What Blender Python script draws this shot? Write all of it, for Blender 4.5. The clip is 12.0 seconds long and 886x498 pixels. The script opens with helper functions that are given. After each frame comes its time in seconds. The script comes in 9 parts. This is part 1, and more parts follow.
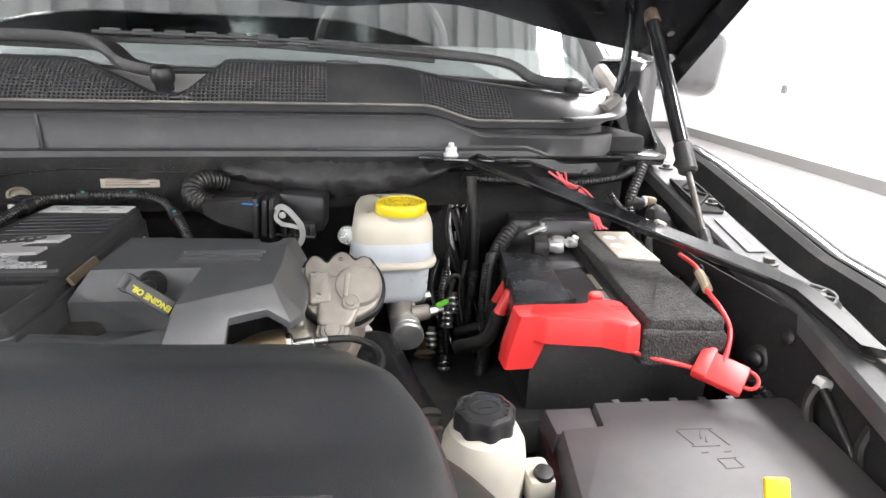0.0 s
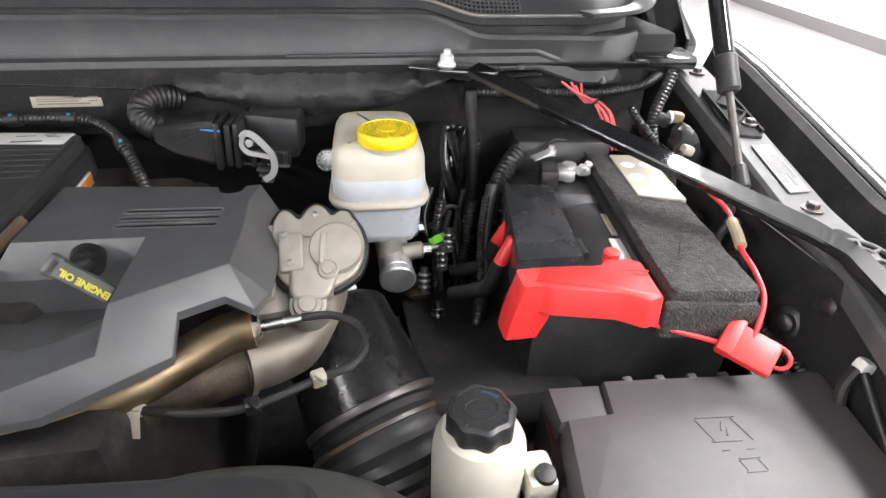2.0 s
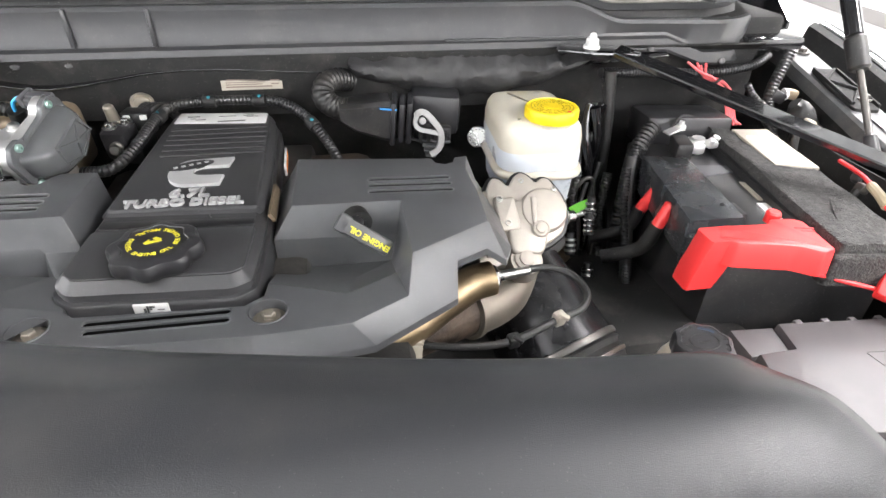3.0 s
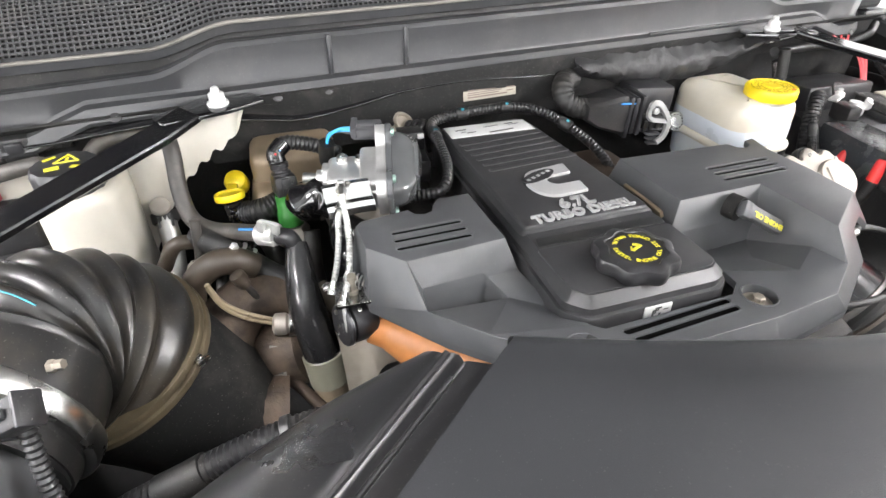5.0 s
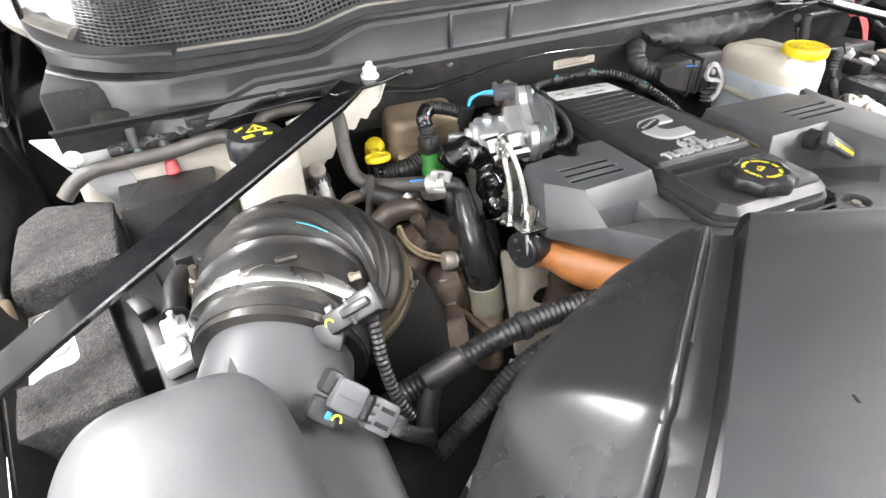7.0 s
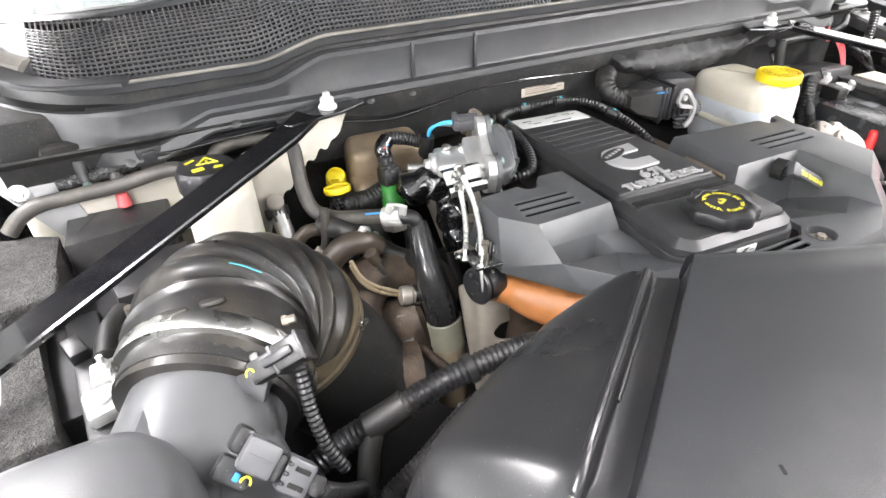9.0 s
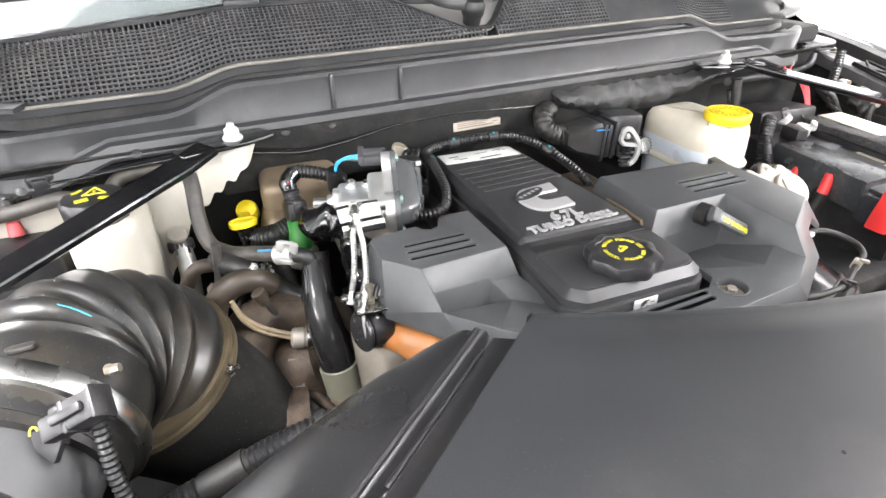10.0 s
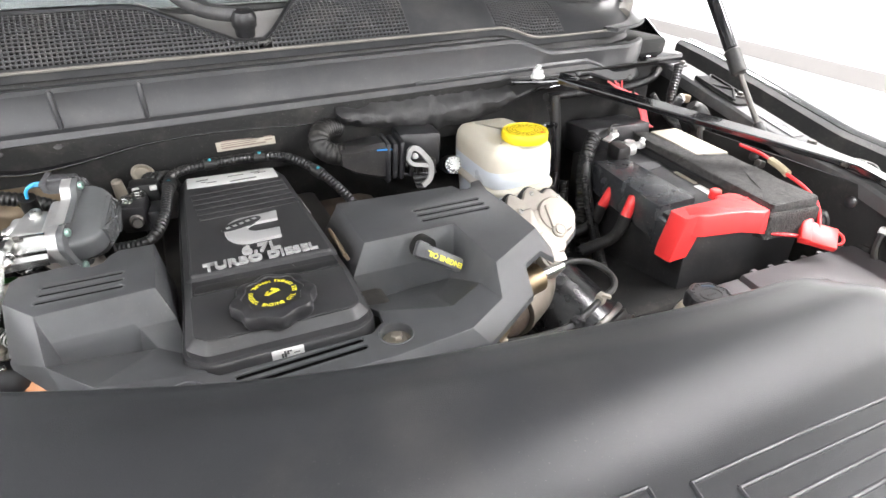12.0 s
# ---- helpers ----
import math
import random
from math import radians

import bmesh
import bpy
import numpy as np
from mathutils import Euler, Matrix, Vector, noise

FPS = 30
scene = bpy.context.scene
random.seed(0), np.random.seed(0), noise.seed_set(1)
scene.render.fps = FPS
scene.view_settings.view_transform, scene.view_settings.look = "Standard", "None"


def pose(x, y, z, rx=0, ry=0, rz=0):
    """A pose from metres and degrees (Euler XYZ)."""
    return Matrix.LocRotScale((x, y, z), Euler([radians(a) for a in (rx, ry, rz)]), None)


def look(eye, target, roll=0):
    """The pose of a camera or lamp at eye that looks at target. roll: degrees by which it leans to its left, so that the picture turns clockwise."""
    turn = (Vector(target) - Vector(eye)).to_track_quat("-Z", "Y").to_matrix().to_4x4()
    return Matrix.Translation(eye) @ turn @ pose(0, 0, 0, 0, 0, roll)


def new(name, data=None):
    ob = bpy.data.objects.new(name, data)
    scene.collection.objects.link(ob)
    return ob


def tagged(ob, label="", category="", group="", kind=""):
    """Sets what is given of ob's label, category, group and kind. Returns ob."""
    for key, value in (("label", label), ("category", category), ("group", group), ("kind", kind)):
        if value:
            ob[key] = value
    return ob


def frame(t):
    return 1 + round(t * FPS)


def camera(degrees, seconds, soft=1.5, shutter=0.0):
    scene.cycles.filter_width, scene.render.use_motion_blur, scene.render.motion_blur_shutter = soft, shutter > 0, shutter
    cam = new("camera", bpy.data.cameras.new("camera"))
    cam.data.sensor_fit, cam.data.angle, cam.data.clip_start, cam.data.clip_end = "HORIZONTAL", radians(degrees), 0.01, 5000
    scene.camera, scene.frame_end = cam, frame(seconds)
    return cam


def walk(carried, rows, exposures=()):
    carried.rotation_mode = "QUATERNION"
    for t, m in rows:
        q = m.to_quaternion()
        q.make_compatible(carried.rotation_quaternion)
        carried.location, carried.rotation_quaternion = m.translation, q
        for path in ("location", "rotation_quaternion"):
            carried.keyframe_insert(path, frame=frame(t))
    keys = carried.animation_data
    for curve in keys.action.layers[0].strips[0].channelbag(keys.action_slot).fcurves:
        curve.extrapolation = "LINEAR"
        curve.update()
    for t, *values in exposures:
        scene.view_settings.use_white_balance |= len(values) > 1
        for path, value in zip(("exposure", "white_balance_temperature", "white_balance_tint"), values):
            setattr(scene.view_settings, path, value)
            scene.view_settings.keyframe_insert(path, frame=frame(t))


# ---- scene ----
cam = camera(77.0, 12.0)
PATH = [
    (0, (0.243, -0.01, 1.381), (0.574, 1.856, 0.742), 1.5),
    (0.5, (0.282, 0.043, 1.403), (0.618, 1.89, 0.712), 1.7),
    (1, (0.297, 0.058, 1.423), (0.632, 1.852, 0.604), 1.8),
    (1.5, (0.294, 0.078, 1.426), (0.622, 1.803, 0.469), 1.8),
    (2, (0.267, 0.105, 1.423), (0.58, 1.77, 0.36), 1.8),
    (2.5, (0.172, 0.067, 1.437), (0.477, 1.713, 0.343), 1.6),
    (2.7, (0.122, 0.061, 1.438), (0.418, 1.703, 0.334), 1.3),
    (4.3, (-0.188, 0.143, 1.45), (0.308, 1.716, 0.318), 0.5),
    (4.5, (-0.241, 0.149, 1.453), (0.274, 1.711, 0.316), 0.0),
    (5, (-0.383, 0.171, 1.461), (0.213, 1.7, 0.319), -0.7),
    (5.5, (-0.462, 0.162, 1.479), (0.205, 1.657, 0.33), -1.1),
    (6, (-0.517, 0.152, 1.485), (0.182, 1.629, 0.331), -1.4),
    (6.5, (-0.58, 0.15, 1.487), (0.135, 1.614, 0.327), -1.5),
    (6.7, (-0.608, 0.149, 1.477), (0.108, 1.611, 0.316), -1.6),
    (8.3, (-0.632, 0.17, 1.468), (0.068, 1.635, 0.299), -2.3),
    (8.5, (-0.618, 0.166, 1.47), (0.082, 1.629, 0.301), -2.3),
    (9, (-0.563, 0.151, 1.475), (0.166, 1.648, 0.368), -2.0),
    (9.5, (-0.5, 0.142, 1.472), (0.243, 1.685, 0.438), -1.6),
    (10, (-0.435, 0.13, 1.467), (0.279, 1.692, 0.442), -1.2),
    (10.5, (-0.336, 0.111, 1.461), (0.337, 1.692, 0.438), -1.0),
    (11, (-0.229, 0.092, 1.46), (0.46, 1.669, 0.439), -0.8),
    (11.5, (-0.16, 0.075, 1.458), (0.552, 1.642, 0.439), -0.5),
    (12, (-0.137, 0.056, 1.464), (0.617, 1.607, 0.45), -0.6),
]
walk(cam, [(t, look(eye, target, roll)) for t, eye, target, roll in PATH],
     [(0, 0.05), (1.5, -0.12), (2.5, 0.44), (4.3, 0.69), (5.0, 0.74), (6.5, 0.75), (8.5, 0.79), (9.5, 0.90), (10.5, 1.03), (11.0, 1.10), (12.0, 0.66)])

from mathutils.geometry import delaunay_2d_cdt

# ---- world, lamps and exposure ----
world = bpy.data.worlds.new("world")
world.use_nodes = True
world.node_tree.nodes["Background"].inputs[0].default_value = (0.9, 0.95, 1.0, 1)
world.node_tree.nodes["Background"].inputs[1].default_value = 0.3
scene.world = world
scene.view_settings.exposure = 0.0
CEIL = 4.3
LAMP_SPOTS = [(-2.5, 0.2), (2.5, 0.2), (-2.7, 3.6), (3.3, 3.6), (-5.4, -3.4), (3.9, -3.4), (-3.0, 7.4), (3.6, 7.4)]
LAMP_WATTS = 320
# Unseen light panels added at the walls to bring light from left and front.
FILL_PANELS = [((-7.90, 1.0, 1.9), (90, 0, -90), 7.0, 2.8, 260), ((-1.4, -6.90, 1.75), (90, 0, 0), 8.0, 3.0, 265)]
for lx, ly in LAMP_SPOTS:
    lamp_data = bpy.data.lights.new("ceiling_lamp_light", "AREA")
    lamp_data.shape, lamp_data.size, lamp_data.size_y = "RECTANGLE", 0.6, 2.4
    lamp_data.energy, lamp_data.color = LAMP_WATTS, (1.0, 0.97, 0.985)
    new("ceiling_lamp_light", lamp_data).matrix_world = pose(lx, ly, CEIL - 0.16)

for spot, angles, wide, high, watts in FILL_PANELS:
    fill_data = bpy.data.lights.new("panel_fill_light", "AREA")
    fill_data.shape, fill_data.size, fill_data.size_y = "RECTANGLE", wide, high
    fill_data.energy, fill_data.color = watts, (0.985, 0.97, 0.985)
    new("panel_fill_light", fill_data).matrix_world = pose(*spot, *angles)


# ---- materials ----
def mat(name, color, rough=0.5, metal=0.0, var=0.12, scale=30.0, bump=0.15, fine=900.0, depth=0.0004, rvar=0.1,
        dust=0.0, dust_color=(0.32, 0.29, 0.25), coat=0.0, trans=0.0, sss=0.0, ior=1.5, speck=0.0):
    """Principled surface with large-scale tint change, dust patches and fine relief."""
    m = bpy.data.materials.new(name)
    m.use_nodes = True
    nt = m.node_tree
    n, l = nt.nodes, nt.links
    b = n["Principled BSDF"]
    tc = n.new("ShaderNodeTexCoord")
    big = n.new("ShaderNodeTexNoise")
    big.inputs["Scale"].default_value, big.inputs["Detail"].default_value = scale, 5
    l.new(tc.outputs["Object"], big.inputs["Vector"])
    ramp = n.new("ShaderNodeMapRange")
    ramp.inputs["From Min"].default_value, ramp.inputs["From Max"].default_value = 0.3, 0.7
    ramp.inputs["To Min"].default_value, ramp.inputs["To Max"].default_value = 1 - var, 1 + var
    l.new(big.outputs["Fac"], ramp.inputs["Value"])
    hue = n.new("ShaderNodeVectorMath")
    hue.operation = "SCALE"
    hue.inputs[0].default_value = color[:3]
    l.new(ramp.outputs["Result"], hue.inputs["Scale"])
    col = hue.outputs["Vector"]
    if dust:
        dn = n.new("ShaderNodeTexNoise")
        dn.inputs["Scale"].default_value, dn.inputs["Detail"].default_value = scale * 0.6, 8
        dn.inputs["Roughness"].default_value = 0.7
        l.new(tc.outputs["Object"], dn.inputs["Vector"])
        dr = n.new("ShaderNodeMapRange")
        dr.inputs["From Min"].default_value, dr.inputs["From Max"].default_value = 0.5, 0.75
        dr.inputs["To Min"].default_value, dr.inputs["To Max"].default_value = 0, dust
        l.new(dn.outputs["Fac"], dr.inputs["Value"])
        mx = n.new("ShaderNodeMix")
        mx.data_type = "RGBA"
        l.new(dr.outputs["Result"], mx.inputs["Factor"])
        l.new(col, mx.inputs[6])
        mx.inputs[7].default_value = (*dust_color, 1)
        col = mx.outputs[2]
    if speck:
        sn = n.new("ShaderNodeTexNoise")
        sn.inputs["Scale"].default_value, sn.inputs["Detail"].default_value = 760, 1.5
        l.new(tc.outputs["Object"], sn.inputs["Vector"])
        sr = n.new("ShaderNodeMapRange")
        sr.inputs["From Min"].default_value, sr.inputs["From Max"].default_value = 0.69, 0.76
        sr.inputs["To Min"].default_value, sr.inputs["To Max"].default_value = 0, speck
        l.new(sn.outputs["Fac"], sr.inputs["Value"])
        sx = n.new("ShaderNodeMix")
        sx.data_type = "RGBA"
        l.new(sr.outputs["Result"], sx.inputs["Factor"])
        l.new(col, sx.inputs[6])
        sx.inputs[7].default_value = (0.34, 0.32, 0.29, 1)
        col = sx.outputs[2]
    l.new(col, b.inputs["Base Color"])
    rr = n.new("ShaderNodeMapRange")
    rr.inputs["To Min"].default_value, rr.inputs["To Max"].default_value = max(0.02, rough - rvar), min(1, rough + rvar)
    l.new(big.outputs["Fac"], rr.inputs["Value"])
    l.new(rr.outputs["Result"], b.inputs["Roughness"])
    if bump:
        fn = n.new("ShaderNodeTexNoise")
        fn.inputs["Scale"].default_value, fn.inputs["Detail"].default_value = fine, 3
        l.new(tc.outputs["Object"], fn.inputs["Vector"])
        bp = n.new("ShaderNodeBump")
        bp.inputs["Strength"].default_value, bp.inputs["Distance"].default_value = bump, depth
        l.new(fn.outputs["Fac"], bp.inputs["Height"])
        l.new(bp.outputs["Normal"], b.inputs["Normal"])
    b.inputs["Metallic"].default_value = metal
    b.inputs["Coat Weight"].default_value = coat
    b.inputs["Coat Roughness"].default_value = 0.05
    b.inputs["Transmission Weight"].default_value = trans
    b.inputs["IOR"].default_value = ior
    if sss:
        b.inputs["Subsurface Weight"].default_value = sss
        b.inputs["Subsurface Radius"].default_value = (0.02, 0.018, 0.014)
    return m


COVER = mat("grained_grey_plastic", (0.070, 0.072, 0.076), 0.36, bump=0.35, fine=1400, dust=0.06, speck=0.12)
BLACKP = mat("black_plastic", (0.016, 0.016, 0.017), 0.38, dust=0.08, bump=0.25, speck=0.5)
CAPBLACK = mat("moulded_black_plastic", (0.022, 0.022, 0.024), 0.33, dust=0.03, speck=0.15)
FILTERP = mat("satin_filter_cover_plastic", (0.034, 0.034, 0.036), 0.36, dust=0.05, bump=0.25, fine=1300, speck=0.15)
COVERS = mat("satin_terminal_cover", (0.024, 0.026, 0.029), 0.26, dust=0.12, bump=0.2, speck=0.9)
PIPEB = mat("satin_black_pipe", (0.008, 0.008, 0.009), 0.24, dust=0.04, bump=0.1, speck=0.3)
PIPEB.node_tree.nodes["Principled BSDF"].inputs["Specular IOR Level"].default_value = 0.3
COWL = mat("weathered_cowl_plastic", (0.030, 0.031, 0.033), 0.38, dust=0.08, scale=18, bump=0.3, fine=1100, speck=0.2)
GRILLE = mat("cowl_grille_plastic", (0.060, 0.060, 0.062), 0.4, dust=0.15, speck=0.3)
PANEL = mat("radiator_cover_plastic", (0.021, 0.022, 0.024), 0.37, dust=0.07, scale=9, bump=0.35, fine=1600, rvar=0.1, speck=0.08)
DUCTP = mat("glossy_duct_plastic", (0.016, 0.016, 0.017), 0.3, dust=0.06, scale=14, speck=0.16)
PAINT = mat("black_body_paint", (0.008, 0.008, 0.009), 0.12, coat=0.6, bump=0.0, dust=0.04)
BARPAINT = mat("gloss_black_steel", (0.006, 0.006, 0.007), 0.12, coat=0.8, bump=0.05, dust=0.03, speck=0.2)
RUBBER = mat("black_rubber", (0.010, 0.010, 0.010), 0.5, dust=0.1, speck=0.4)
AIRRUB = mat("air_hose_rubber", (0.014, 0.014, 0.014), 0.31, dust=0.28, scale=16, dust_color=(0.13, 0.10, 0.06), speck=0.4)
LOOM = mat("corrugated_loom", (0.012, 0.012, 0.013), 0.36, dust=0.15, speck=0.5)
GREYHOSE = mat("dusty_grey_hose", (0.050, 0.046, 0.042), 0.48, dust=0.4, scale=40, dust_color=(0.20, 0.175, 0.14))
ALU = mat("bare_aluminium", (0.40, 0.40, 0.385), 0.4, 0.9, scale=60, dust=0.2, dust_color=(0.35, 0.32, 0.28))
CAST = mat("cast_aluminium", (0.38, 0.35, 0.31), 0.5, 0.55, bump=0.5, fine=700, scale=45, dust=0.3, dust_color=(0.42, 0.37, 0.3))
# CAST made browner, and darker for the shade below the covers.
WCAST = mat("shaded_browned_cast_aluminium", (0.20, 0.175, 0.145), 0.5, 0.5, bump=0.5, fine=700, scale=35, dust=0.3, dust_color=(0.25, 0.21, 0.17))
BRIGHT = mat("bright_cast_aluminium", (0.62, 0.62, 0.61), 0.36, 0.7, bump=0.4, fine=600, scale=50, dust=0.1)
STEEL = mat("zinc_steel", (0.6, 0.6, 0.58), 0.28, 1.0, bump=0.1)
DARKSTEEL = mat("dark_steel", (0.10, 0.095, 0.09), 0.42, 0.8, dust=0.3)
RAILP = mat("dull_painted_rail", (0.060, 0.061, 0.063), 0.55, 0.0, dust=0.2, scale=25, var=0.25, speck=0.4)
RAILSIGN = mat("pale_rail_plate", (0.12, 0.12, 0.12), 0.5, 0.0, dust=0.25)
IRON = mat("black_engine_iron", (0.016, 0.015, 0.014), 0.6, 0.2, var=0.4, scale=40, bump=0.6, fine=300, depth=0.001, dust=0.15)
BRASS = mat("heat_tinted_steel_tube", (0.22, 0.165, 0.10), 0.40, 0.85, var=0.5, scale=22, dust=0.25, dust_color=(0.12, 0.09, 0.06))
RUST = mat("heat_browned_iron", (0.060, 0.043, 0.031), 0.62, 0.35, var=0.7, scale=45, dust=0.35, dust_color=(0.14, 0.105, 0.075), bump=0.8, fine=300, depth=0.001)
BROWN = mat("tan_heat_shield", (0.24, 0.185, 0.125), 0.48, 0.4, var=0.25, scale=26, dust=0.3)
BROWNHOSE = mat("heat_browned_hose", (0.045, 0.035, 0.026), 0.42, dust=0.3, dust_color=(0.12, 0.09, 0.06), scale=30)
TANTUBE = mat("clear_tan_tube", (0.27, 0.215, 0.14), 0.3, dust=0.2, scale=40)
GRIME = mat("grimy_clamp_band", (0.115, 0.092, 0.058), 0.42, 0.3, var=0.4, scale=25, dust=0.3, dust_color=(0.10, 0.08, 0.05), speck=0.4)
BEIGE = mat("bare_steel_bracket", (0.30, 0.27, 0.225), 0.42, 0.6, var=0.2, scale=35)
ORANGE = mat("rust_orange_casting", (0.44, 0.175, 0.055), 0.5, 0.0, var=0.25, scale=30, bump=0.3)
TANK = mat("translucent_white_tank", (0.54, 0.51, 0.44), 0.35, var=0.05, scale=20, sss=0.4, bump=0.1, dust=0.12, dust_color=(0.55, 0.48, 0.36))
AGED = mat("aged_translucent_tank", (0.54, 0.515, 0.45), 0.4, var=0.12, scale=14, sss=0.3, bump=0.15, dust=0.35, dust_color=(0.36, 0.30, 0.22), speck=0.3)
TANKLOW = mat("fluid_filled_tank_wall", (0.62, 0.66, 0.70), 0.3, var=0.06, scale=30, sss=0.4, bump=0.1)
FLUID = mat("amber_fluid_behind_tank_wall", (0.60, 0.56, 0.47), 0.35, var=0.06, scale=30, sss=0.4, bump=0.1)
YELLOW = mat("yellow_plastic", (0.83, 0.63, 0.015), 0.4, var=0.06, bump=0.15)
YELLOWINK = mat("yellow_print", (0.62, 0.56, 0.04), 0.5, var=0.05, bump=0)
RED = mat("red_plastic", (0.72, 0.035, 0.035), 0.42, var=0.06, bump=0.15)
PINK = mat("faded_red_wire", (0.72, 0.12, 0.13), 0.45, var=0.08)
REDWIRE = mat("red_wire", (0.66, 0.03, 0.035), 0.4, var=0.08)
GREEN = mat("green_plastic", (0.03, 0.20, 0.03), 0.45, var=0.1)
LIME = mat("lime_tag", (0.16, 0.62, 0.03), 0.5, var=0.06)
BLUE = mat("blue_tape", (0.03, 0.22, 0.55), 0.5, var=0.1)
LABEL = mat("white_label", (0.62, 0.62, 0.61), 0.45, var=0.05, bump=0.05)
CREAM = mat("cream_label", (0.34, 0.31, 0.255), 0.5, var=0.08, bump=0.05, dust=0.2)
INK = mat("dark_print", (0.05, 0.05, 0.05), 0.5, bump=0)
FADED = mat("faded_print", (0.17, 0.13, 0.11), 0.5, bump=0)
SILVER = mat("satin_silver_badge", (0.50, 0.50, 0.50), 0.38, 0.3, var=0.05, bump=0.1)
FELT = mat("charcoal_felt", (0.036, 0.035, 0.034), 0.95, var=0.5, scale=160, bump=1.0, fine=420, depth=0.004, dust=0.18, dust_color=(0.2, 0.19, 0.17), speck=0.6)
MATTE = mat("firewall_black", (0.014, 0.014, 0.014), 0.75, dust=0.08, speck=0.3)
FOIL = mat("crumpled_insulation_mat", (0.024, 0.024, 0.025), 0.58, bump=0.5, fine=60, depth=0.006, dust=0.06)
LIDM = mat("fuse_lid_plastic", (0.060, 0.055, 0.058), 0.50, bump=0.4, fine=1500, dust=0.1, scale=12, speck=0.08)
OLIVE = mat("fan_shroud_plastic", (0.035, 0.036, 0.032), 0.45, dust=0.15)
BRAID = mat("silver_braid", (0.62, 0.62, 0.60), 0.4, 0.6, bump=0.5, fine=1200)
CLEAR = mat("smoky_grey_cover", (0.15, 0.155, 0.16), 0.13, trans=0.4, bump=0.05, dust=0.08)
GREYP = mat("grey_connector_plastic", (0.075, 0.075, 0.08), 0.45)
AIRBOX = mat("grey_airbox_plastic", (0.070, 0.071, 0.074), 0.36, bump=0.3, fine=1500, dust=0.06, scale=10, speck=0.06)
WALLP = mat("white_wall_paint", (0.74, 0.74, 0.73), 0.5, var=0.03, scale=1.5, bump=0.05, fine=60)
# Dark tone picked to cut the light bounced back from the front.
DARKWALL = mat("bounce_cutting_dark_grey", (0.10, 0.10, 0.105), 0.6, var=0.05, scale=1.5, bump=0.05, fine=60)
SKIRT = mat("grey_wall_skirting", (0.17, 0.165, 0.16), 0.5, var=0.05, scale=3)
FLOORM = mat("sealed_concrete_floor", (0.40, 0.385, 0.38), 0.35, var=0.05, scale=1.3, bump=0.04, fine=40, rvar=0.05, dust=0.04, dust_color=(0.62, 0.61, 0.59))
# Near-black colour that stands in for the shade inside the cover slots.
VOID = mat("slot_shade_black", (0.003, 0.003, 0.003), 0.95, bump=0, var=0.02, rvar=0.02)
VOID.node_tree.nodes["Principled BSDF"].inputs["Specular IOR Level"].default_value = 0.1
WELL = mat("dusty_grey_well_plastic", (0.30, 0.295, 0.285), 0.36, dust=0.3, scale=14, dust_color=(0.22, 0.20, 0.17), speck=0.3)
DECK = mat("white_metal_roof_deck", (0.66, 0.69, 0.69), 0.35, 0.2, var=0.05, scale=2)
DASH = mat("dashboard_vinyl", (0.05, 0.05, 0.052), 0.6, bump=0.3)
MIRRORG = mat("mirror_shell_paint", (0.05, 0.05, 0.052), 0.2, coat=0.5)
DUSTY = mat("dusty_body_seam", (0.15, 0.14, 0.125), 0.6, dust=0.3, var=0.25)
MATTE.node_tree.nodes["Principled BSDF"].inputs["Specular IOR Level"].default_value = 0.2
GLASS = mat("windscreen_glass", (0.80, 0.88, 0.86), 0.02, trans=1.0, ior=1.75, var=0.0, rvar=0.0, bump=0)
LAMPM = bpy.data.materials.new("lamp_diffuser")
LAMPM.use_nodes = True
LAMPM.node_tree.nodes["Principled BSDF"].inputs["Emission Color"].default_value = (1, 0.98, 0.95, 1)
LAMPM.node_tree.nodes["Principled BSDF"].inputs["Emission Strength"].default_value = 12


# ---- mesh helpers ----
def thing(name, at, label, category, group="", kind=""):
    ob = new(name)
    ob.location = at
    ob.empty_display_size = 0.02
    return tagged(ob, label, category, group, kind)


def finish(name, bm, material, angle=35):
    me = bpy.data.meshes.new(name)
    bmesh.ops.recalc_face_normals(bm, faces=bm.faces)
    bm.to_mesh(me)
    bm.free()
    me.materials.append(material)
    me.shade_smooth()
    me.set_sharp_from_angle(angle=radians(angle))
    return me


def part(name, bm, material, parent=None, label="", angle=35):
    ob = new(name, finish(name, bm, material, angle))
    if parent is not None:
        ob.parent = parent
        ob.matrix_parent_inverse = Matrix.Translation(-parent.location) if parent.type == "EMPTY" else Matrix()
    if label:
        ob["label"] = label
    return ob


def solo(name, bm, material, label, category, group="", kind="", angle=35):
    return tagged(part(name, bm, material, None, "", angle), label, category, group, kind)


def B():
    return bmesh.new()


def rbox(bm, c, s, r=0.003, m=None, seg=2):
    """A box with rounded edges at centre c, of size s, turned by m about its centre."""
    out = bmesh.ops.create_cube(bm, size=1)
    vs = out["verts"]
    es = list({e for v in vs for e in v.link_edges})
    for v in vs:
        v.co = Vector((v.co.x * s[0], v.co.y * s[1], v.co.z * s[2]))
    if r > 0:
        made = bmesh.ops.bevel(bm, geom=es, offset=min(r, min(s) * 0.45), segments=seg, profile=0.5, affect="EDGES")
        vs = list({v for f in made["faces"] for v in f.verts} | {v for v in vs if v.is_valid})
    t = Matrix.Translation(c) @ (m.to_4x4() if m else Matrix())
    for v in vs:
        v.co = t @ v.co
    return bm


def turn(rx=0, ry=0, rz=0):
    return Euler([radians(a) for a in (rx, ry, rz)]).to_matrix()


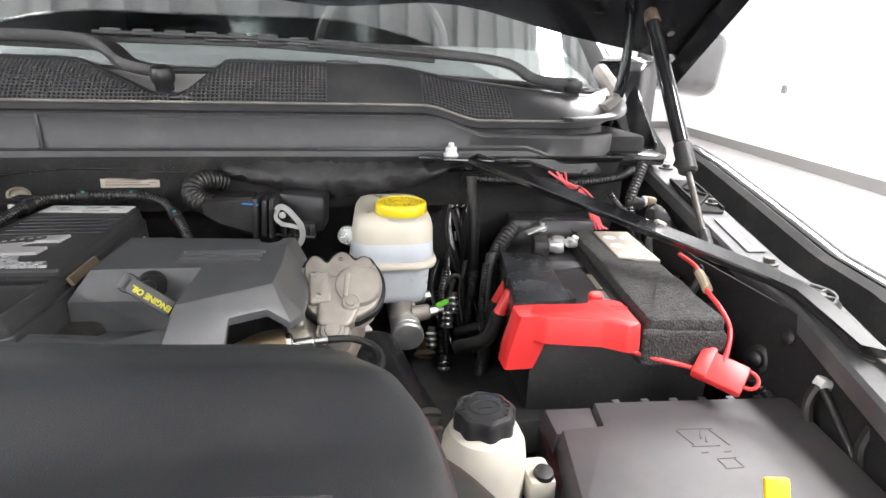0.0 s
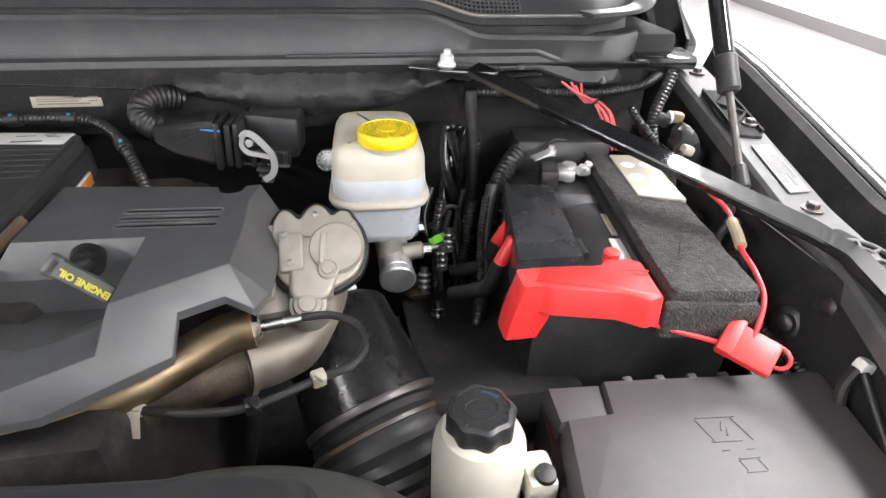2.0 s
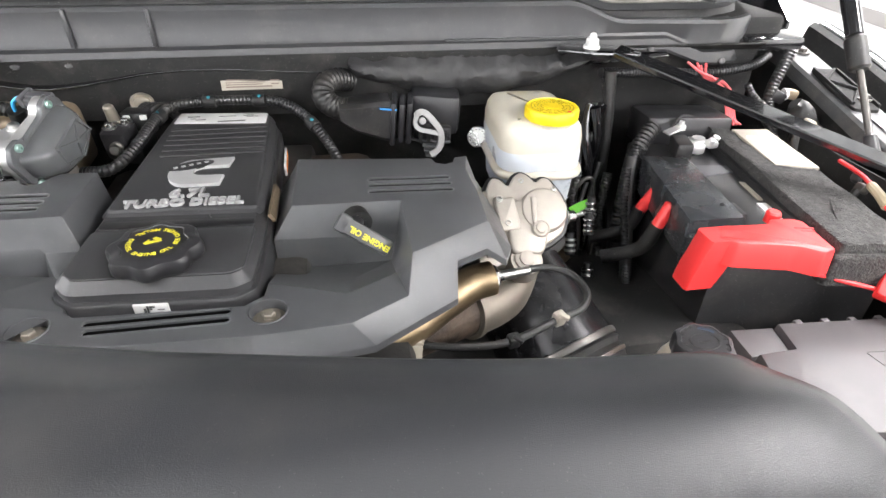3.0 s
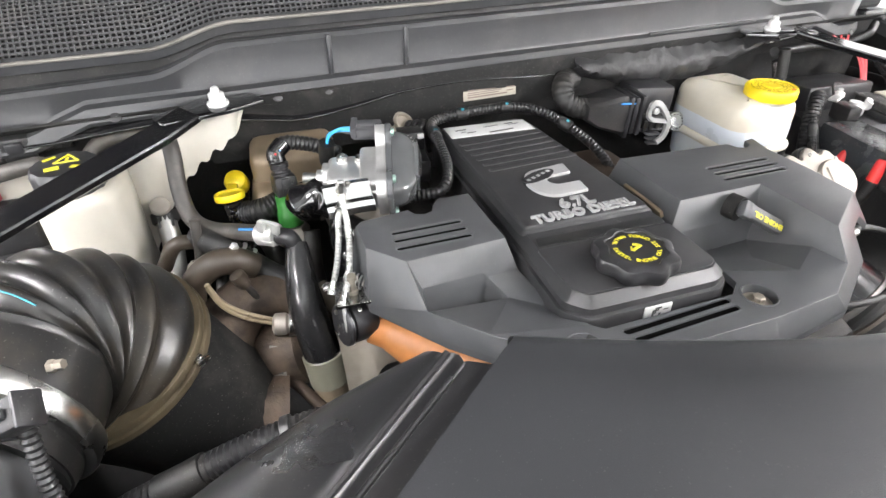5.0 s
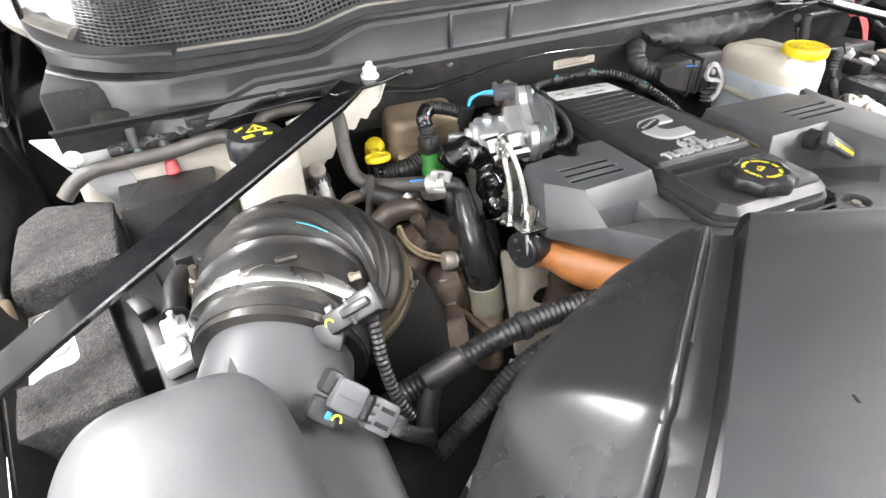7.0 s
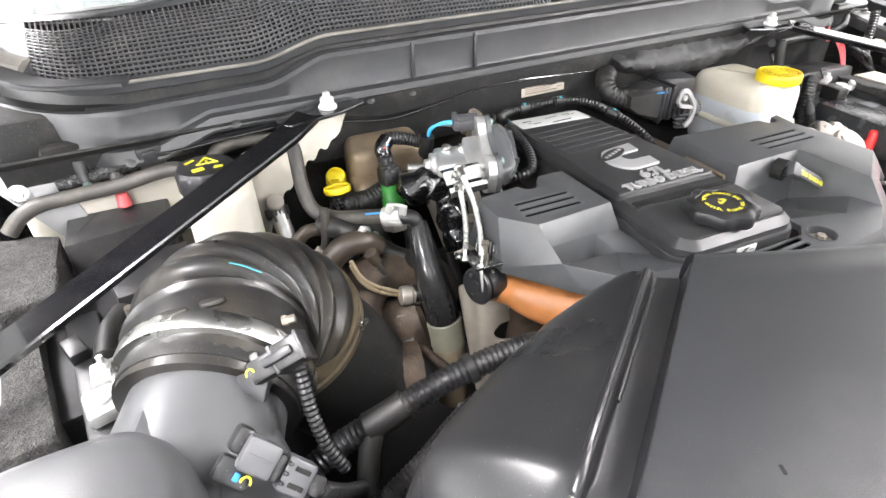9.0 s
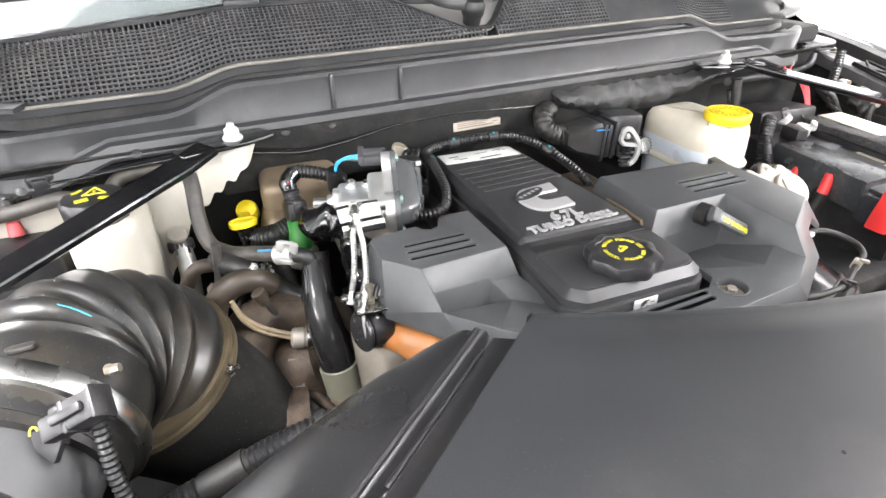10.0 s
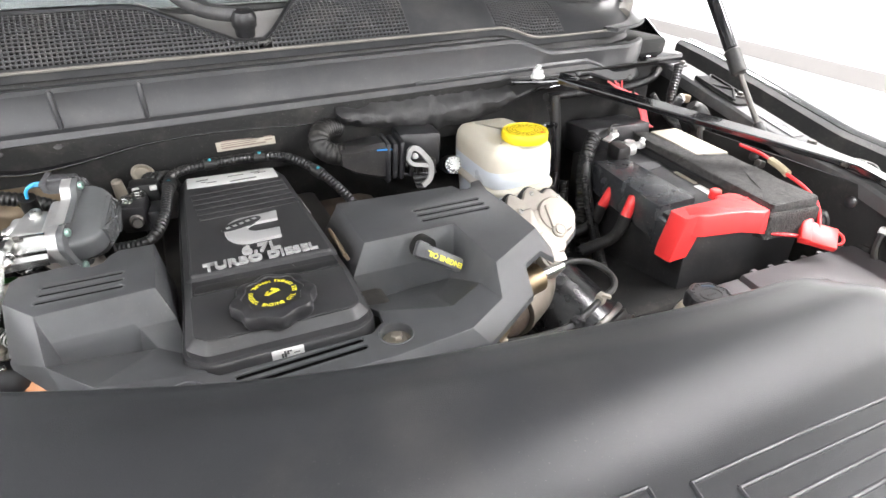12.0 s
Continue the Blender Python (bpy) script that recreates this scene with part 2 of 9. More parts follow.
def frame_of(axis, hint=(0, 0, 1)):
    z = Vector(axis).normalized()
    h = Vector(hint)
    if abs(z.dot(h)) > 0.97:
        h = Vector((0, 1, 0))
    x = h.cross(z).normalized()
    return x, z.cross(x), z


def lathe(bm, base, axis, prof, n=28, lobes=0, amp=0.0, hint=(0, 0, 1)):
    """A turned body: prof is rows of (radius, height along the axis); lobes scallops it."""
    base = Vector(base)
    x, y, z = frame_of(axis, hint)
    rings = []
    for r, h in prof:
        ring = []
        for k in range(n):
            a = 2 * math.pi * k / n
            rr = r * (1 + amp * math.cos(lobes * a)) if lobes else r
            ring.append(bm.verts.new(base + z * h + (x * math.cos(a) + y * math.sin(a)) * rr))
        rings.append(ring)
    skin(bm, rings)
    return bm


def skin(bm, rings, cap=True, closed=True):
    for p, q in zip(rings, rings[1:]):
        n = len(p)
        for k in range(n if closed else n - 1):
            j = (k + 1) % n
            bm.faces.new((p[k], p[j], q[j], q[k]))
    if cap and closed:
        bm.faces.new(list(reversed(rings[0])))
        bm.faces.new(rings[-1])


def cyl(bm, a, b, r0, r1=None, n=20, bev=0.0):
    a, b = Vector(a), Vector(b)
    d = (b - a).length
    r1 = r0 if r1 is None else r1
    prof = [(r0, 0), (r1, d)] if bev <= 0 else [(r0 - bev, 0), (r0, bev), (r1, d - bev), (r1 - bev, d)]
    return lathe(bm, a, b - a, prof, n)


def spline(pts, res=8):
    p = [Vector(q) for q in pts]
    p = [p[0] * 2 - p[1]] + p + [p[-1] * 2 - p[-2]]
    out = []
    for i in range(1, len(p) - 2):
        a, b, c, d = p[i - 1:i + 3]
        for k in range(res):
            t = k / res
            out.append(0.5 * (2 * b + (c - a) * t + (2 * a - 5 * b + 4 * c - d) * t * t + (3 * b - a - 3 * c + d) * t ** 3))
    out.append(p[-2])
    return out


def even(pts, step):
    """The polyline walked in equal steps."""
    out, left = [pts[0]], step
    for a, b in zip(pts, pts[1:]):
        d = (b - a).length
        while left <= d and d > 0:
            out.append(a.lerp(b, left / d))
            left += step
        left -= d
    return out


def tube(bm, pts, r, n=12, res=8, rib=0.0, pitch=0.006, radii=None):
    """A hose along a smooth path; rib makes it corrugated with that depth and pitch; radii varies it."""
    line = spline(pts, res)
    if rib:
        line = even(line, pitch / 4)
    rings = []
    x = None
    for i, c in enumerate(line):
        z = (line[min(i + 1, len(line) - 1)] - line[max(i - 1, 0)]).normalized()
        x = frame_of(z)[0] if x is None else (x - z * x.dot(z)).normalized()
        y = z.cross(x)
        rr = r
        if radii:
            f = i / (len(line) - 1) * (len(radii) - 1)
            k = min(int(f), len(radii) - 2)
            rr = radii[k] + (radii[k + 1] - radii[k]) * (f - k)
        if rib:
            rr -= rib * (0, 0.5, 1, 0.5)[i % 4]
        rings.append([bm.verts.new(c + (x * math.cos(2 * math.pi * k / n) + y * math.sin(2 * math.pi * k / n)) * rr) for k in range(n)])
    skin(bm, rings)
    return bm


def ribbon(bm, pts, width, thick, up=(0, 0, 1), res=8, smooth=True):
    """A flat bar along a path."""
    line = spline(pts, res) if smooth else [Vector(p) for p in pts]
    rings = []
    for i, c in enumerate(line):
        z = (line[min(i + 1, len(line) - 1)] - line[max(i - 1, 0)]).normalized()
        side = z.cross(Vector(up)).normalized()
        top = side.cross(z)
        rings.append([bm.verts.new(c + side * (u * width / 2) + top * (v * thick / 2)) for u, v in
                      ((-1, -0.6), (-0.9, -1), (0.9, -1), (1, -0.6), (1, 0.6), (0.9, 1), (-0.9, 1), (-1, 0.6))])
    skin(bm, rings)
    return bm


def offset(poly, d):
    """The outline moved outwards by d (inwards: minus); counter-clockwise or not."""
    n = len(poly)
    area = sum(poly[i][0] * poly[(i + 1) % n][1] - poly[(i + 1) % n][0] * poly[i][1] for i in range(n))
    s = 1 if area > 0 else -1
    out = []
    for i in range(n):
        a, b, c = (Vector(poly[(i + k) % n][:2]) for k in (-1, 0, 1))
        e, f = (b - a).normalized(), (c - b).normalized()
        na, nb = Vector((e.y, -e.x)) * s, Vector((f.y, -f.x)) * s
        m = (na + nb)
        k = m.length_squared / 2
        q = b + m * (d / max(k, 0.35))
        out.append((q.x, q.y))
    return out


def rounded(poly, r, n=4):
    """An outline with its corners rounded; r is one radius or one for each corner."""
    out = []
    for i, p in enumerate(poly):
        rr = r[i] if isinstance(r, (list, tuple)) else r
        a, b, c = Vector(poly[i - 1][:2]), Vector(p[:2]), Vector(poly[(i + 1) % len(poly)][:2])
        if rr <= 0:
            out.append((b.x, b.y))
            continue
        la, lc = min(rr, (a - b).length * 0.45), min(rr, (c - b).length * 0.45)
        u, v = b + (a - b).normalized() * la, b + (c - b).normalized() * lc
        for k in range(n + 1):
            t = k / n
            q = u * (1 - t) ** 2 + b * 2 * t * (1 - t) + v * t * t
            out.append((q.x, q.y))
    return out


def slab(bm, poly, zt, zb, ch=0.003, flare=0.0, holes=(), hole_depth=0.01, steps=2, tilt=None):
    """A plate or box of any outline, its top edge rounded by ch, its foot wider by flare, with blind or through holes in its top.
    tilt(x, y): height added all over."""
    add = tilt or (lambda x, y: 0.0)
    levels = [(flare, zb)]
    for k in range(steps + 1):
        a = math.pi / 2 * k / steps
        levels.append((-ch * (1 - math.cos(a)), zt - ch * (1 - math.sin(a))))
    rings = [[bm.verts.new((x, y, z + add(x, y))) for x, y in offset(poly, d)] for d, z in levels]
    skin(bm, rings, cap=False)
    bm.faces.new(list(reversed(rings[0])))
    if not holes:
        bm.faces.new(rings[-1])
        return bm
    top = rings[-1]
    flat, walls, loops = list(top), [], [[(v.co.x, v.co.y) for v in top]]
    walls += [(i, (i + 1) % len(top)) for i in range(len(top))]
    for hole in holes:
        hv = [bm.verts.new((x, y, zt + add(x, y))) for x, y in hole]
        base = len(flat)
        flat += hv
        walls += [(base + i, base + (i + 1) % len(hv)) for i in range(len(hv))]
        loops.append(list(hole))
        low = [bm.verts.new((x, y, zt - hole_depth + add(x, y))) for x, y in hole]
        skin(bm, [hv, low], cap=False)
        bm.faces.new(low)
    spots, _, tris, own, _, _ = delaunay_2d_cdt([v.co.xy for v in flat], walls, [], 0, 1e-7)
    flat = [flat[o[0]] if o else bm.verts.new((q.x, q.y, zt + add(q.x, q.y))) for o, q in zip(own, spots)]
    for tri in tris:
        vs = [flat[k] for k in tri]
        c = sum((v.co for v in vs), Vector()) / 3
        if inside(c, loops[0]) and not any(inside(c, h) for h in loops[1:]):
            bm.faces.new(vs)
    return bm


def inside(p, poly):
    hit = False
    for i in range(len(poly)):
        (x0, y0), (x1, y1) = poly[i - 1], poly[i]
        if (y0 > p[1]) != (y1 > p[1]) and p[0] < (x1 - x0) * (p[1] - y0) / (y1 - y0) + x0:
            hit = not hit
    return hit


def capsule(a, b, r, n=6):
    """The outline of a slot from a to b."""
    a, b = Vector(a), Vector(b)
    d = (b - a).normalized()
    base = math.atan2(d.y, d.x)
    out = []
    for c, s in ((b, -math.pi / 2), (a, math.pi / 2)):
        for k in range(n + 1):
            t = base + s + math.pi * k / n
            out.append((c.x + r * math.cos(t), c.y + r * math.sin(t)))
    return out


def ring(c, r, n=20):
    return [(c[0] + r * math.cos(2 * math.pi * k / n), c[1] + r * math.sin(2 * math.pi * k / n)) for k in range(n)]


def sheet(bm, rows, thick=0.0):
    """A curved skin through rows of points; thick gives it a back."""
    vs = [[bm.verts.new(p) for p in row] for row in rows]
    for p, q in zip(vs, vs[1:]):
        for k in range(len(p) - 1):
            bm.faces.new((p[k], p[k + 1], q[k + 1], q[k]))
    if thick:
        bmesh.ops.recalc_face_normals(bm, faces=bm.faces)
        bmesh.ops.solidify(bm, geom=list(bm.faces), thickness=thick)
    return bm


def lettering(name, words, size, m, material, parent, depth=0.0008, bold=0.0):
    """Raised or printed words with the built-in font, centred at the pose m."""
    cu = bpy.data.curves.new(name, "FONT")
    cu.body, cu.size, cu.extrude, cu.offset = words, size, depth, bold
    cu.align_x, cu.align_y = "CENTER", "CENTER"
    cu.resolution_u = 3
    tmp = bpy.data.objects.new(name, cu)
    scene.collection.objects.link(tmp)
    bpy.context.view_layer.update()
    me = bpy.data.meshes.new_from_object(tmp.evaluated_get(bpy.context.evaluated_depsgraph_get()))
    bpy.data.objects.remove(tmp)
    me.transform(m)
    me.materials.clear()
    me.materials.append(material)
    ob = new(name, me)
    ob.parent = parent
    ob.matrix_parent_inverse = Matrix.Translation(-parent.location) if parent.type == "EMPTY" else Matrix()
    return ob


def bars(name, rects, z, material, parent, thick=0.0004):
    """Print that cannot be read: small bars (x, y, length, height) on a level face."""
    bm = B()
    for x, y, a, b in rects:
        rbox(bm, (x, y, z), (a, b, thick), 0)
    return part(name, bm, material, parent)


def hexbolt(parent, at, axis=(0, 0, 1), r=0.007, material=STEEL, name="bolt", washer=True):
    bm = B()
    at, ax = Vector(at), Vector(axis).normalized()
    if washer:
        lathe(bm, at, ax, [(r * 1.7, 0), (r * 1.7, 0.0015), (r * 1.5, 0.002)], 20)
    lathe(bm, at + ax * 0.001, ax, [(r, 0), (r, r * 0.85), (r * 0.85, r)], 6)
    return part(name, bm, material, parent, angle=30)


# ---- the room ----
def wall(name, a, b, height, thick=0.15, paint=None, label="smooth white painted showroom wall"):
    a, b = Vector((*a, 0)), Vector((*b, 0))
    d = (b - a).normalized()
    out = Vector((-d.y, d.x, 0)) * thick
    bm = B()
    rings = [[bm.verts.new(p + Vector((0, 0, z))) for p in (a, b, b + out, a + out)] for z in (0, height)]
    skin(bm, rings)
    ob = solo(name, bm, paint or WALLP, label, "wall", kind="structure")
    bm = B()
    inn = Vector((d.y, -d.x, 0)) * 0.015
    rings = [[bm.verts.new(p + Vector((0, 0, z))) for p in (a + inn, b + inn, b - inn * 0.2, a - inn * 0.2)] for z in (0.002, 0.16)]
    skin(bm, rings)
    solo(name.replace("wall", "baseboard"), bm, SKIRT, "flat grey skirting along the foot of the wall", "baseboard", kind="structure")
    return ob


CORNER = (7.75, 12.4)
SIDE = (4.3, -7.0)
wall("wall_east", CORNER, SIDE, CEIL)
wall("wall_north", (-8.0, 12.4), CORNER, CEIL)
wall("wall_west", (-8.0, -7.0), (-8.0, 12.4), CEIL)
# Out of view; dark so that little light returns from it.
wall("wall_south", SIDE, (-8.0, -7.0), CEIL, 0.15, DARKWALL, "unseen front wall, coloured dark to cut bounced light")
bm = B()
rbox(bm, (0, 2.7, -0.1), (17, 20, 0.2), 0)
solo("floor", bm, FLOORM, "pale sealed concrete showroom floor", "floor", kind="structure")
bm = B()
rows = []
k, x = 0, -8.2
while x < 8.0:
    for dx, z in ((0, 0), (0.10, 0), (0.115, 0.09), (0.235, 0.09), (0.25, 0)):
        rows.append([(x + dx, -7.2, CEIL + z), (x + dx, 12.6, CEIL + z)])
    x += 0.30
sheet(bm, rows, 0.01)
solo("ceiling", bm, DECK, "white ribbed metal roof deck", "ceiling", kind="structure", angle=20)
for lx, ly in LAMP_SPOTS:
    t = thing("ceiling_light", (lx, ly, CEIL - 0.02), "long white ceiling light with a glowing diffuser", "ceiling light", "ceiling lights")
    bm = B()
    rbox(bm, (lx, ly, CEIL - 0.06), (0.66, 2.46, 0.10), 0.01)
    part("housing", bm, WALLP, t)
    bm = B()
    rbox(bm, (lx, ly, CEIL - 0.125), (0.6, 2.4, 0.02), 0.004)
    part("diffuser", bm, LAMPM, t)
# Bodies of the added light panels; they glow and stay out of view.
FILLM = bpy.data.materials.new("glowing_fill_panel")
FILLM.use_nodes = True
FILLM.node_tree.nodes["Principled BSDF"].inputs["Emission Color"].default_value = (0.92, 0.96, 1, 1)
FILLM.node_tree.nodes["Principled BSDF"].inputs["Emission Strength"].default_value = 2
for k, (spot, angles, wide, high, watts) in enumerate(FILL_PANELS):
    m = pose(*spot, *angles) @ pose(0, 0, 0.06)
    bm = B()
    rbox(bm, (0, 0, 0), (wide, high, 0.02), 0)
    bm.transform(m)
    door = solo("door_%d" % (k + 1), bm, FILLM, "unseen glowing panel added to fill light into the bay", "door", kind="structure")
    for c, s in (((0, high / 2 + 0.05, 0), (wide + 0.2, 0.1, 0.08)), ((0, -high / 2 - 0.05, 0), (wide + 0.2, 0.1, 0.08)), ((-wide / 2 - 0.05, 0, 0), (0.1, high, 0.08)), ((wide / 2 + 0.05, 0, 0), (0.1, high, 0.08)), ((0, 0, -0.02), (wide, 0.06, 0.04)), ((0, high / 4, -0.02), (wide, 0.06, 0.04))):
        bm = B()
        rbox(bm, c, s, 0.01)
        bm.transform(m)
        part("door_frame", bm, SKIRT, door)
t = thing("wall_socket", (6.27, 6.2, 1.15), "small white double socket on the white wall", "socket")
bm = B()
rbox(bm, (6.9, 7.9, 1.1), (0.03, 0.08, 0.12), 0.008, turn(rz=-10))
part("plate", bm, SKIRT, t)

# ---- the truck's body ----
truck = thing("pickup_truck", (0, 1.0, 0), "black pickup truck with its bonnet raised", "truck")


def beam_top(x):
    """Height of the cowl beam's top edge and of its foot, across the truck."""
    a = abs(x)
    s = min(1, max(0, (a - 0.37) / 0.09))
    s = s * s * (3 - 2 * s)
    return 1.302 - 0.025 * s - 0.02 * max(0, a - 0.46)


def beam_foot(x):
    a = abs(x)
    if a < 0.525:
        return 1.255
    if a < 0.585:
        return 1.255 - 0.021 * (a - 0.525) / 0.06
    return 1.234 - 0.01 * (a - 0.585)


XS = [-0.745 + 1.43 * i / 143 for i in range(144)]


def beam_y(x):
    a = abs(x)
    return 0.838 + (0 if a < 0.60 else (a - 0.60) ** 2 * 5.5)


cowl = part("cowl_beam", sheet(B(), [[(x, beam_y(x) - 0.007, beam_foot(x) - 0.022), (x, beam_y(x) - 0.009, beam_foot(x) - 0.018), (x, beam_y(x) - 0.006, beam_foot(x) - 0.004),
                                        (x, beam_y(x) + 0.002, beam_foot(x) - 0.001), (x, beam_y(x) + 0.004, beam_foot(x) + 0.003),
                                        (x, beam_y(x) + 0.001, beam_top(x) - 0.006), (x, beam_y(x) + 0.004, beam_top(x) - 0.001),
                                        (x, beam_y(x) + 0.010, beam_top(x)), (x, beam_y(x) + 0.030, beam_top(x) - 0.006),
                                        (x, beam_y(x) + 0.036, beam_top(x) - 0.004)] for x in XS], 0.003), COWL, truck,
            "dark grey plastic cowl beam with moulded seams")
for sx in (-0.262, -0.168, 0.30):
    bm = B()
    if sx == 0.30:
        rbox(bm, (sx, 0.838, 1.2535), (0.20, 0.004, 0.004), 0.001)
    else:
        rbox(bm, (sx, 0.8385, 1.277), (0.006, 0.006, 0.046), 0.0025)
    part("seam", bm, COWL, cowl)
for cx, cy, cz in ((-0.50, beam_y(-0.50) - 0.007, 1.243),(-0.27, beam_y(-0.27) - 0.007, 1.242),(0.0, beam_y(0.0) - 0.007, 1.242),(0.22, beam_y(0.22) - 0.007, 1.242),(0.50, beam_y(0.50) - 0.007, 1.242),(-0.33, beam_y(-0.33) - 0.007, 1.242),(-0.62, beam_y(-0.62) - 0.007, 1.220),(0.62, beam_y(0.62) - 0.007, 1.220)):
    bm = B()
    lathe(bm, (cx, cy, cz - 0.003), (0, -0.8, 0.6), [(0.0065, 0), (0.0065, 0.002), (0.004, 0.003), (0.002, 0.0033)], 18)
    part("push_pin", bm, BLACKP, cowl)


def gfront(x):
    """Front edge of the cowl grille: y and z."""
    a = abs(x)
    s = min(1, max(0, (a - 0.36) / 0.10))
    s = s * s * (3 - 2 * s)
    return 0.882 + 0.012 * s + (0 if a < 0.58 else ((a - 0.58) / 0.18) ** 2.5 * 0.14), 1.3125 - 0.024 * s + (0 if a < 0.66 else (a - 0.66) * 0.2)


GTOP = [(-0.77, 1.085, 1.34), (-0.60, 0.965, 1.352), (-0.40, 0.952, 1.368), (-0.36, 0.95, 1.372), (-0.18, 0.948, 1.372), (-0.145, 0.945, 1.369), (-0.035, 0.897, 1.324),
        (0.005, 0.897, 1.324), (0.062, 0.948, 1.373), (0.30, 0.95, 1.371), (0.345, 0.952, 1.366), (0.42, 0.955, 1.352), (0.62, 0.975, 1.330), (0.70, 1.005, 1.325), (0.77, 1.085, 1.34)]


def gtop(x):
    for a, b in zip(GTOP, GTOP[1:]):
        if a[0] <= x <= b[0]:
            f = (x - a[0]) / (b[0] - a[0])
            return a[1] + (b[1] - a[1]) * f, a[2] + (b[2] - a[2]) * f
    return GTOP[0][1:] if x < 0 else GTOP[-1][1:]


def gpoint(x, v, lift=0.0):
    """A point of the sloping cowl face: v from 0 at its front edge to 1 at its top."""
    (y0, z0), (y1, z1) = gfront(x), gtop(x)
    return Vector((x, y0 + (y1 - y0) * v - 0.7 * lift, z0 + (z1 - z0) * v + 0.7 * lift + 0.006 * math.sin(v * math.pi)))


GX = [-0.755 + 1.51 * i / 120 for i in range(121)]
# dark box under the grille, front lip and top rim
part("grille_backing", sheet(B(), [[gpoint(x, v, -0.016) for v in (0, 0.35, 0.7, 1)] for x in GX], 0.002), MATTE, truck)
part("grille_lip", sheet(B(), [[gpoint(x, 0, -0.004) + Vector((0, -0.010, -0.006)), gpoint(x, 0, 0.001) + Vector((0, -0.008, 0)), gpoint(x, 0, 0.002), gpoint(x, 0.06, 0.002)] for x in GX], 0.003), COWL, truck)
part("grille_rim", sheet(B(), [[gpoint(x, 0.93, 0.002), gpoint(x, 1, 0.003), gpoint(x, 1, 0.002) + Vector((0, 0.012, 0.002)), gpoint(x, 1) + Vector((0, 0.05, -0.012))] for x in GX], 0.003), COWL, truck)


# Thin strip, paler than the lip it runs along.
part("lip_edge", tube(B(), [gpoint(x, 0, 0.0035) + Vector((0, -0.009, 0.001)) for x in GX if abs(x) < 0.66], 0.0022, 8, 1), DUSTY, truck, "pale line along the edge of the grille lip")


def lattice(x0, x1, pitch=0.0062, rows=14):
    """Cowl grille: crossing bars that leave small square holes."""
    bm = B()
    n = max(2, round((x1 - x0) / pitch))
    full = 0.085
    for i in range(n + 1):
        x = x0 + (x1 - x0) * i / n
        w = 0.0009
        for v0, v1 in ((0.05, 0.35), (0.35, 0.65), (0.65, 0.95)):
            a, b = gpoint(x, v0, 0.0), gpoint(x, v1, 0.0)
            q = [bm.verts.new(p + Vector((s * w, 0, 0)) + Vector((0, -0.7, 0.7)) * h) for p in (a, b) for s, h in ((-1, -0.0016), (-1, 0.0012), (1, 0.0012), (1, -0.0016))]
            for k in range(3):
                bm.faces.new((q[k], q[k + 1], q[k + 5], q[k + 4]))
    for r in range(rows + 1):
        prev = None
        for i in range(n + 1):
            x = x0 + (x1 - x0) * i / n
            y0, z0 = gfront(x)
            y1, z1 = gtop(x)
            length = math.hypot(y1 - y0, z1 - z0)
            v = 0.05 + 0.9 * r / rows * full / max(length, 0.01)
            if v > 0.97:
                prev = None
                continue
            q = [bm.verts.new(gpoint(x, v + dv, h)) for dv, h in ((-0.0105 * full / length, -0.0016), (-0.0105 * full / length, 0.001), (0.0105 * full / length, 0.001), (0.0105 * full / length, -0.0016))]
            if prev:
                for k in range(3):
                    bm.faces.new((prev[k], prev[k + 1], q[k + 1], q[k]))
            prev = q
    return bm


for x0, x1 in ((-0.695, -0.012), (0.008, 0.215), (0.365, 0.515)):
    part("cowl_grille", lattice(x0, x1), GRILLE, truck, "black plastic mesh grille with small square holes")
for x0, x1 in ((-0.755, -0.695), (0.215, 0.365), (0.515, 0.755)):
    part("cowl_blank", sheet(B(), [[gpoint(x0 + (x1 - x0) * i / 12, v, 0.001) for v in (0.02, 0.3, 0.6, 0.97)] for i in range(13)], 0.003), COWL, truck, "plain grey plastic cowl face")
part("cowl_gutter", sheet(B(), [[(x, beam_y(x) + 0.028, beam_top(x) - 0.006), (x, (beam_y(x) + gfront(x)[0]) / 2 + 0.014, beam_top(x) - 0.012), (x, gfront(x)[0], gfront(x)[1] - 0.004)] for x in XS], 0.003), RUBBER, truck, "black rubber gutter in front of the grille")
bm = B()
rbox(bm, (0, 0.955, 1.235), (1.50, 0.15, 0.07), 0.01)
part("cowl_box", bm, MATTE, truck)
part("wiper_well", sheet(B(), [[gpoint(x, 1, -0.002), gpoint(x, 1, -0.003) + Vector((0, 0.012, 0.004 + 0.004 * (x + 0.015) ** 2 * 40)), Vector((x, 0.965, 1.345 + 1.1 * (x + 0.02) ** 2)), Vector((x, 0.995, 1.362))] for x in [-0.15 + 0.22 * k / 28 for k in range(29)]], 0.003), WELL, truck, "dusty grey plastic well round the wiper spindle")
bm = B()
rbox(bm, (0.24, 0.955, 1.374), (0.05, 0.012, 0.008), 0.002)
part("washer_jet", bm, BLACKP, truck)
bm = B()
rbox(bm, (-0.34, 0.955, 1.376), (0.045, 0.012, 0.008), 0.002)
part("washer_jet", bm, BLACKP, truck)

# windscreen, dashboard and wheel behind it
def screen(x, v):
    a = abs(x) / 0.78
    return Vector((x, 0.985 + 0.16 * a ** 3 + 0.85 * v, 1.358 - 0.03 * a ** 3 + 0.60 * v))


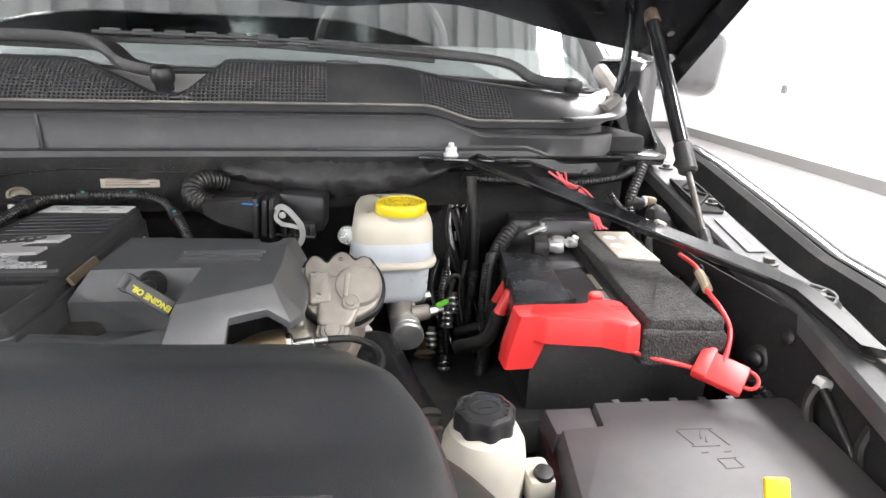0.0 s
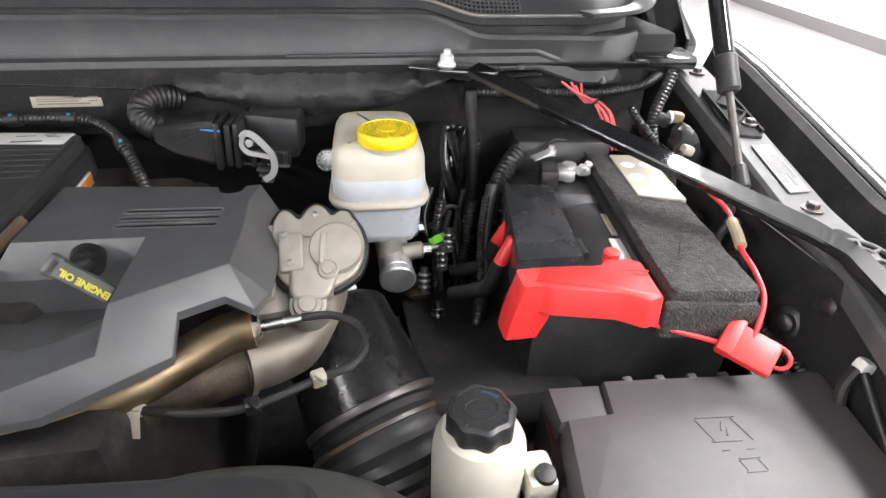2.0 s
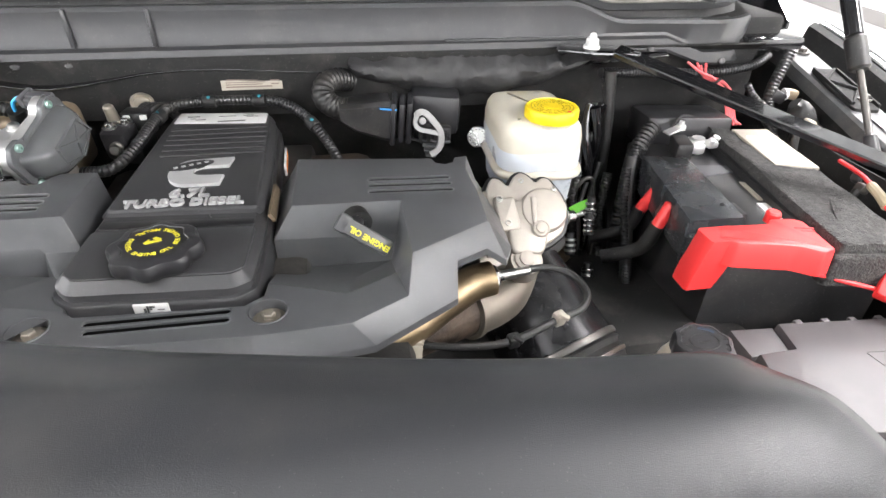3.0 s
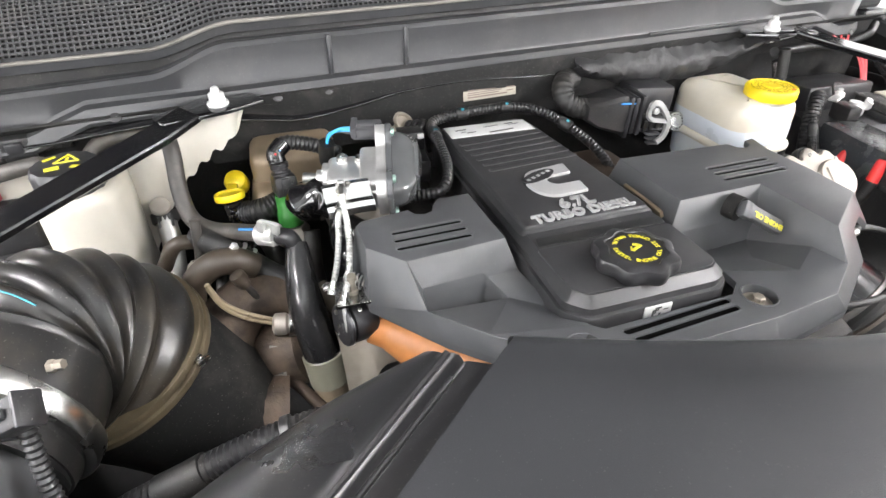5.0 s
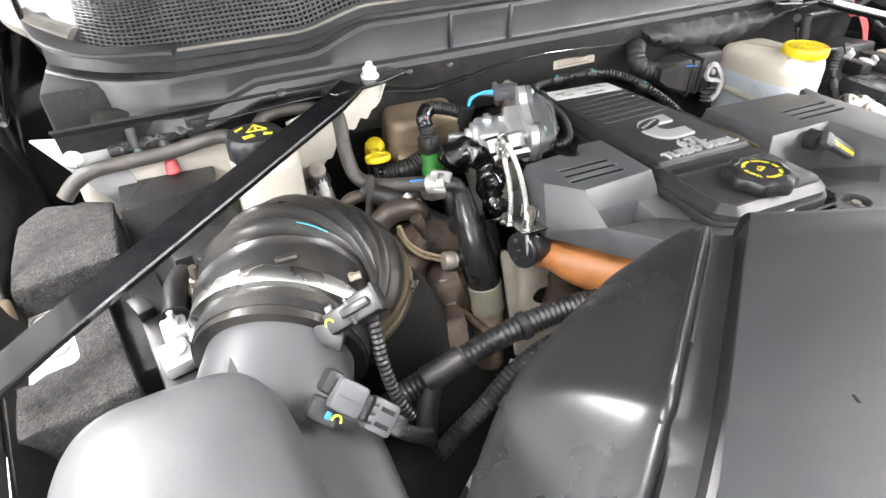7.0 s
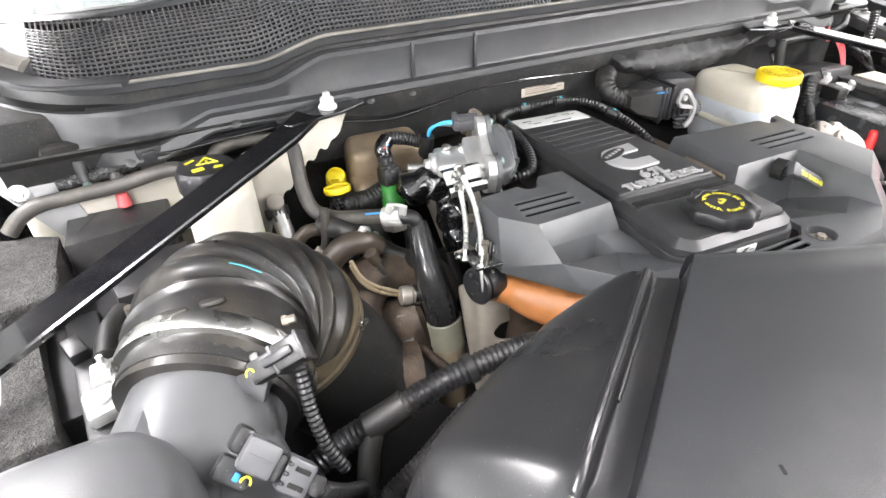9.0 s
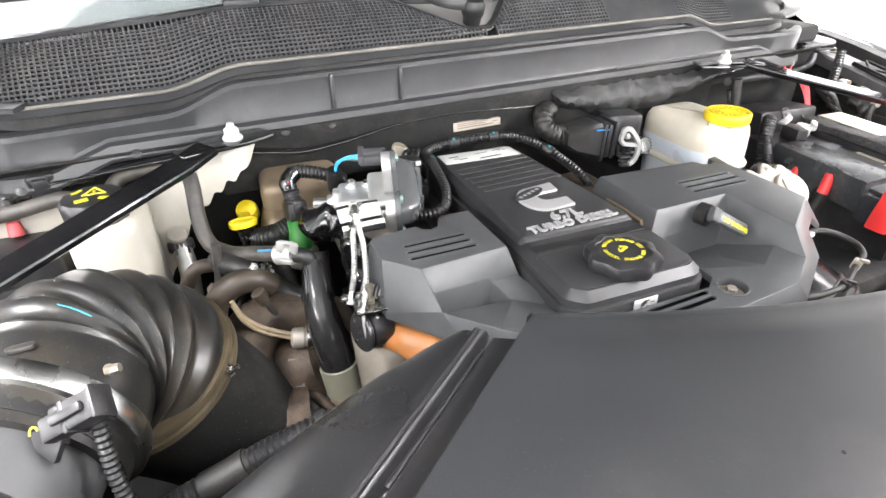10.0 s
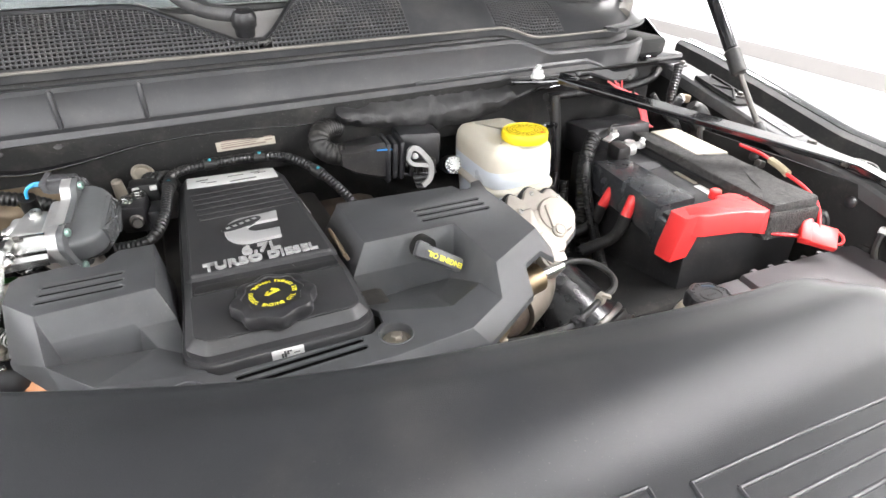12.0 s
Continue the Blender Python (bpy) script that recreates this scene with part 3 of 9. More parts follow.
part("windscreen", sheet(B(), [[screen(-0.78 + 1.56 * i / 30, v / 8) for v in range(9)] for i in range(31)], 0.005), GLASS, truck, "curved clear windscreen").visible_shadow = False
part("screen_seal", tube(B(), [screen(-0.78 + 1.56 * i / 14, -0.004) for i in range(15)], 0.007, 8, 4), RUBBER, truck)
bm = B()
sheet(bm, [[(x, 1.10, 1.33), (x, 1.35, 1.40), (x, 1.70, 1.42), (x, 1.74, 1.20)] for x in (-0.75, -0.3, 0.3, 0.75)], 0.01)
part("dashboard", bm, DASH, truck)
bm = B()
ringpts = [Vector((0.36 + 0.19 * math.cos(a), 1.80 - 0.06 * math.sin(a), 1.40 + 0.18 * math.sin(a))) for a in [2 * math.pi * k / 24 for k in range(25)]]
tube(bm, ringpts, 0.014, 8, 2)
part("steering_wheel", bm, RUBBER, truck)
for sx in (-1, 1):
    bm = B()
    rbox(bm, (sx * 0.84, 1.75, 1.62), (0.09, 1.6, 0.06), 0.02, turn(33, 0, sx * 3))
    part("windscreen_pillar", bm, PAINT, truck)
    bm = B()
    rbox(bm, (sx * 0.90, 2.5, 0.95), (0.10, 2.6, 0.9), 0.03)
    part("door_side", bm, PAINT, truck)
    # Opaque panel, out of view, added to keep outside light from the cab.
    bm = B()
    rbox(bm, (sx * 0.855, 2.58, 1.70), (0.03, 1.44, 0.62), 0.012)
    part("cab_side_block", bm, DASH, truck, "opaque dark panel added to close the cab side against light")
    for wy in (0.25, 3.9):
        tyre = part("tyre", lathe(B(), (sx * 0.74, wy, 0.41), (sx, 0, 0), [(0.24, 0), (0.38, 0.0), (0.41, 0.04), (0.41, 0.20), (0.38, 0.24), (0.24, 0.24)], 40), RUBBER, truck, "black road tyre")
        part("rim", lathe(B(), (sx * 0.76, wy, 0.41), (sx, 0, 0), [(0.24, 0), (0.25, 0.20), (0.20, 0.17), (0.06, 0.19)], 32), DARKSTEEL, tyre)
# Unseen roof and rear wall, sized to keep the cab dark inside.
bm = B()
rbox(bm, (0, 2.58, 2.03), (1.72, 1.50, 0.06), 0.03)
part("roof", bm, PAINT, truck)
bm = B()
rbox(bm, (0, 3.3, 1.35), (1.70, 0.08, 1.34), 0.02)
part("rear_bulkhead", bm, PAINT, truck)
bm = B()
rbox(bm, (0, 2.1, 0.5), (1.3, 4.6, 0.16), 0.03)
part("chassis", bm, MATTE, truck)
bm = B()
rbox(bm, (1.12, 1.42, 1.40), (0.24, 0.11, 0.17), 0.045, turn(0, 8, 10), 4)
part("side_mirror", bm, MIRRORG, truck, "grey shell of the door mirror")


def wiper(px, py, pz, elbow, mid, tip, blade):
    hub = B()
    lathe(hub, (px, py, pz - 0.012), (0, -0.25, 1), [(0.013, 0), (0.014, 0.010), (0.0165, 0.014), (0.0175, 0.026), (0.014, 0.034), (0.006, 0.037)], 22)
    arm = part("wiper_arm", ribbon(B(), [(px, py, pz + 0.014), elbow, mid, tip], 0.026, 0.017), BLACKP, truck, "satin black wiper arm")
    part("hub", hub, BLACKP, arm)
    bl = B()
    ribbon(bl, blade, 0.014, 0.010)
    ob = part("wiper_blade", bl, RUBBER, truck, "black rubber wiper blade with a slotted spine")
    spine = [Vector(q) + Vector((0, -0.012, 0.010)) for q in blade]
    part("spine", ribbon(B(), spine, 0.012, 0.006), BLACKP, ob)
    for k in range(11):
        f = 0.05 + 0.09 * k
        q = spine[0].lerp(spine[1], 2 * f) if f < 0.5 else spine[1].lerp(spine[2], 2 * f - 1)
        bm2 = B()
        rbox(bm2, q + Vector((0, -0.001, 0.0045)), (0.030, 0.010, 0.005), 0.0012, turn(0, 0, 4))
        part("spine_link", bm2, CAPBLACK, ob)
    for k in range(5):
        f = 0.2 + 0.15 * k
        p = Vector(blade[0]).lerp(Vector(blade[-1]), f)
        bm2 = B()
        rbox(bm2, p + Vector((0, -0.002, 0.010)), (0.05, 0.012, 0.006), 0.002, turn(0, 0, 5))
        part("yoke", bm2, BLACKP, ob)


wiper(-0.022, 0.915, 1.342, (-0.07, 0.925, 1.365), (-0.15, 0.965, 1.40), (-0.42, 1.00, 1.402), [(-0.72, 1.03, 1.388), (-0.45, 1.02, 1.395), (-0.12, 1.0, 1.388)])
wiper(0.655, 1.0, 1.335, (0.58, 1.0, 1.355), (0.50, 1.005, 1.385), (0.20, 1.022, 1.404), [(-0.15, 1.035, 1.402), (0.12, 1.03, 1.399), (0.40, 1.012, 1.382)])

# bonnet, raised
def bonnet(x, s, dz=0.0):
    """s metres up along the open bonnet from its rear edge."""
    a = abs(x) / 0.83
    y = 1.14 - 0.17 * a ** 4 - s * 0.78
    return Vector((x, y, 1.47 - 0.10 * a ** 4 + s * 0.62 + dz))


BX = [-0.83 + 1.66 * i / 32 for i in range(33)]
part("bonnet_skin", sheet(B(), [[bonnet(x, s / 10, 0.035) for s in range(0, 13)] for x in BX], 0.004), PAINT, truck, "raised black bonnet")
part("bonnet_inner", sheet(B(), [[bonnet(x * 0.985, 0.01 + s / 10, 0.018 * (math.cos(x * 14) * 0.5 + 0.5)) for s in range(0, 13)] for x in BX], 0.004), PAINT, truck, "black pressed inner panel of the bonnet")
for sx in (-1, 1):
    bm = B()
    sheet(bm, [[bonnet(sx * 0.83, s / 10, 0.035), bonnet(sx * 0.842, s / 10, 0.02), bonnet(sx * 0.84, s / 10, -0.012), bonnet(sx * 0.815, s / 10, -0.016)] for s in range(0, 13)], 0.004)
    part("bonnet_flange", bm, PAINT, truck)
    bm = B()
    ribbon(bm, [(sx * 0.74, 1.03, 1.26), (sx * 0.75, 1.01, 1.32), (sx * 0.74, 0.97, 1.39), (sx * 0.70, 0.90, 1.47)], 0.035, 0.006, (1, 0, 0))
    part("hinge", bm, PAINT, truck, "black bonnet hinge arm")
    for bs, bt in ((0.10, 0.06), (0.22, 0.05)):
        bm = B()
        lathe(bm, bonnet(sx * 0.79, bs, -0.014), (0, -0.5, -0.85), [(0.006, 0), (0.006, 0.003)], 12)
        part("bonnet_bolt", bm, DARKSTEEL, truck)


def strut(sx):
    o = Vector((-0.115, 0.06, -0.03)) if sx < 0 else Vector()
    t = thing("gas_strut", (sx * 0.694, 0.60, 1.165), "black gas strut holding the bonnet up", "gas strut", "bonnet struts")
    a, c, d = Vector((sx * 0.693, 0.60, 1.166)) + o, Vector((sx * 0.696, 0.672, 1.253)) + o, Vector((sx * 0.705, 0.837, 1.452)) + o * 0.3
    part("rod", cyl(B(), a, c, 0.0042, n=14), DARKSTEEL, t, "slim dark steel rod")
    bm = B()
    cyl(bm, c - (d - c) * 0.03, c + (d - c) * 0.14, 0.0125, n=18, bev=0.003)
    part("collar", bm, RUBBER, t)
    part("cylinder", cyl(B(), c + (d - c) * 0.14, d, 0.0105, n=18, bev=0.002), PAINT, t)
    part("end_fitting", cyl(B(), d - (d - c) * 0.05, d + (d - c) * 0.05, 0.012, 0.010, 14, 0.003), RUST, t, "rust-stained end fitting")
    part("ball_socket", cyl(B(), a - (c - a) * 0.05, a + (c - a) * 0.20, 0.0095, 0.0075, 14, 0.002), BLACKP if sx > 0 else BROWN, t, "plastic ball socket")
    return t


strut(1)
strut(-1)

# firewall and inner walls of the engine bay
def rail_line(y):
    """Centre of the fender rail: x and z at a given y."""
    pts = [(-0.10, 0.60, 1.09), (0.10, 0.645, 1.105), (0.25, 0.675, 1.122), (0.36, 0.703, 1.138), (0.456, 0.731, 1.150), (0.549, 0.743, 1.157), (0.70, 0.763, 1.185), (0.864, 0.783, 1.215), (0.95, 0.79, 1.228), (1.10, 0.80, 1.24)]
    for a, b in zip(pts, pts[1:]):
        if y <= b[0]:
            f = (y - a[0]) / (b[0] - a[0])
            return a[1] + (b[1] - a[1]) * f, a[2] + (b[2] - a[2]) * f
    return pts[-1][1:]


def out(sx):
    """The passenger-side rail stands a little farther out."""
    return 0.09 if sx < 0 else 0.0


bm = B()
rbox(bm, (0, 0.885, 1.02), (1.42, 0.04, 0.44), 0.01)
firewall = part("firewall", bm, MATTE, truck, "black bulkhead behind the engine")
part("bulkhead_beam", sheet(B(), [[(x, 0.852 - 0.02 * max(0, 1 - (abs(x) / 0.6) ** 2), 1.165 + 0.035 * (1 if abs(x) > 0.42 else 0)), (x, 0.850 - 0.02 * max(0, 1 - (abs(x) / 0.6) ** 2), 1.185 + 0.03 * (1 if abs(x) > 0.42 else 0)),
                                  (x, 0.846 - 0.02 * max(0, 1 - (abs(x) / 0.6) ** 2), 1.232), (x, 0.83, 1.243)] for x in XS], 0.003), MATTE, truck, "black pressed crossbeam under the cowl")
bm = B()
rbox(bm, (0, 0.45, 0.62), (1.9, 1.3, 0.06), 0)
part("undertray", bm, MATTE, truck)
for sx in (-1, 1):
    bm = B()
    sheet(bm, [[(sx * (rail_line(y)[0] - (0.012 if sx > 0 else 0.034) + out(sx) - (0.003 if sx > 0 else 0.012) * k), y, 0.64 + (rail_line(y)[1] - 0.658) * (1, 0.95, 0.85, 0.5, 0)[k]) for k in range(5)] for y in (-0.1, 0.1, 0.3, 0.45, 0.6, 0.75, 0.9, 1.0)], 0.004)
    part("wheel_arch_liner", bm, MATTE, truck)
bm = B()
rbox(bm, (0, -0.12, 0.85), (1.5, 0.08, 0.6), 0.02)
part("grille_frame", bm, BLACKP, truck)


YS = [-0.10 + 1.06 * i / 53 for i in range(54)]
for sx in (-1, 1):
    bm = B()
    sheet(bm, [[(sx * (rail_line(y)[0] + out(sx) + u), y, rail_line(y)[1] + h) for u, h in
                ((-0.032, -0.022), (-0.031, -0.004), (-0.027, 0.0), (-0.005, 0.001), (0.022, 0.0), (0.028, -0.006), (0.030, -0.020))] for y in YS], 0.003)
    rail = part("fender_rail", bm, RAILP, truck, "dull grey steel rail along the wing, with bolts and pressed holes")
    for by in ((0.864, 0.549, 0.456, 0.36, 0.20) if sx > 0 else (0.864, 0.549, 0.40)):
        x, z = rail_line(by)
        hexbolt(rail, (sx * (x + out(sx)), by, z + 0.001), (0, 0, 1), 0.0068, DARKSTEEL)
    for by, u, rr in ((0.80, 0.0, 0.008), (0.735, 0.006, 0.006), (0.60, 0.004, 0.0)):
        if rr:
            x, z = rail_line(by)
            bm = B()
            lathe(bm, (sx * (x + u + out(sx)), by, z - 0.001), (0, 0, 1), [(rr, 0), (rr, 0.0022), (rr * 0.7, 0.0024)], 16)
            part("pressed_hole", bm, MATTE, rail)
    # stamped plate beside the strut foot, printed plate and ribbed mount
    def laid(bm, lift):
        for v in bm.verts:
            x, z = rail_line(v.co.y)
            v.co = Vector((sx * (x + out(sx) + v.co.x), v.co.y, z + lift + v.co.z))
        if sx < 0:
            bmesh.ops.reverse_faces(bm, faces=bm.faces)
        return bm
    plate = part("strut_plate", laid(slab(B(), rounded([(-0.024, 0.690), (0.012, 0.682), (0.020, 0.720), (0.016, 0.800), (-0.020, 0.806), (-0.026, 0.75)], 0.006, 3), 0.004, 0.0, 0.001), 0.001), MATTE, rail, "black stamped plate under the strut")
    for a, b in (((-0.020, 0.70), (0.012, 0.735)), ((0.012, 0.735), (-0.020, 0.765)), ((-0.020, 0.765), (0.012, 0.795)), ((0.014, 0.69), (0.015, 0.795)), ((-0.021, 0.70), (-0.020, 0.80))):
        bm = B()
        ribbon(bm, [(a[0], a[1], 0.006), ((a[0] + b[0]) / 2, (a[1] + b[1]) / 2, 0.006), (b[0], b[1], 0.006)], 0.0035, 0.006)
        part("web", laid(bm, 0.0), MATTE, plate)
    x, z = rail_line(0.735)
    hexbolt(plate, (sx * (x + out(sx) + 0.004), 0.712, rail_line(0.712)[1] + 0.005), (0, 0, 1), 0.006, DARKSTEEL)
    sign = part("printed_plate", laid(slab(B(), [(-0.012, 0.575), (0.014, 0.575), (0.014, 0.668), (-0.012, 0.668)], 0.0012, 0.0, 0.0003), 0.0018), RAILSIGN, rail, "pale grey plate with rows of print bars")
    for k in range(6):
        bm = B()
        rbox(bm, (-0.007 + 0.0035 * k, 0.622 - 0.006 * (k % 2), 0.0014), (0.0014, 0.060 - 0.014 * (k % 3), 0.0004), 0)
        part("print_bar", laid(bm, 0.0018), GREYP, sign)
    wedge = part("ribbed_mount", laid(slab(B(), rounded([(-0.026, 0.500), (0.004, 0.512), (0.022, 0.474), (0.020, 0.440), (-0.004, 0.428), (-0.026, 0.446)], 0.008, 3), 0.002, 0.0, 0.0006), 0.001), MATTE, rail, "black ribbed mount bolted to the rail")
    for rr in (0.012, 0.024):
        part("mount_ring", laid(tube(B(), [(-0.003 + rr * math.cos(a), 0.463 + rr * math.sin(a), 0.005) for a in [2 * math.pi * k / 20 for k in range(21)]], 0.0022, 8, 1), 0.0), RAILP, wedge)
    for k in range(7):
        a = 2 * math.pi * k / 7 + 0.3
        bm = B()
        rbox(bm, (-0.003 + 0.018 * math.cos(a), 0.463 + 0.018 * math.sin(a), 0.004), (0.011, 0.003, 0.005), 0.0008, turn(0, 0, math.degrees(a)))
        part("mount_rib", laid(bm, 0.0), RAILP, wedge)
    # rubber channel and outer skin of the wing
    bm = B()
    sheet(bm, [[(sx * (rail_line(y)[0] + out(sx) + u + 0.02 * max(0, y - 0.55)), y, rail_line(y)[1] + h) for u, h in
                ((0.030, -0.022), (0.040, -0.030), (0.055, -0.030), (0.062, -0.010), (0.066, 0.006), (0.076, 0.012), (0.086, 0.006))] for y in YS], 0.003)
    part("wing_channel", bm, RUBBER, truck, "black rubber-lined gutter beside the wing")
    bm = B()
    sheet(bm, [[(sx * (rail_line(y)[0] + out(sx) + u + 0.02 * max(0, y - 0.55)), y, rail_line(y)[1] + h) for u, h in
                ((0.084, 0.010), (0.094, 0.014), (0.108, 0.012), (0.150, -0.020), (0.20, -0.09), (0.23, -0.25), (0.24, -0.5))] for y in YS], 0.003)
    part("wing", bm, PAINT, truck, "glossy black front wing")
    bm = B()
    sheet(bm, [[(sx * (0.80 + 0.10 * v), 0.93 + 0.30 * v, 1.23 + 0.02 * u + 0.10 * v * u) for u in (0, 0.5, 1)] for v in (0, 0.25, 0.5, 0.75, 1)], 0.004)
    part("wing_rear", bm, PAINT, truck)
    bm = B()
    tube(bm, [(sx * 0.70, 0.96, 1.30), (sx * 0.745, 1.0, 1.315), (sx * 0.77, 1.06, 1.33), (sx * 0.775, 1.15, 1.37)], 0.016, 10)
    part("cowl_corner_seal", bm, DUSTY, truck, "dusty rubber seal at the cowl's corner")
    bm = B()
    ribbon(bm, [(sx * 0.60, 0.875, 1.295), (sx * 0.68, 0.905, 1.296), (sx * 0.725, 0.95, 1.305), (sx * 0.74, 1.0, 1.325)], 0.03, 0.006)
    part("cowl_corner", bm, COWL, truck)
    if sx > 0:
        bm = B()
        rbox(bm, (sx * 0.725, 0.90, 1.235), (0.10, 0.09, 0.02), 0.006, turn(5, 0, 0))
        part("hinge_shelf", bm, PAINT, truck)

# ---- front of the bay: radiator cover and its duct ----
def ease(v):
    v = min(1.0, max(0.0, v))
    return v * v * (3 - 2 * v)


def rear_edge(x):
    lift = ease((x + 0.16) / 0.22)
    return 0.263 - 0.2475 * x + 0.4625 * x * x + 0.006 * lift, 1.254 - 0.035 * x + 0.019 * x * x + 0.0035 * lift


A0, A1 = Vector((-0.271, 0.357, 1.2555)), Vector((-0.432, 0.2390, 1.2505))
CREASE = Vector((A1.x - A0.x, A1.y - A0.y, 0)).normalized()
OUTW = Vector((CREASE.y, -CREASE.x, 0))
SINK = (A1.z - A0.z) / (A1 - A0).length


def crown(x, y, e):
    """Height of the cover above its rear edge: a flat top that steps down to a lower flat field towards the front."""
    up = 0.006 * ease(e / 0.035)
    step = -0.0105 * ease((0.208 - y) / 0.050) * ease((x + 0.17) / 0.13)
    front = -0.30 * max(0.0, 0.105 - y) ** 1.5
    return up + step + front


def panel_point(f, e):
    """The radiator cover: f from its diagonal crease to its rounded end, e metres ahead of its rear edge."""
    xr = 0.240 + 0.034 * math.sin(min(1, e / 0.08) * math.pi / 2)
    left = A0 + CREASE * (e * 1.12)
    x = left.x + (xr - left.x) * f
    xb = A0.x + (xr - A0.x) * f
    yb, zb = rear_edge(xb)
    y0, z0 = rear_edge(A0.x)
    y1, z1 = rear_edge(xr)
    bow = yb - (y0 + (y1 - y0) * f)
    y = left.y + (y1 - e - left.y) * f + bow
    z = zb + (A0.z - z0) * (1 - f) ** 2 + (e * 1.12 * SINK) * (1 - f) + crown(x, y, e) * min(1, f * 3 + 0.15)
    return Vector((x, y, z))


def cover_at(x, y):
    """The point of the cover over a given place in plan."""
    d = rear_edge(x)[0] - y
    for _ in range(12):
        lo, hi = 0.0, 1.0
        for _ in range(30):
            mid = (lo + hi) / 2
            lo, hi = (mid, hi) if panel_point(mid, d).x < x else (lo, mid)
        p = panel_point(lo, d)
        d += p.y - y
    return p


radiator_cover = thing("radiator_cover", (0, 0.1, 1.1), "black grained plastic cover over the radiator", "radiator cover")
bm = B()
rows = []
EDGE = [(0.007, -0.07), (0.0075, -0.018), (0.006, -0.007), (0.003, -0.002)]
for i in range(61):
    f = i / 60
    drop = 0.0 if f < 0.93 else 0.005 * ((f - 0.93) / 0.07) ** 2
    base = panel_point(f, 0)
    row = [base + Vector((0, u, h - drop)) for u, h in EDGE]
    row += [panel_point(f, e) + Vector((0, 0, -drop)) for e in [0.005 * k for k in range(30)] + [0.15, 0.16, 0.17, 0.18, 0.19, 0.20, 0.21, 0.22, 0.24, 0.26, 0.30, 0.35, 0.42]]
    rows.append(row)
end = rows[-1]
for u, h in ((0.005, -0.008), (0.008, -0.022), (0.009, -0.08)):
    rows.append([p + Vector((u, 0.1 * u, h)) for p in end])
sheet(bm, rows)
part("cover_panel", bm, PANEL, radiator_cover, angle=50)
for run in (((0.024, 0.128), (0.031, 0.152), (0.098, 0.149), (0.170, 0.144), (0.235, 0.139)),
            ((0.042, 0.112), (0.048, 0.141), (0.098, 0.138), (0.150, 0.135), (0.230, 0.130)),
            ((0.054, 0.100), (0.060, 0.128), (0.095, 0.1265), (0.128, 0.125), (0.225, 0.121)),
            ((0.078, 0.090), (0.084, 0.116), (0.11, 0.115), (0.22, 0.111)),
            ((-0.060, 0.163), (-0.02, 0.161), (0.012, 0.159), (0.004, 0.130))):
    bm = B()
    for a, b in zip(run, run[1:]):
        p, q = cover_at(*a), cover_at(*b)
        tube(bm, [p, cover_at((a[0] + b[0]) / 2, (a[1] + b[1]) / 2), q], 0.0013, 8, 4)
    part("embossed_line", bm, PANEL, radiator_cover)
for spot, long in (((-0.366, 0.220), 0.005), ((-0.204, 0.207), 0.002)):
    bm = B()
    rbox(bm, cover_at(*spot), (0.0018, long, 0.0010), 0.0003, turn(0, 0, -25), 1)
    part("chip", bm, MATTE, radiator_cover, "small dark chip in the plastic")
# ledge, ridge and domed duct beside the diagonal crease
WIDE = [(0.0, 0.034), (0.012, 0.044), (0.035, 0.064), (0.068, 0.083), (0.115, 0.100), (0.17, 0.113), (0.22, 0.119), (0.34, 0.122)]


def duct_width(s):
    for a, b in zip(WIDE, WIDE[1:]):
        if s <= b[0]:
            return a[1] + (b[1] - a[1]) * max(0, (s - a[0]) / (b[0] - a[0]))
    return WIDE[-1][1]


def fold_drop(s):
    """The duct turns down towards the front past its fold."""
    d = max(0.0, s - 0.186)
    return -1.25 * d * d / (d + 0.016) - 0.02 * d


LEDGE = [(-0.003, -0.001), (0.001, -0.0015), (0.0025, -0.010), (0.004, -0.0165), (0.019, -0.0168), (0.0212, -0.0155), (0.0226, -0.0085), (0.0245, -0.0055), (0.0266, -0.005), (0.0285, -0.006), (0.031, -0.0085)]
rows = []
for i in range(57):
    s0 = 0.008 + 0.360 * i / 56
    lag = 0.016 * max(0.0, 1 - s0 / 0.09)
    w = duct_width(s0 + lag)
    deep = 0.030 + 0.06 * (s0 + lag)
    row = []
    for u, h in LEDGE:
        s = s0 + lag * min(1.0, max(0.0, (u - 0.016) / 0.009))
        q = A0 + CREASE * s + OUTW * u
        fade = 1 if s < 0.20 else max(0.35, 1 - (s - 0.20) * 9)
        row.append((q.x, q.y, A0.z + SINK * s + h * fade + fold_drop(s) * (0.55 if u < 0.02 else 0.8)))
    s = s0 + lag
    for k in range(1, 17):
        f = math.sin(math.pi / 2 * k / 16)
        u = 0.031 + (w - 0.031) * f
        h = -0.0085 - deep * (1 - math.sqrt(max(0.0, 1 - f * f))) - 0.10 * (u - 0.031)
        q = A0 + CREASE * s + OUTW * u
        row.append((q.x, q.y, A0.z + SINK * s + h + fold_drop(s)))
    q = A0 + CREASE * s + OUTW * (w + 0.002)
    zf = A0.z + SINK * s - deep
    row += [(q.x, q.y, zf - 0.05), (q.x, q.y, zf - 0.14)]
    rows.append(row)
first = rows[0]
rows.insert(0, [(x + 0.002, y + 0.0015, z - 0.004) for x, y, z in first])
rows.insert(0, [(x + 0.004, y + 0.002, z - 0.03) for x, y, z in first])
duct = part("air_duct", sheet(B(), rows), DUCTP, radiator_cover, "glossy black moulded air duct with a clipped ledge", 50)
bm = B()
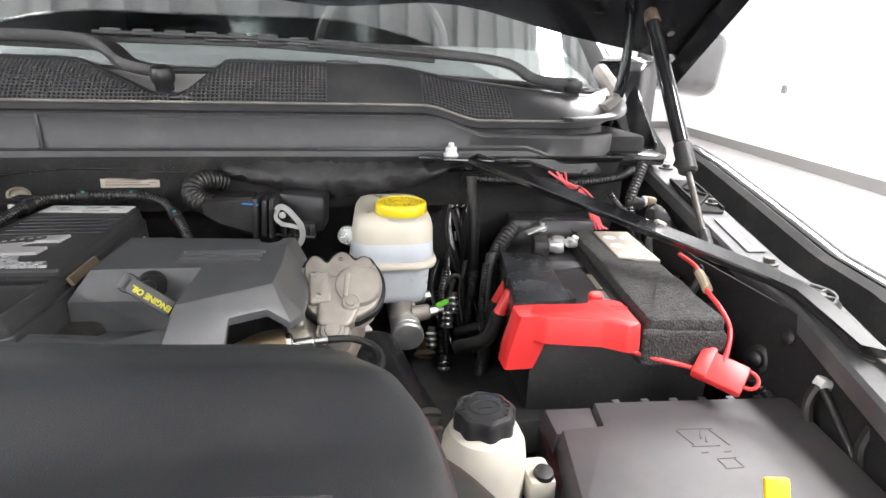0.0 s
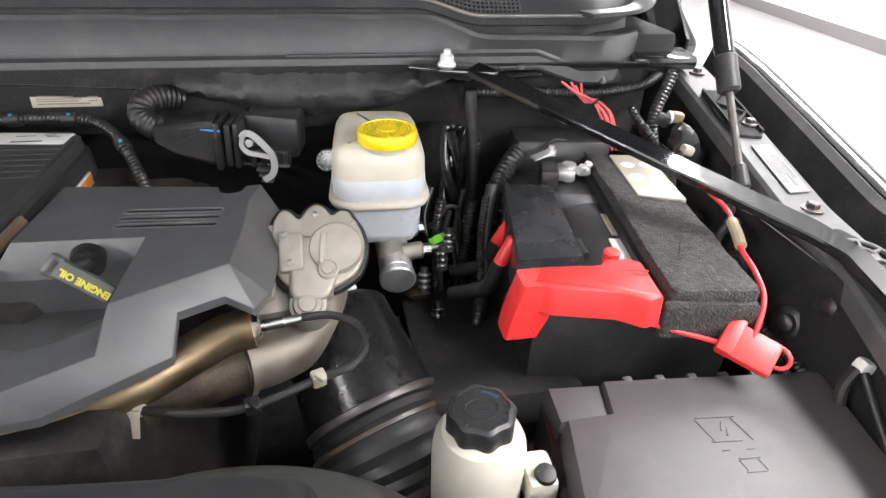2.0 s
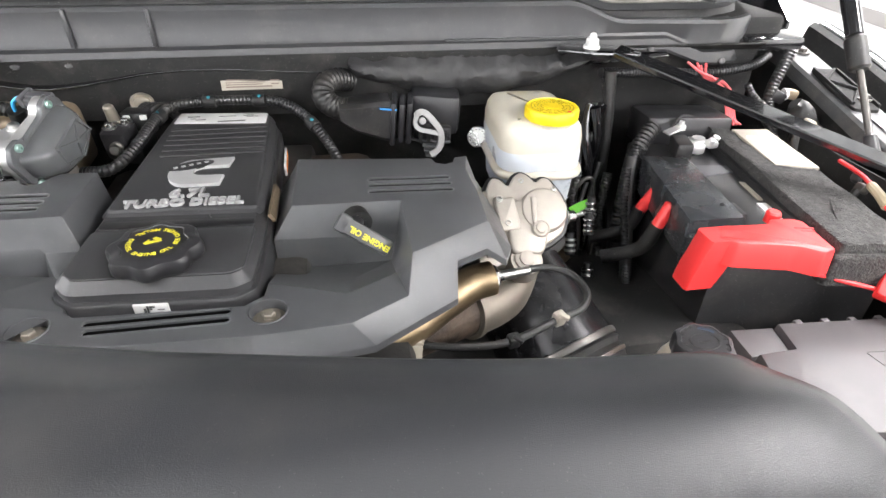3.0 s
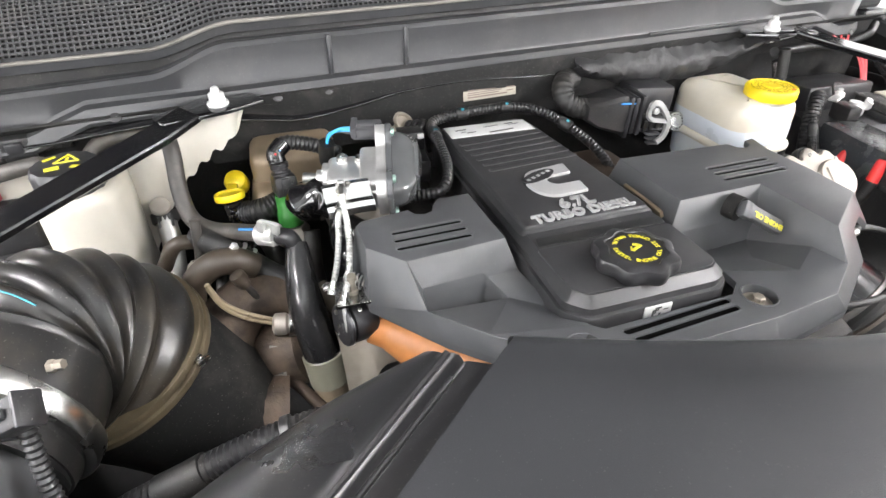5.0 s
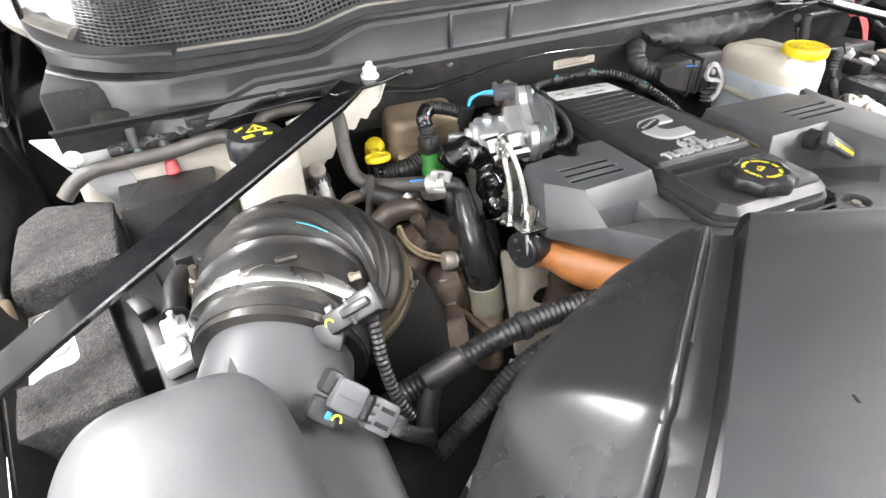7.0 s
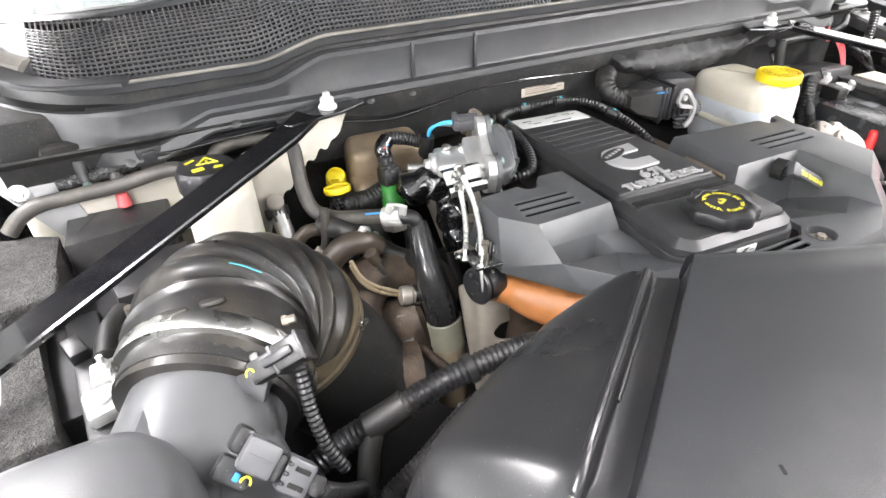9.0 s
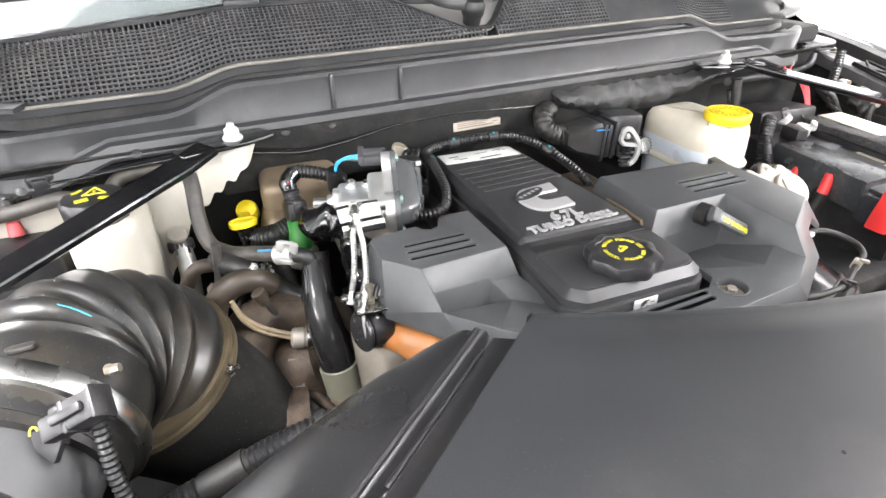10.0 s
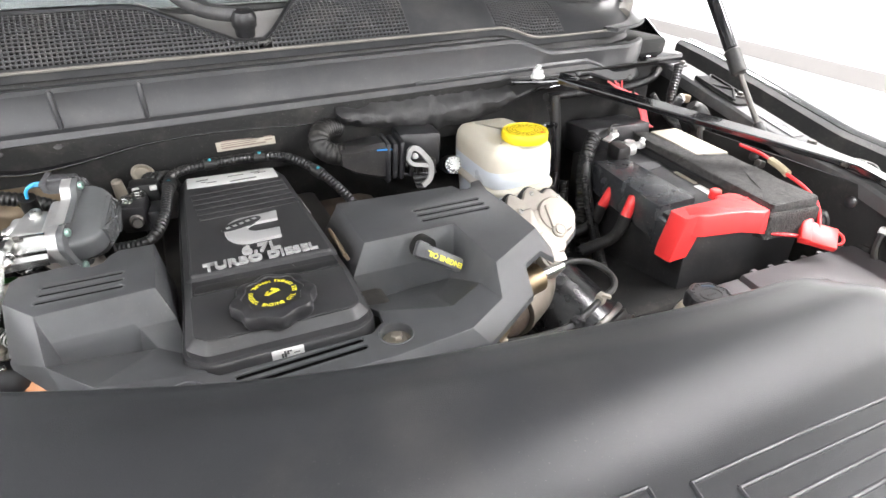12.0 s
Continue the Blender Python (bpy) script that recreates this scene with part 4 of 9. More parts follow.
for u, s0, s1, r in ((0.0205, 0.030, 0.135, 0.0018), (0.0266, 0.024, 0.200, 0.0022)):
    pts = [A0 + CREASE * (s0 + (s1 - s0) * k / 6) + OUTW * u + Vector((0, 0, SINK * (s0 + (s1 - s0) * k / 6) + (-0.0052 if u > 0.023 else -0.0150) + fold_drop(s0 + (s1 - s0) * k / 6))) for k in range(7)]
    tube(bm, pts, r, 8, 3)
part("clip_edge", bm, DUCTP, duct)

bm = B()
tube(bm, [(0.05, 0.30, 1.085), (0.14, 0.312, 1.11), (0.21, 0.305, 1.122), (0.265, 0.282, 1.123), (0.302, 0.240, 1.12), (0.325, 0.18, 1.112), (0.34, 0.08, 1.09)], 0.028, 18)
rh = solo("radiator_hose", bm, OLIVE, "thick smooth dark hose curving behind the radiator cover", "hose")
part("clamp", lathe(B(), (0.070, 0.3025, 1.0908), (0.09, 0.012, 0.025), [(0.0280, -0.006), (0.0296, -0.005), (0.0296, 0.005), (0.0280, 0.006)], 28), DARKSTEEL, rh, "dark steel hose clamp")
part("clamp", lathe(B(), (0.3300, 0.155, 1.1075), (0.013, -0.07, -0.012), [(0.0280, -0.006), (0.0296, -0.005), (0.0296, 0.005), (0.0280, 0.006)], 28), DARKSTEEL, rh, "dark steel hose clamp")
bm = B()
rbox(bm, (-0.05, 0.16, 0.86), (0.80, 0.10, 0.40), 0.02)
solo("radiator", bm, MATTE, "black radiator pack below its cover", "radiator")

# ---- engine block below the covers ----
engine = thing("engine_block", (0, 0.55, 0.65), "dark cast-iron diesel engine below its covers", "engine")
bm = B()
rbox(bm, (-0.07, 0.58, 0.90), (0.34, 0.42, 0.44), 0.02)
part("block", bm, IRON, engine)
bm = B()
rbox(bm, (-0.085, 0.60, 1.128), (0.20, 0.36, 0.03), 0.01)
part("valve_cover", bm, DARKSTEEL, engine)
bm = B()
rbox(bm, (0.04, 0.70, 1.10), (0.10, 0.12, 0.08), 0.02)
part("rocker_housing", bm, RUST, engine)

# ---- grey engine covers ----
engine_cover = thing("engine_cover", (0, 0.5, 1.12), "dark grey grained plastic engine cover with slots and deep pockets", "engine cover")


def shell(corners, faces, r=0.0022, hem=0.007):
    """A moulded shell from named corners: folds rounded by r, its free rim turned down by hem."""
    bm = B()
    vs = {k: bm.verts.new(p) for k, p in corners.items()}
    for f in faces:
        bm.faces.new([vs[k] for k in f.split()])
    bmesh.ops.recalc_face_normals(bm, faces=bm.faces)
    top = max(bm.faces, key=lambda f: f.calc_center_median().z)
    if top.normal.z < 0:
        bmesh.ops.reverse_faces(bm, faces=bm.faces)
    rim = [e for e in bm.edges if e.is_boundary]
    made = bmesh.ops.extrude_edge_only(bm, edges=rim)
    for v in made["geom"]:
        if isinstance(v, bmesh.types.BMVert):
            v.co.z -= hem
    folds = [e for e in bm.edges if not e.is_boundary and len(e.link_faces) == 2 and e.calc_face_angle(0) > 0.14]
    bmesh.ops.bevel(bm, geom=folds, offset=r, segments=3, profile=0.5, affect="EDGES", clamp_overlap=True)
    return bm


def pierce(bm, z, holes, depth):
    """Cuts holes of the given outlines, with walls of that depth, into the largest level face at height z."""
    face = max((f for f in bm.faces if abs(f.calc_center_median().z - z) < 0.002 and abs(f.normal.z) > 0.99), key=lambda f: f.calc_area())
    edge = list(face.verts)
    bm.faces.remove(face)
    flat, walls = list(edge), [(i, (i + 1) % len(edge)) for i in range(len(edge))]
    outline = [(v.co.x, v.co.y) for v in edge]
    for hole in holes:
        hv = [bm.verts.new((x, y, z)) for x, y in hole]
        base = len(flat)
        flat += hv
        walls += [(base + i, base + (i + 1) % len(hv)) for i in range(len(hv))]
        low = [bm.verts.new((x, y, z - depth)) for x, y in hole]
        skin(bm, [hv, low], cap=False)
    spots, _, tris, own, _, _ = delaunay_2d_cdt([v.co.xy for v in flat], walls, [], 0, 1e-7)
    flat = [flat[o[0]] if o else bm.verts.new((q.x, q.y, z)) for o, q in zip(own, spots)]
    for tri in tris:
        vs = [flat[k] for k in tri]
        c = sum((v.co for v in vs), Vector()) / 3
        if inside(c, outline) and not any(inside(c, h) for h in holes):
            bm.faces.new(vs)
    return bm


ZL, ZR, ZA = 1.1925, 1.188, 1.1645
corners = {
    # raised block beside the throttle
    "lbl": (-0.302, 0.594, ZL), "lbm": (-0.296, 0.600, ZL), "n0": (-0.250, 0.603, ZL), "n1": (-0.246, 0.594, ZL), "n2": (-0.238, 0.590, ZL), "n3": (-0.229, 0.593, ZL),
    "n4": (-0.224, 0.604, ZL), "n5": (-0.216, 0.612, ZL), "lbr": (-0.1845, 0.6105, ZL), "lb": (-0.1866, 0.5255, ZL), "la": (-0.2768, 0.5250, ZL), "lc": (-0.3030, 0.5578, ZL),
    "lbrd": (-0.1765, 0.6125, 1.135), "lbd": (-0.1765, 0.5165, 1.1615), "lbl_d": (-0.311, 0.602, 1.146), "lc_d": (-0.3095, 0.5370, 1.146),
    "e0": (-0.2700, 0.5115, 1.1720), "e1": (-0.2100, 0.5175, 1.1668), "e2": (-0.2068, 0.5165, 1.1622),
    "g0": (-0.2640, 0.5060, 1.131), "g1": (-0.2112, 0.5135, 1.131), "gr": (-0.1690, 0.4640, 1.1560), "gc": (-0.1960, 0.4960, 1.1510),
    "p": (-0.2730, 0.4880, 1.1675), "q": (-0.2380, 0.4465, 1.1660), "w2": (-0.1600, 0.4280, ZA),
    "p_d": (-0.2630, 0.4690, 1.1465), "q_d": (-0.2300, 0.4330, 1.1465),
    # front apron
    "f1": (-0.1900, 0.4000, ZA), "f2": (-0.1500, 0.3860, ZA), "f3": (-0.0210, 0.3800, ZA), "r1": (0.0496, 0.3830, ZA), "r2": (0.0951, 0.4087, ZA),
    "f1_d": (-0.1880, 0.3880, 1.1450), "f2_d": (-0.1500, 0.3740, 1.1440), "f3_d": (-0.0210, 0.3690, 1.1435), "r1_d": (0.0662, 0.3790, 1.1435),
    "m2": (-0.0140, 0.4420, ZA), "v1": (-0.1520, 0.4205, ZA), "v2": (-0.0300, 0.4155, ZA), "v3": (-0.0160, 0.4260, ZA),
    # raised block beside the brake reservoir, with its well
    "b1": (0.0034, 0.5246, ZR), "b2": (0.1026, 0.5214, ZR), "t1": (0.1017, 0.4335, ZR), "t2": (0.1735, 0.4735, ZR), "s1": (0.1770, 0.5300, ZR), "s2": (0.1760, 0.5800, ZR), "s3": (0.1830, 0.6100, ZR),
    "k0": (0.1700, 0.6080, ZR), "k1": (0.1660, 0.5970, ZR), "k2": (0.1570, 0.5930, ZR), "k3": (0.1480, 0.5970, ZR), "k4": (0.1440, 0.6090, ZR), "rbl": (0.0060, 0.6250, ZR),
    "rbl_d": (-0.0180, 0.6220, 1.150), "b1_d": (-0.0150, 0.5100, 1.1620), "e5": (0.0970, 0.5110, 1.1580),
    "h0": (-0.0140, 0.5070, 1.131), "h1": (0.0900, 0.5070, 1.131), "h2": (0.0560, 0.4700, 1.142),
    "f_2": (0.0893, 0.4405, ZA), "f_b": (0.0481, 0.4188, ZA),
    "a0": (0.1375, 0.4190, 1.1490), "a1": (0.1405, 0.4405, 1.1710), "a2": (0.1700, 0.4570, 1.1700), "a3": (0.1890, 0.4570, 1.1560),
    "t2_d": (0.1985, 0.4760, 1.1560), "s1_d": (0.2010, 0.5300, 1.1560), "s2_d": (0.1990, 0.5800, 1.1560), "s3_d": (0.1960, 0.6160, 1.1560),
}
faces = [
    "lbl lbm n0 n1 n2 n3 n4 n5 lbr lb la lc", "lbl lc lc_d lbl_d", "lc la p lc_d", "p p_d lc_d", "p q q_d p_d", "lbr lb lbd lbrd", "la lb lbd e2 e1 e0", "la e0 g0 p",
    "e0 e1 g1 g0", "e1 e2 g1", "e2 gc g1", "e2 lbd gr gc", "g0 g1 gc q p", "gc gr w2 q", "q w2 f1", "q f1 f1_d q_d", "f1 f2 f2_d f1_d",
    "f2 f3 f3_d f2_d", "f3 r1 r1_d f3_d", "f1 w2 v1 v2 v3 m2 f_b f_2 r2 r1 f3 f2", "r1 r2 a0 r1_d",
    "b1 b2 t1 t2 s1 s2 s3 k0 k1 k2 k3 k4 rbl", "rbl b1 b1_d rbl_d", "b1 b2 e5 b1_d", "b1_d e5 h1 h0", "b2 t1 r2 f_2 h1 e5", "h0 h1 h2 m2", "h2 f_b m2", "f_2 h1 h2 f_b",
    "t1 r2 a0", "t1 t2 a3 a2 a1 a0", "t2 s1 s1_d t2_d", "t2 t2_d a3", "s1 s2 s2_d s1_d", "s2 s3 s3_d s2_d",
]
lslots = [capsule((-0.2765 + 0.0015 * k, 0.5447 + 0.0122 * k), (-0.2138, 0.5415 + 0.0122 * k), 0.0029) for k in range(3)]
rslots = [capsule((0.0762 + 0.0006 * k, 0.5415 + 0.0128 * k), (0.1522 + 0.0004 * k, 0.5367 + 0.0128 * k), 0.0029) for k in range(3)]
fslots = [capsule((-0.136 - 0.003 * k, 0.4010 + 0.0098 * k), (-0.0415, 0.4008 + 0.0098 * k), 0.0029) for k in range(2)]
bm = shell(corners, faces)
pierce(bm, ZL, lslots, 0.0014)
pierce(bm, ZR, rslots, 0.0014)
pierce(bm, ZA, fslots + [ring((-0.0115, 0.4060), 0.0135, 32), ring((-0.178, 0.410), 0.0135, 32)], 0.0014)
part("moulding", bm, COVER, engine_cover, angle=32)
# Liners coloured near black give the slots their shade.
for slots, z in ((lslots, ZL), (rslots, ZR), (fslots, ZA)):
    for s in slots:
        bm = B()
        rings = [[bm.verts.new((x, y, z - h)) for x, y in offset(s, d)] for d, h in ((0.0003, 0.0013), (0.0003, 0.009))]
        skin(bm, rings, cap=False)
        bm.faces.new(rings[1])
        part("slot_well", bm, VOID, engine_cover)
        rim = offset(s, 0.0006)
        part("slot_lip", tube(B(), [(x, y, z + 0.0001) for x, y in rim + rim[:1]], 0.0006, 6, 1), COVER, engine_cover)
for bx, by in ((-0.0115, 0.4060), (-0.178, 0.410)):
    bm = B()
    rings = [[bm.verts.new((x, y, ZA - h)) for x, y in ring((bx, by), r, 32)] for r, h in ((0.0152, 0.0002), (0.0146, -0.0010), (0.0138, -0.0008), (0.0133, 0.0006), (0.0130, 0.009))]
    skin(bm, rings, cap=False)
    bm.faces.new(rings[-1])
    well = part("bolt_well", bm, COVER, engine_cover)
    part("washer", lathe(B(), (bx, by, ZA - 0.0085), (0, 0, 1), [(0.0126, 0), (0.0126, 0.0012), (0.0075, 0.002)], 28), BEIGE, well, "tan plated washer")
    hexbolt(well, (bx, by, ZA - 0.0068), (0, 0, 1), 0.0052, BEIGE)
bm = B()
ribbon(bm, [(-0.0150, 0.5830, 1.1775), (-0.0153, 0.555, 1.1775), (-0.0158, 0.5250, 1.1765)], 0.009, 0.0035, (1, 0, 0.5))
part("tan_tab", bm, BROWN, engine_cover, "tan heat-resistant tab")

# ---- centre filter cover ----
filter_cover = thing("filter_cover", (-0.09, 0.6, 1.12), "satin black ribbed cover with silver raised lettering", "engine cover")
CT = rounded([(-0.155, 0.762), (-0.150, 0.790), (-0.036, 0.784), (-0.026, 0.756), (-0.0205, 0.515), (-0.0240, 0.4350), (-0.0380, 0.4262), (-0.1580, 0.4340), (-0.1725, 0.4500), (-0.1675, 0.515)], 0.006, 3)
UPPER = rounded([(-0.149, 0.762), (-0.145, 0.785), (-0.040, 0.779), (-0.032, 0.754), (-0.0275, 0.5315), (-0.1590, 0.5405)], 0.005, 3)
PLATEAU = rounded([(-0.1620, 0.5120), (-0.0270, 0.5030), (-0.0300, 0.4420), (-0.0400, 0.4360), (-0.1545, 0.4430), (-0.1645, 0.4530)], 0.004, 3)
part("body", slab(B(), CT, 1.1815, 1.145, 0.0078, 0.001, steps=1), FILTERP, filter_cover, angle=20)
part("skirt", slab(B(), offset(CT, 0.004), 1.1675, 1.11, 0.0028, 0.002), FILTERP, filter_cover)
part("ribbed_top", slab(B(), UPPER, 1.1868, 1.180, 0.003, 0.005, steps=3), FILTERP, filter_cover)
part("lower_step", slab(B(), PLATEAU, 1.1826, 1.180, 0.0008), FILTERP, filter_cover)
part("badge_panel", slab(B(), rounded([(-0.1560, 0.5275), (-0.0285, 0.5180), (-0.0285, 0.5065), (-0.1585, 0.5150)], 0.003), 1.1829, 1.180, 0.0006), BLACKP, filter_cover)
for k in range(6):
    y = 0.728 - 0.0145 * k
    bm = B()
    rbox(bm, (-0.089 + 0.0008 * k, y, 1.1864), (0.108, 0.0062, 0.0024), 0.0012)
    part("rib", bm, FILTERP, filter_cover)
plate = part("data_plate", slab(B(), [(-0.144, 0.749), (-0.142, 0.783), (-0.037, 0.771), (-0.037, 0.738)], 1.1872, 1.185, 0.0003), LABEL, filter_cover, "white printed data plate")
bars("print_bar", [(-0.125, 0.768, 0.014, 0.0022), (-0.115, 0.757, 0.012, 0.0018), (-0.085, 0.766, 0.02, 0.0014), (-0.055, 0.762, 0.014, 0.0014), (-0.124, 0.761, 0.006, 0.0014), (-0.078, 0.749, 0.032, 0.003), (-0.06, 0.7665, 0.012, 0.0018)], 1.1873, INK, plate)
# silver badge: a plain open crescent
cx, cy, bz = -0.089, 0.606, 1.1868
bm = B()
pts = [(cx - 0.008 + 0.022 * math.cos(radians(100 + 170 * k / 14)), cy + 0.029 * math.sin(radians(100 + 170 * k / 14))) for k in range(15)]
pts += [(cx + 0.022, cy - 0.029), (cx + 0.024, cy - 0.010)]
pts += [(cx + 0.004 + 0.011 * math.cos(radians(270 - 180 * k / 10)), cy + 0.001 + 0.010 * math.sin(radians(270 - 180 * k / 10))) for k in range(11)]
pts += [(cx + 0.026, cy + 0.011), (cx + 0.029, cy + 0.031)]
slab(bm, pts, bz + 0.003, bz - 0.002, 0.0004, 0, steps=1)
badge = part("badge", bm, SILVER, filter_cover, "silver open crescent badge")
bm = B()
slab(bm, [(cx - 0.011 + 0.021 * math.cos(t) - 0.004 * math.sin(t), cy + 0.014 + 0.008 * math.sin(t) + 0.008 * math.cos(t)) for t in [2 * math.pi * k / 28 for k in range(28)]], bz + 0.0036, bz + 0.002, 0.0002, steps=1)
oval = part("badge_oval", bm, CAPBLACK, badge)
bm = B()
for k in range(5):
    rbox(bm, (cx - 0.025 + 0.007 * k, cy + 0.009 + 0.0027 * k, bz + 0.0037), (0.0042, 0.004, 0.0004), 0, turn(0, 0, 21))
part("print_bar", bm, SILVER, oval)
lettering("displacement_lettering", "6.7L", 0.0215, pose(-0.091, 0.5620, 1.1880, 0, 0, -2.5), SILVER, filter_cover, 0.0015, 0.0004)
lettering("fuel_lettering", "TURBO DIESEL", 0.0163, pose(-0.093, 0.5445, 1.1880, 0, 0, -2.5), SILVER, filter_cover, 0.0015, 0.0004)
SM = Matrix.Translation((-0.0985, 0.4250, 1.1615)) @ turn(90, 0, -3.7).to_4x4()
bm = slab(B(), rounded([(-0.0128, -0.0058), (0.0128, -0.0058), (0.0128, 0.0058), (-0.0128, 0.0058)], 0.001, 2), 0.0006, -0.0004, 0.0001)
bm.transform(SM)
st = part("sticker", bm, LABEL, filter_cover, "small white sticker")
bm = B()
for k in range(4):
    for j in range(4):
        if (k * 3 + j * 2) % 5 not in (1, 3):
            rbox(bm, (-0.0046 + 0.0022 * k, -0.0034 + 0.0022 * j, 0.0007), (0.0018, 0.0018, 0.0004), 0)
rbox(bm, (0.0070, 0.0005, 0.0007), (0.0050, 0.0008, 0.0004), 0)
bm.transform(SM)
part("print_bar", bm, INK, st)

# oil filler cap
oil_cap = thing("oil_filler_cap", (-0.0975, 0.4635, 1.182), "black scalloped oil filler cap with yellow print, on the engine cover", "oil cap")
part("cap", lathe(B(), (-0.0975, 0.4635, 1.1820), (0, 0, 1), [(0.024, 0), (0.0325, 0.0015), (0.0340, 0.004), (0.0340, 0.0110), (0.0325, 0.0140), (0.0275, 0.0163), (0.0245, 0.0166), (0.0238, 0.0158)], 96, 8, 0.062), CAPBLACK, oil_cap)


def arc_words(words, c, r, a0, a1, size, z, parent, inward=False):
    n = len(words)
    for i, ch in enumerate(words):
        if ch == " ":
            continue
        a = radians(a0 + (a1 - a0) * i / max(1, n - 1))
        rz = math.degrees(a) + (90 if inward else -90)
        lettering("print", ch, size, pose(c[0] + r * math.cos(a), c[1] + r * math.sin(a), z, 0, 0, rz), YELLOWINK, parent, 0.0002, 0.0001)


arc_words("DIESEL ENGINE OIL", (-0.0975, 0.4635), 0.0180, 165, 325, 0.0054, 1.1982, oil_cap, True)
arc_words("SEE OWNERS MANUAL", (-0.0975, 0.4635), 0.0180, 345, 500, 0.0054, 1.1982, oil_cap, True)
bm = B()
rbox(bm, (-0.0975, 0.4635, 1.1982), (0.012, 0.003, 0.0004), 0, turn(0, 0, 20))
rbox(bm, (-0.0955, 0.4675, 1.1982), (0.006, 0.003, 0.0004), 0, turn(0, 0, -30))
rbox(bm, (-0.1025, 0.4640, 1.1982), (0.006, 0.0015, 0.0004), 0, turn(0, 0, 60))
part("oil_can_mark", bm, YELLOWINK, oil_cap)

# dipstick
dip = thing("engine_dipstick", (0.075, 0.495, 1.15), "black dipstick handle printed ENGINE OIL in yellow", "dipstick")
dm = Matrix.Translation((0.066, 0.4815, 1.1775)) @ turn(-38, 30, -17).to_4x4()
bm = B()
rbox(bm, (0, 0, 0), (0.050, 0.008, 0.0145), 0.0025)
rbox(bm, (-0.021, 0.001, 0), (0.012, 0.010, 0.017), 0.003)
bm.transform(dm)
part("handle", bm, COVER, dip, "dark grey plastic grip")
part("stem", tube(B(), [(0.062, 0.518, 1.176), (0.060, 0.503, 1.178), (0.056, 0.490, 1.181)], 0.0062, 12), CAPBLACK, dip)
bm = B()
lathe(bm, (0.062, 0.5045, 1.176), (0.26, -1, 0.0), [(0.0125, -0.012), (0.0125, 0.0008), (0.0105, 0.001)], 24)
part("tube_mouth", bm, MATTE, dip)
lettering("print", "ENGINE OIL", 0.0072, dm @ pose(0.005, -0.0042, -0.001, 90, 0, 0) @ pose(0, 0, 0, 0, 0, 180), YELLOWINK, dip, 0.0002, 0.0003)

# ---- driver's side of the bay ----
brake = thing("brake_fluid_reservoir", (0.303, 0.75, 1.07), "translucent white brake fluid reservoir with a yellow cap", "fluid reservoir")
TOPO = rounded([(0.246, 0.680), (0.354, 0.676), (0.356, 0.822), (0.254, 0.828)], 0.032, 6)


def tank_ring(d, z):
    return [(x, y, z) for x, y in offset(TOPO, d)]


bm = B()
skin(bm, [[bm.verts.new(p) for p in tank_ring(d, z)] for d, z in ((-0.004, 1.150), (0.0005, 1.152), (0.0003, 1.170), (-0.002, 1.180), (-0.007, 1.187), (-0.018, 1.191), (-0.030, 1.192))])
part("upper_tank", bm, FLUID, brake, "cloudy upper half with amber fluid behind it", 60)
bm = B()
skin(bm, [[bm.verts.new(p) for p in tank_ring(d, z)] for d, z in ((-0.004, 1.124), (0.001, 1.130), (0.001, 1.149), (0.0005, 1.153), (-0.004, 1.154))])
part("clear_band", bm, TANKLOW, brake, "paler empty band of the tank wall", 60)
bm = B()
skin(bm, [[bm.verts.new(p) for p in tank_ring(d, z)] for d, z in ((-0.002, 1.116), (0.005, 1.118), (0.0065, 1.122), (0.005, 1.126), (-0.002, 1.128))])
part("weld_flange", bm, TANK, brake, "", 60)
bm = B()
skin(bm, [[bm.verts.new(p) for p in tank_ring(d, z)] for d, z in ((-0.020, 1.062), (-0.012, 1.066), (-0.006, 1.078), (-0.003, 1.119))])
part("lower_tank", bm, TANKLOW, brake, "bluish lower half full of fluid", 60)
part("neck", cyl(B(), (0.312, 0.705, 1.184), (0.312, 0.705, 1.194), 0.028, n=28), TANK, brake)
cap = part("cap", lathe(B(), (0.312, 0.705, 1.190), (0, 0, 1), [(0.0325, 0), (0.0335, 0.002), (0.0335, 0.012), (0.032, 0.0145), (0.030, 0.0152), (0.0295, 0.0140), (0.010, 0.0140), (0.009, 0.0148)], 64, 32, 0.008), YELLOW, brake, "ribbed yellow screw cap")
for rr in (0.014, 0.018, 0.022, 0.026):
    bm = B()
    for k in range(22):
        a = 2 * math.pi * k / 22
        if (k * 7 + int(rr * 1000)) % 5 == 0:
            continue
        rbox(bm, (0.312 + rr * math.cos(a), 0.705 + rr * math.sin(a), 1.2043), (0.0016, rr * 0.2, 0.0006), 0, turn(0, 0, math.degrees(a)))
    part("moulded_print", bm, mat("olive_print", (0.45, 0.34, 0.01), 0.5, bump=0) if rr == 0.014 else bpy.data.materials["olive_print"], cap)
bm = B()
rbox(bm, (0.327, 0.681, 1.2045), (0.003, 0.009, 0.0006), 0, turn(0, 0, 20))
part("red_mark", bm, RED, cap)

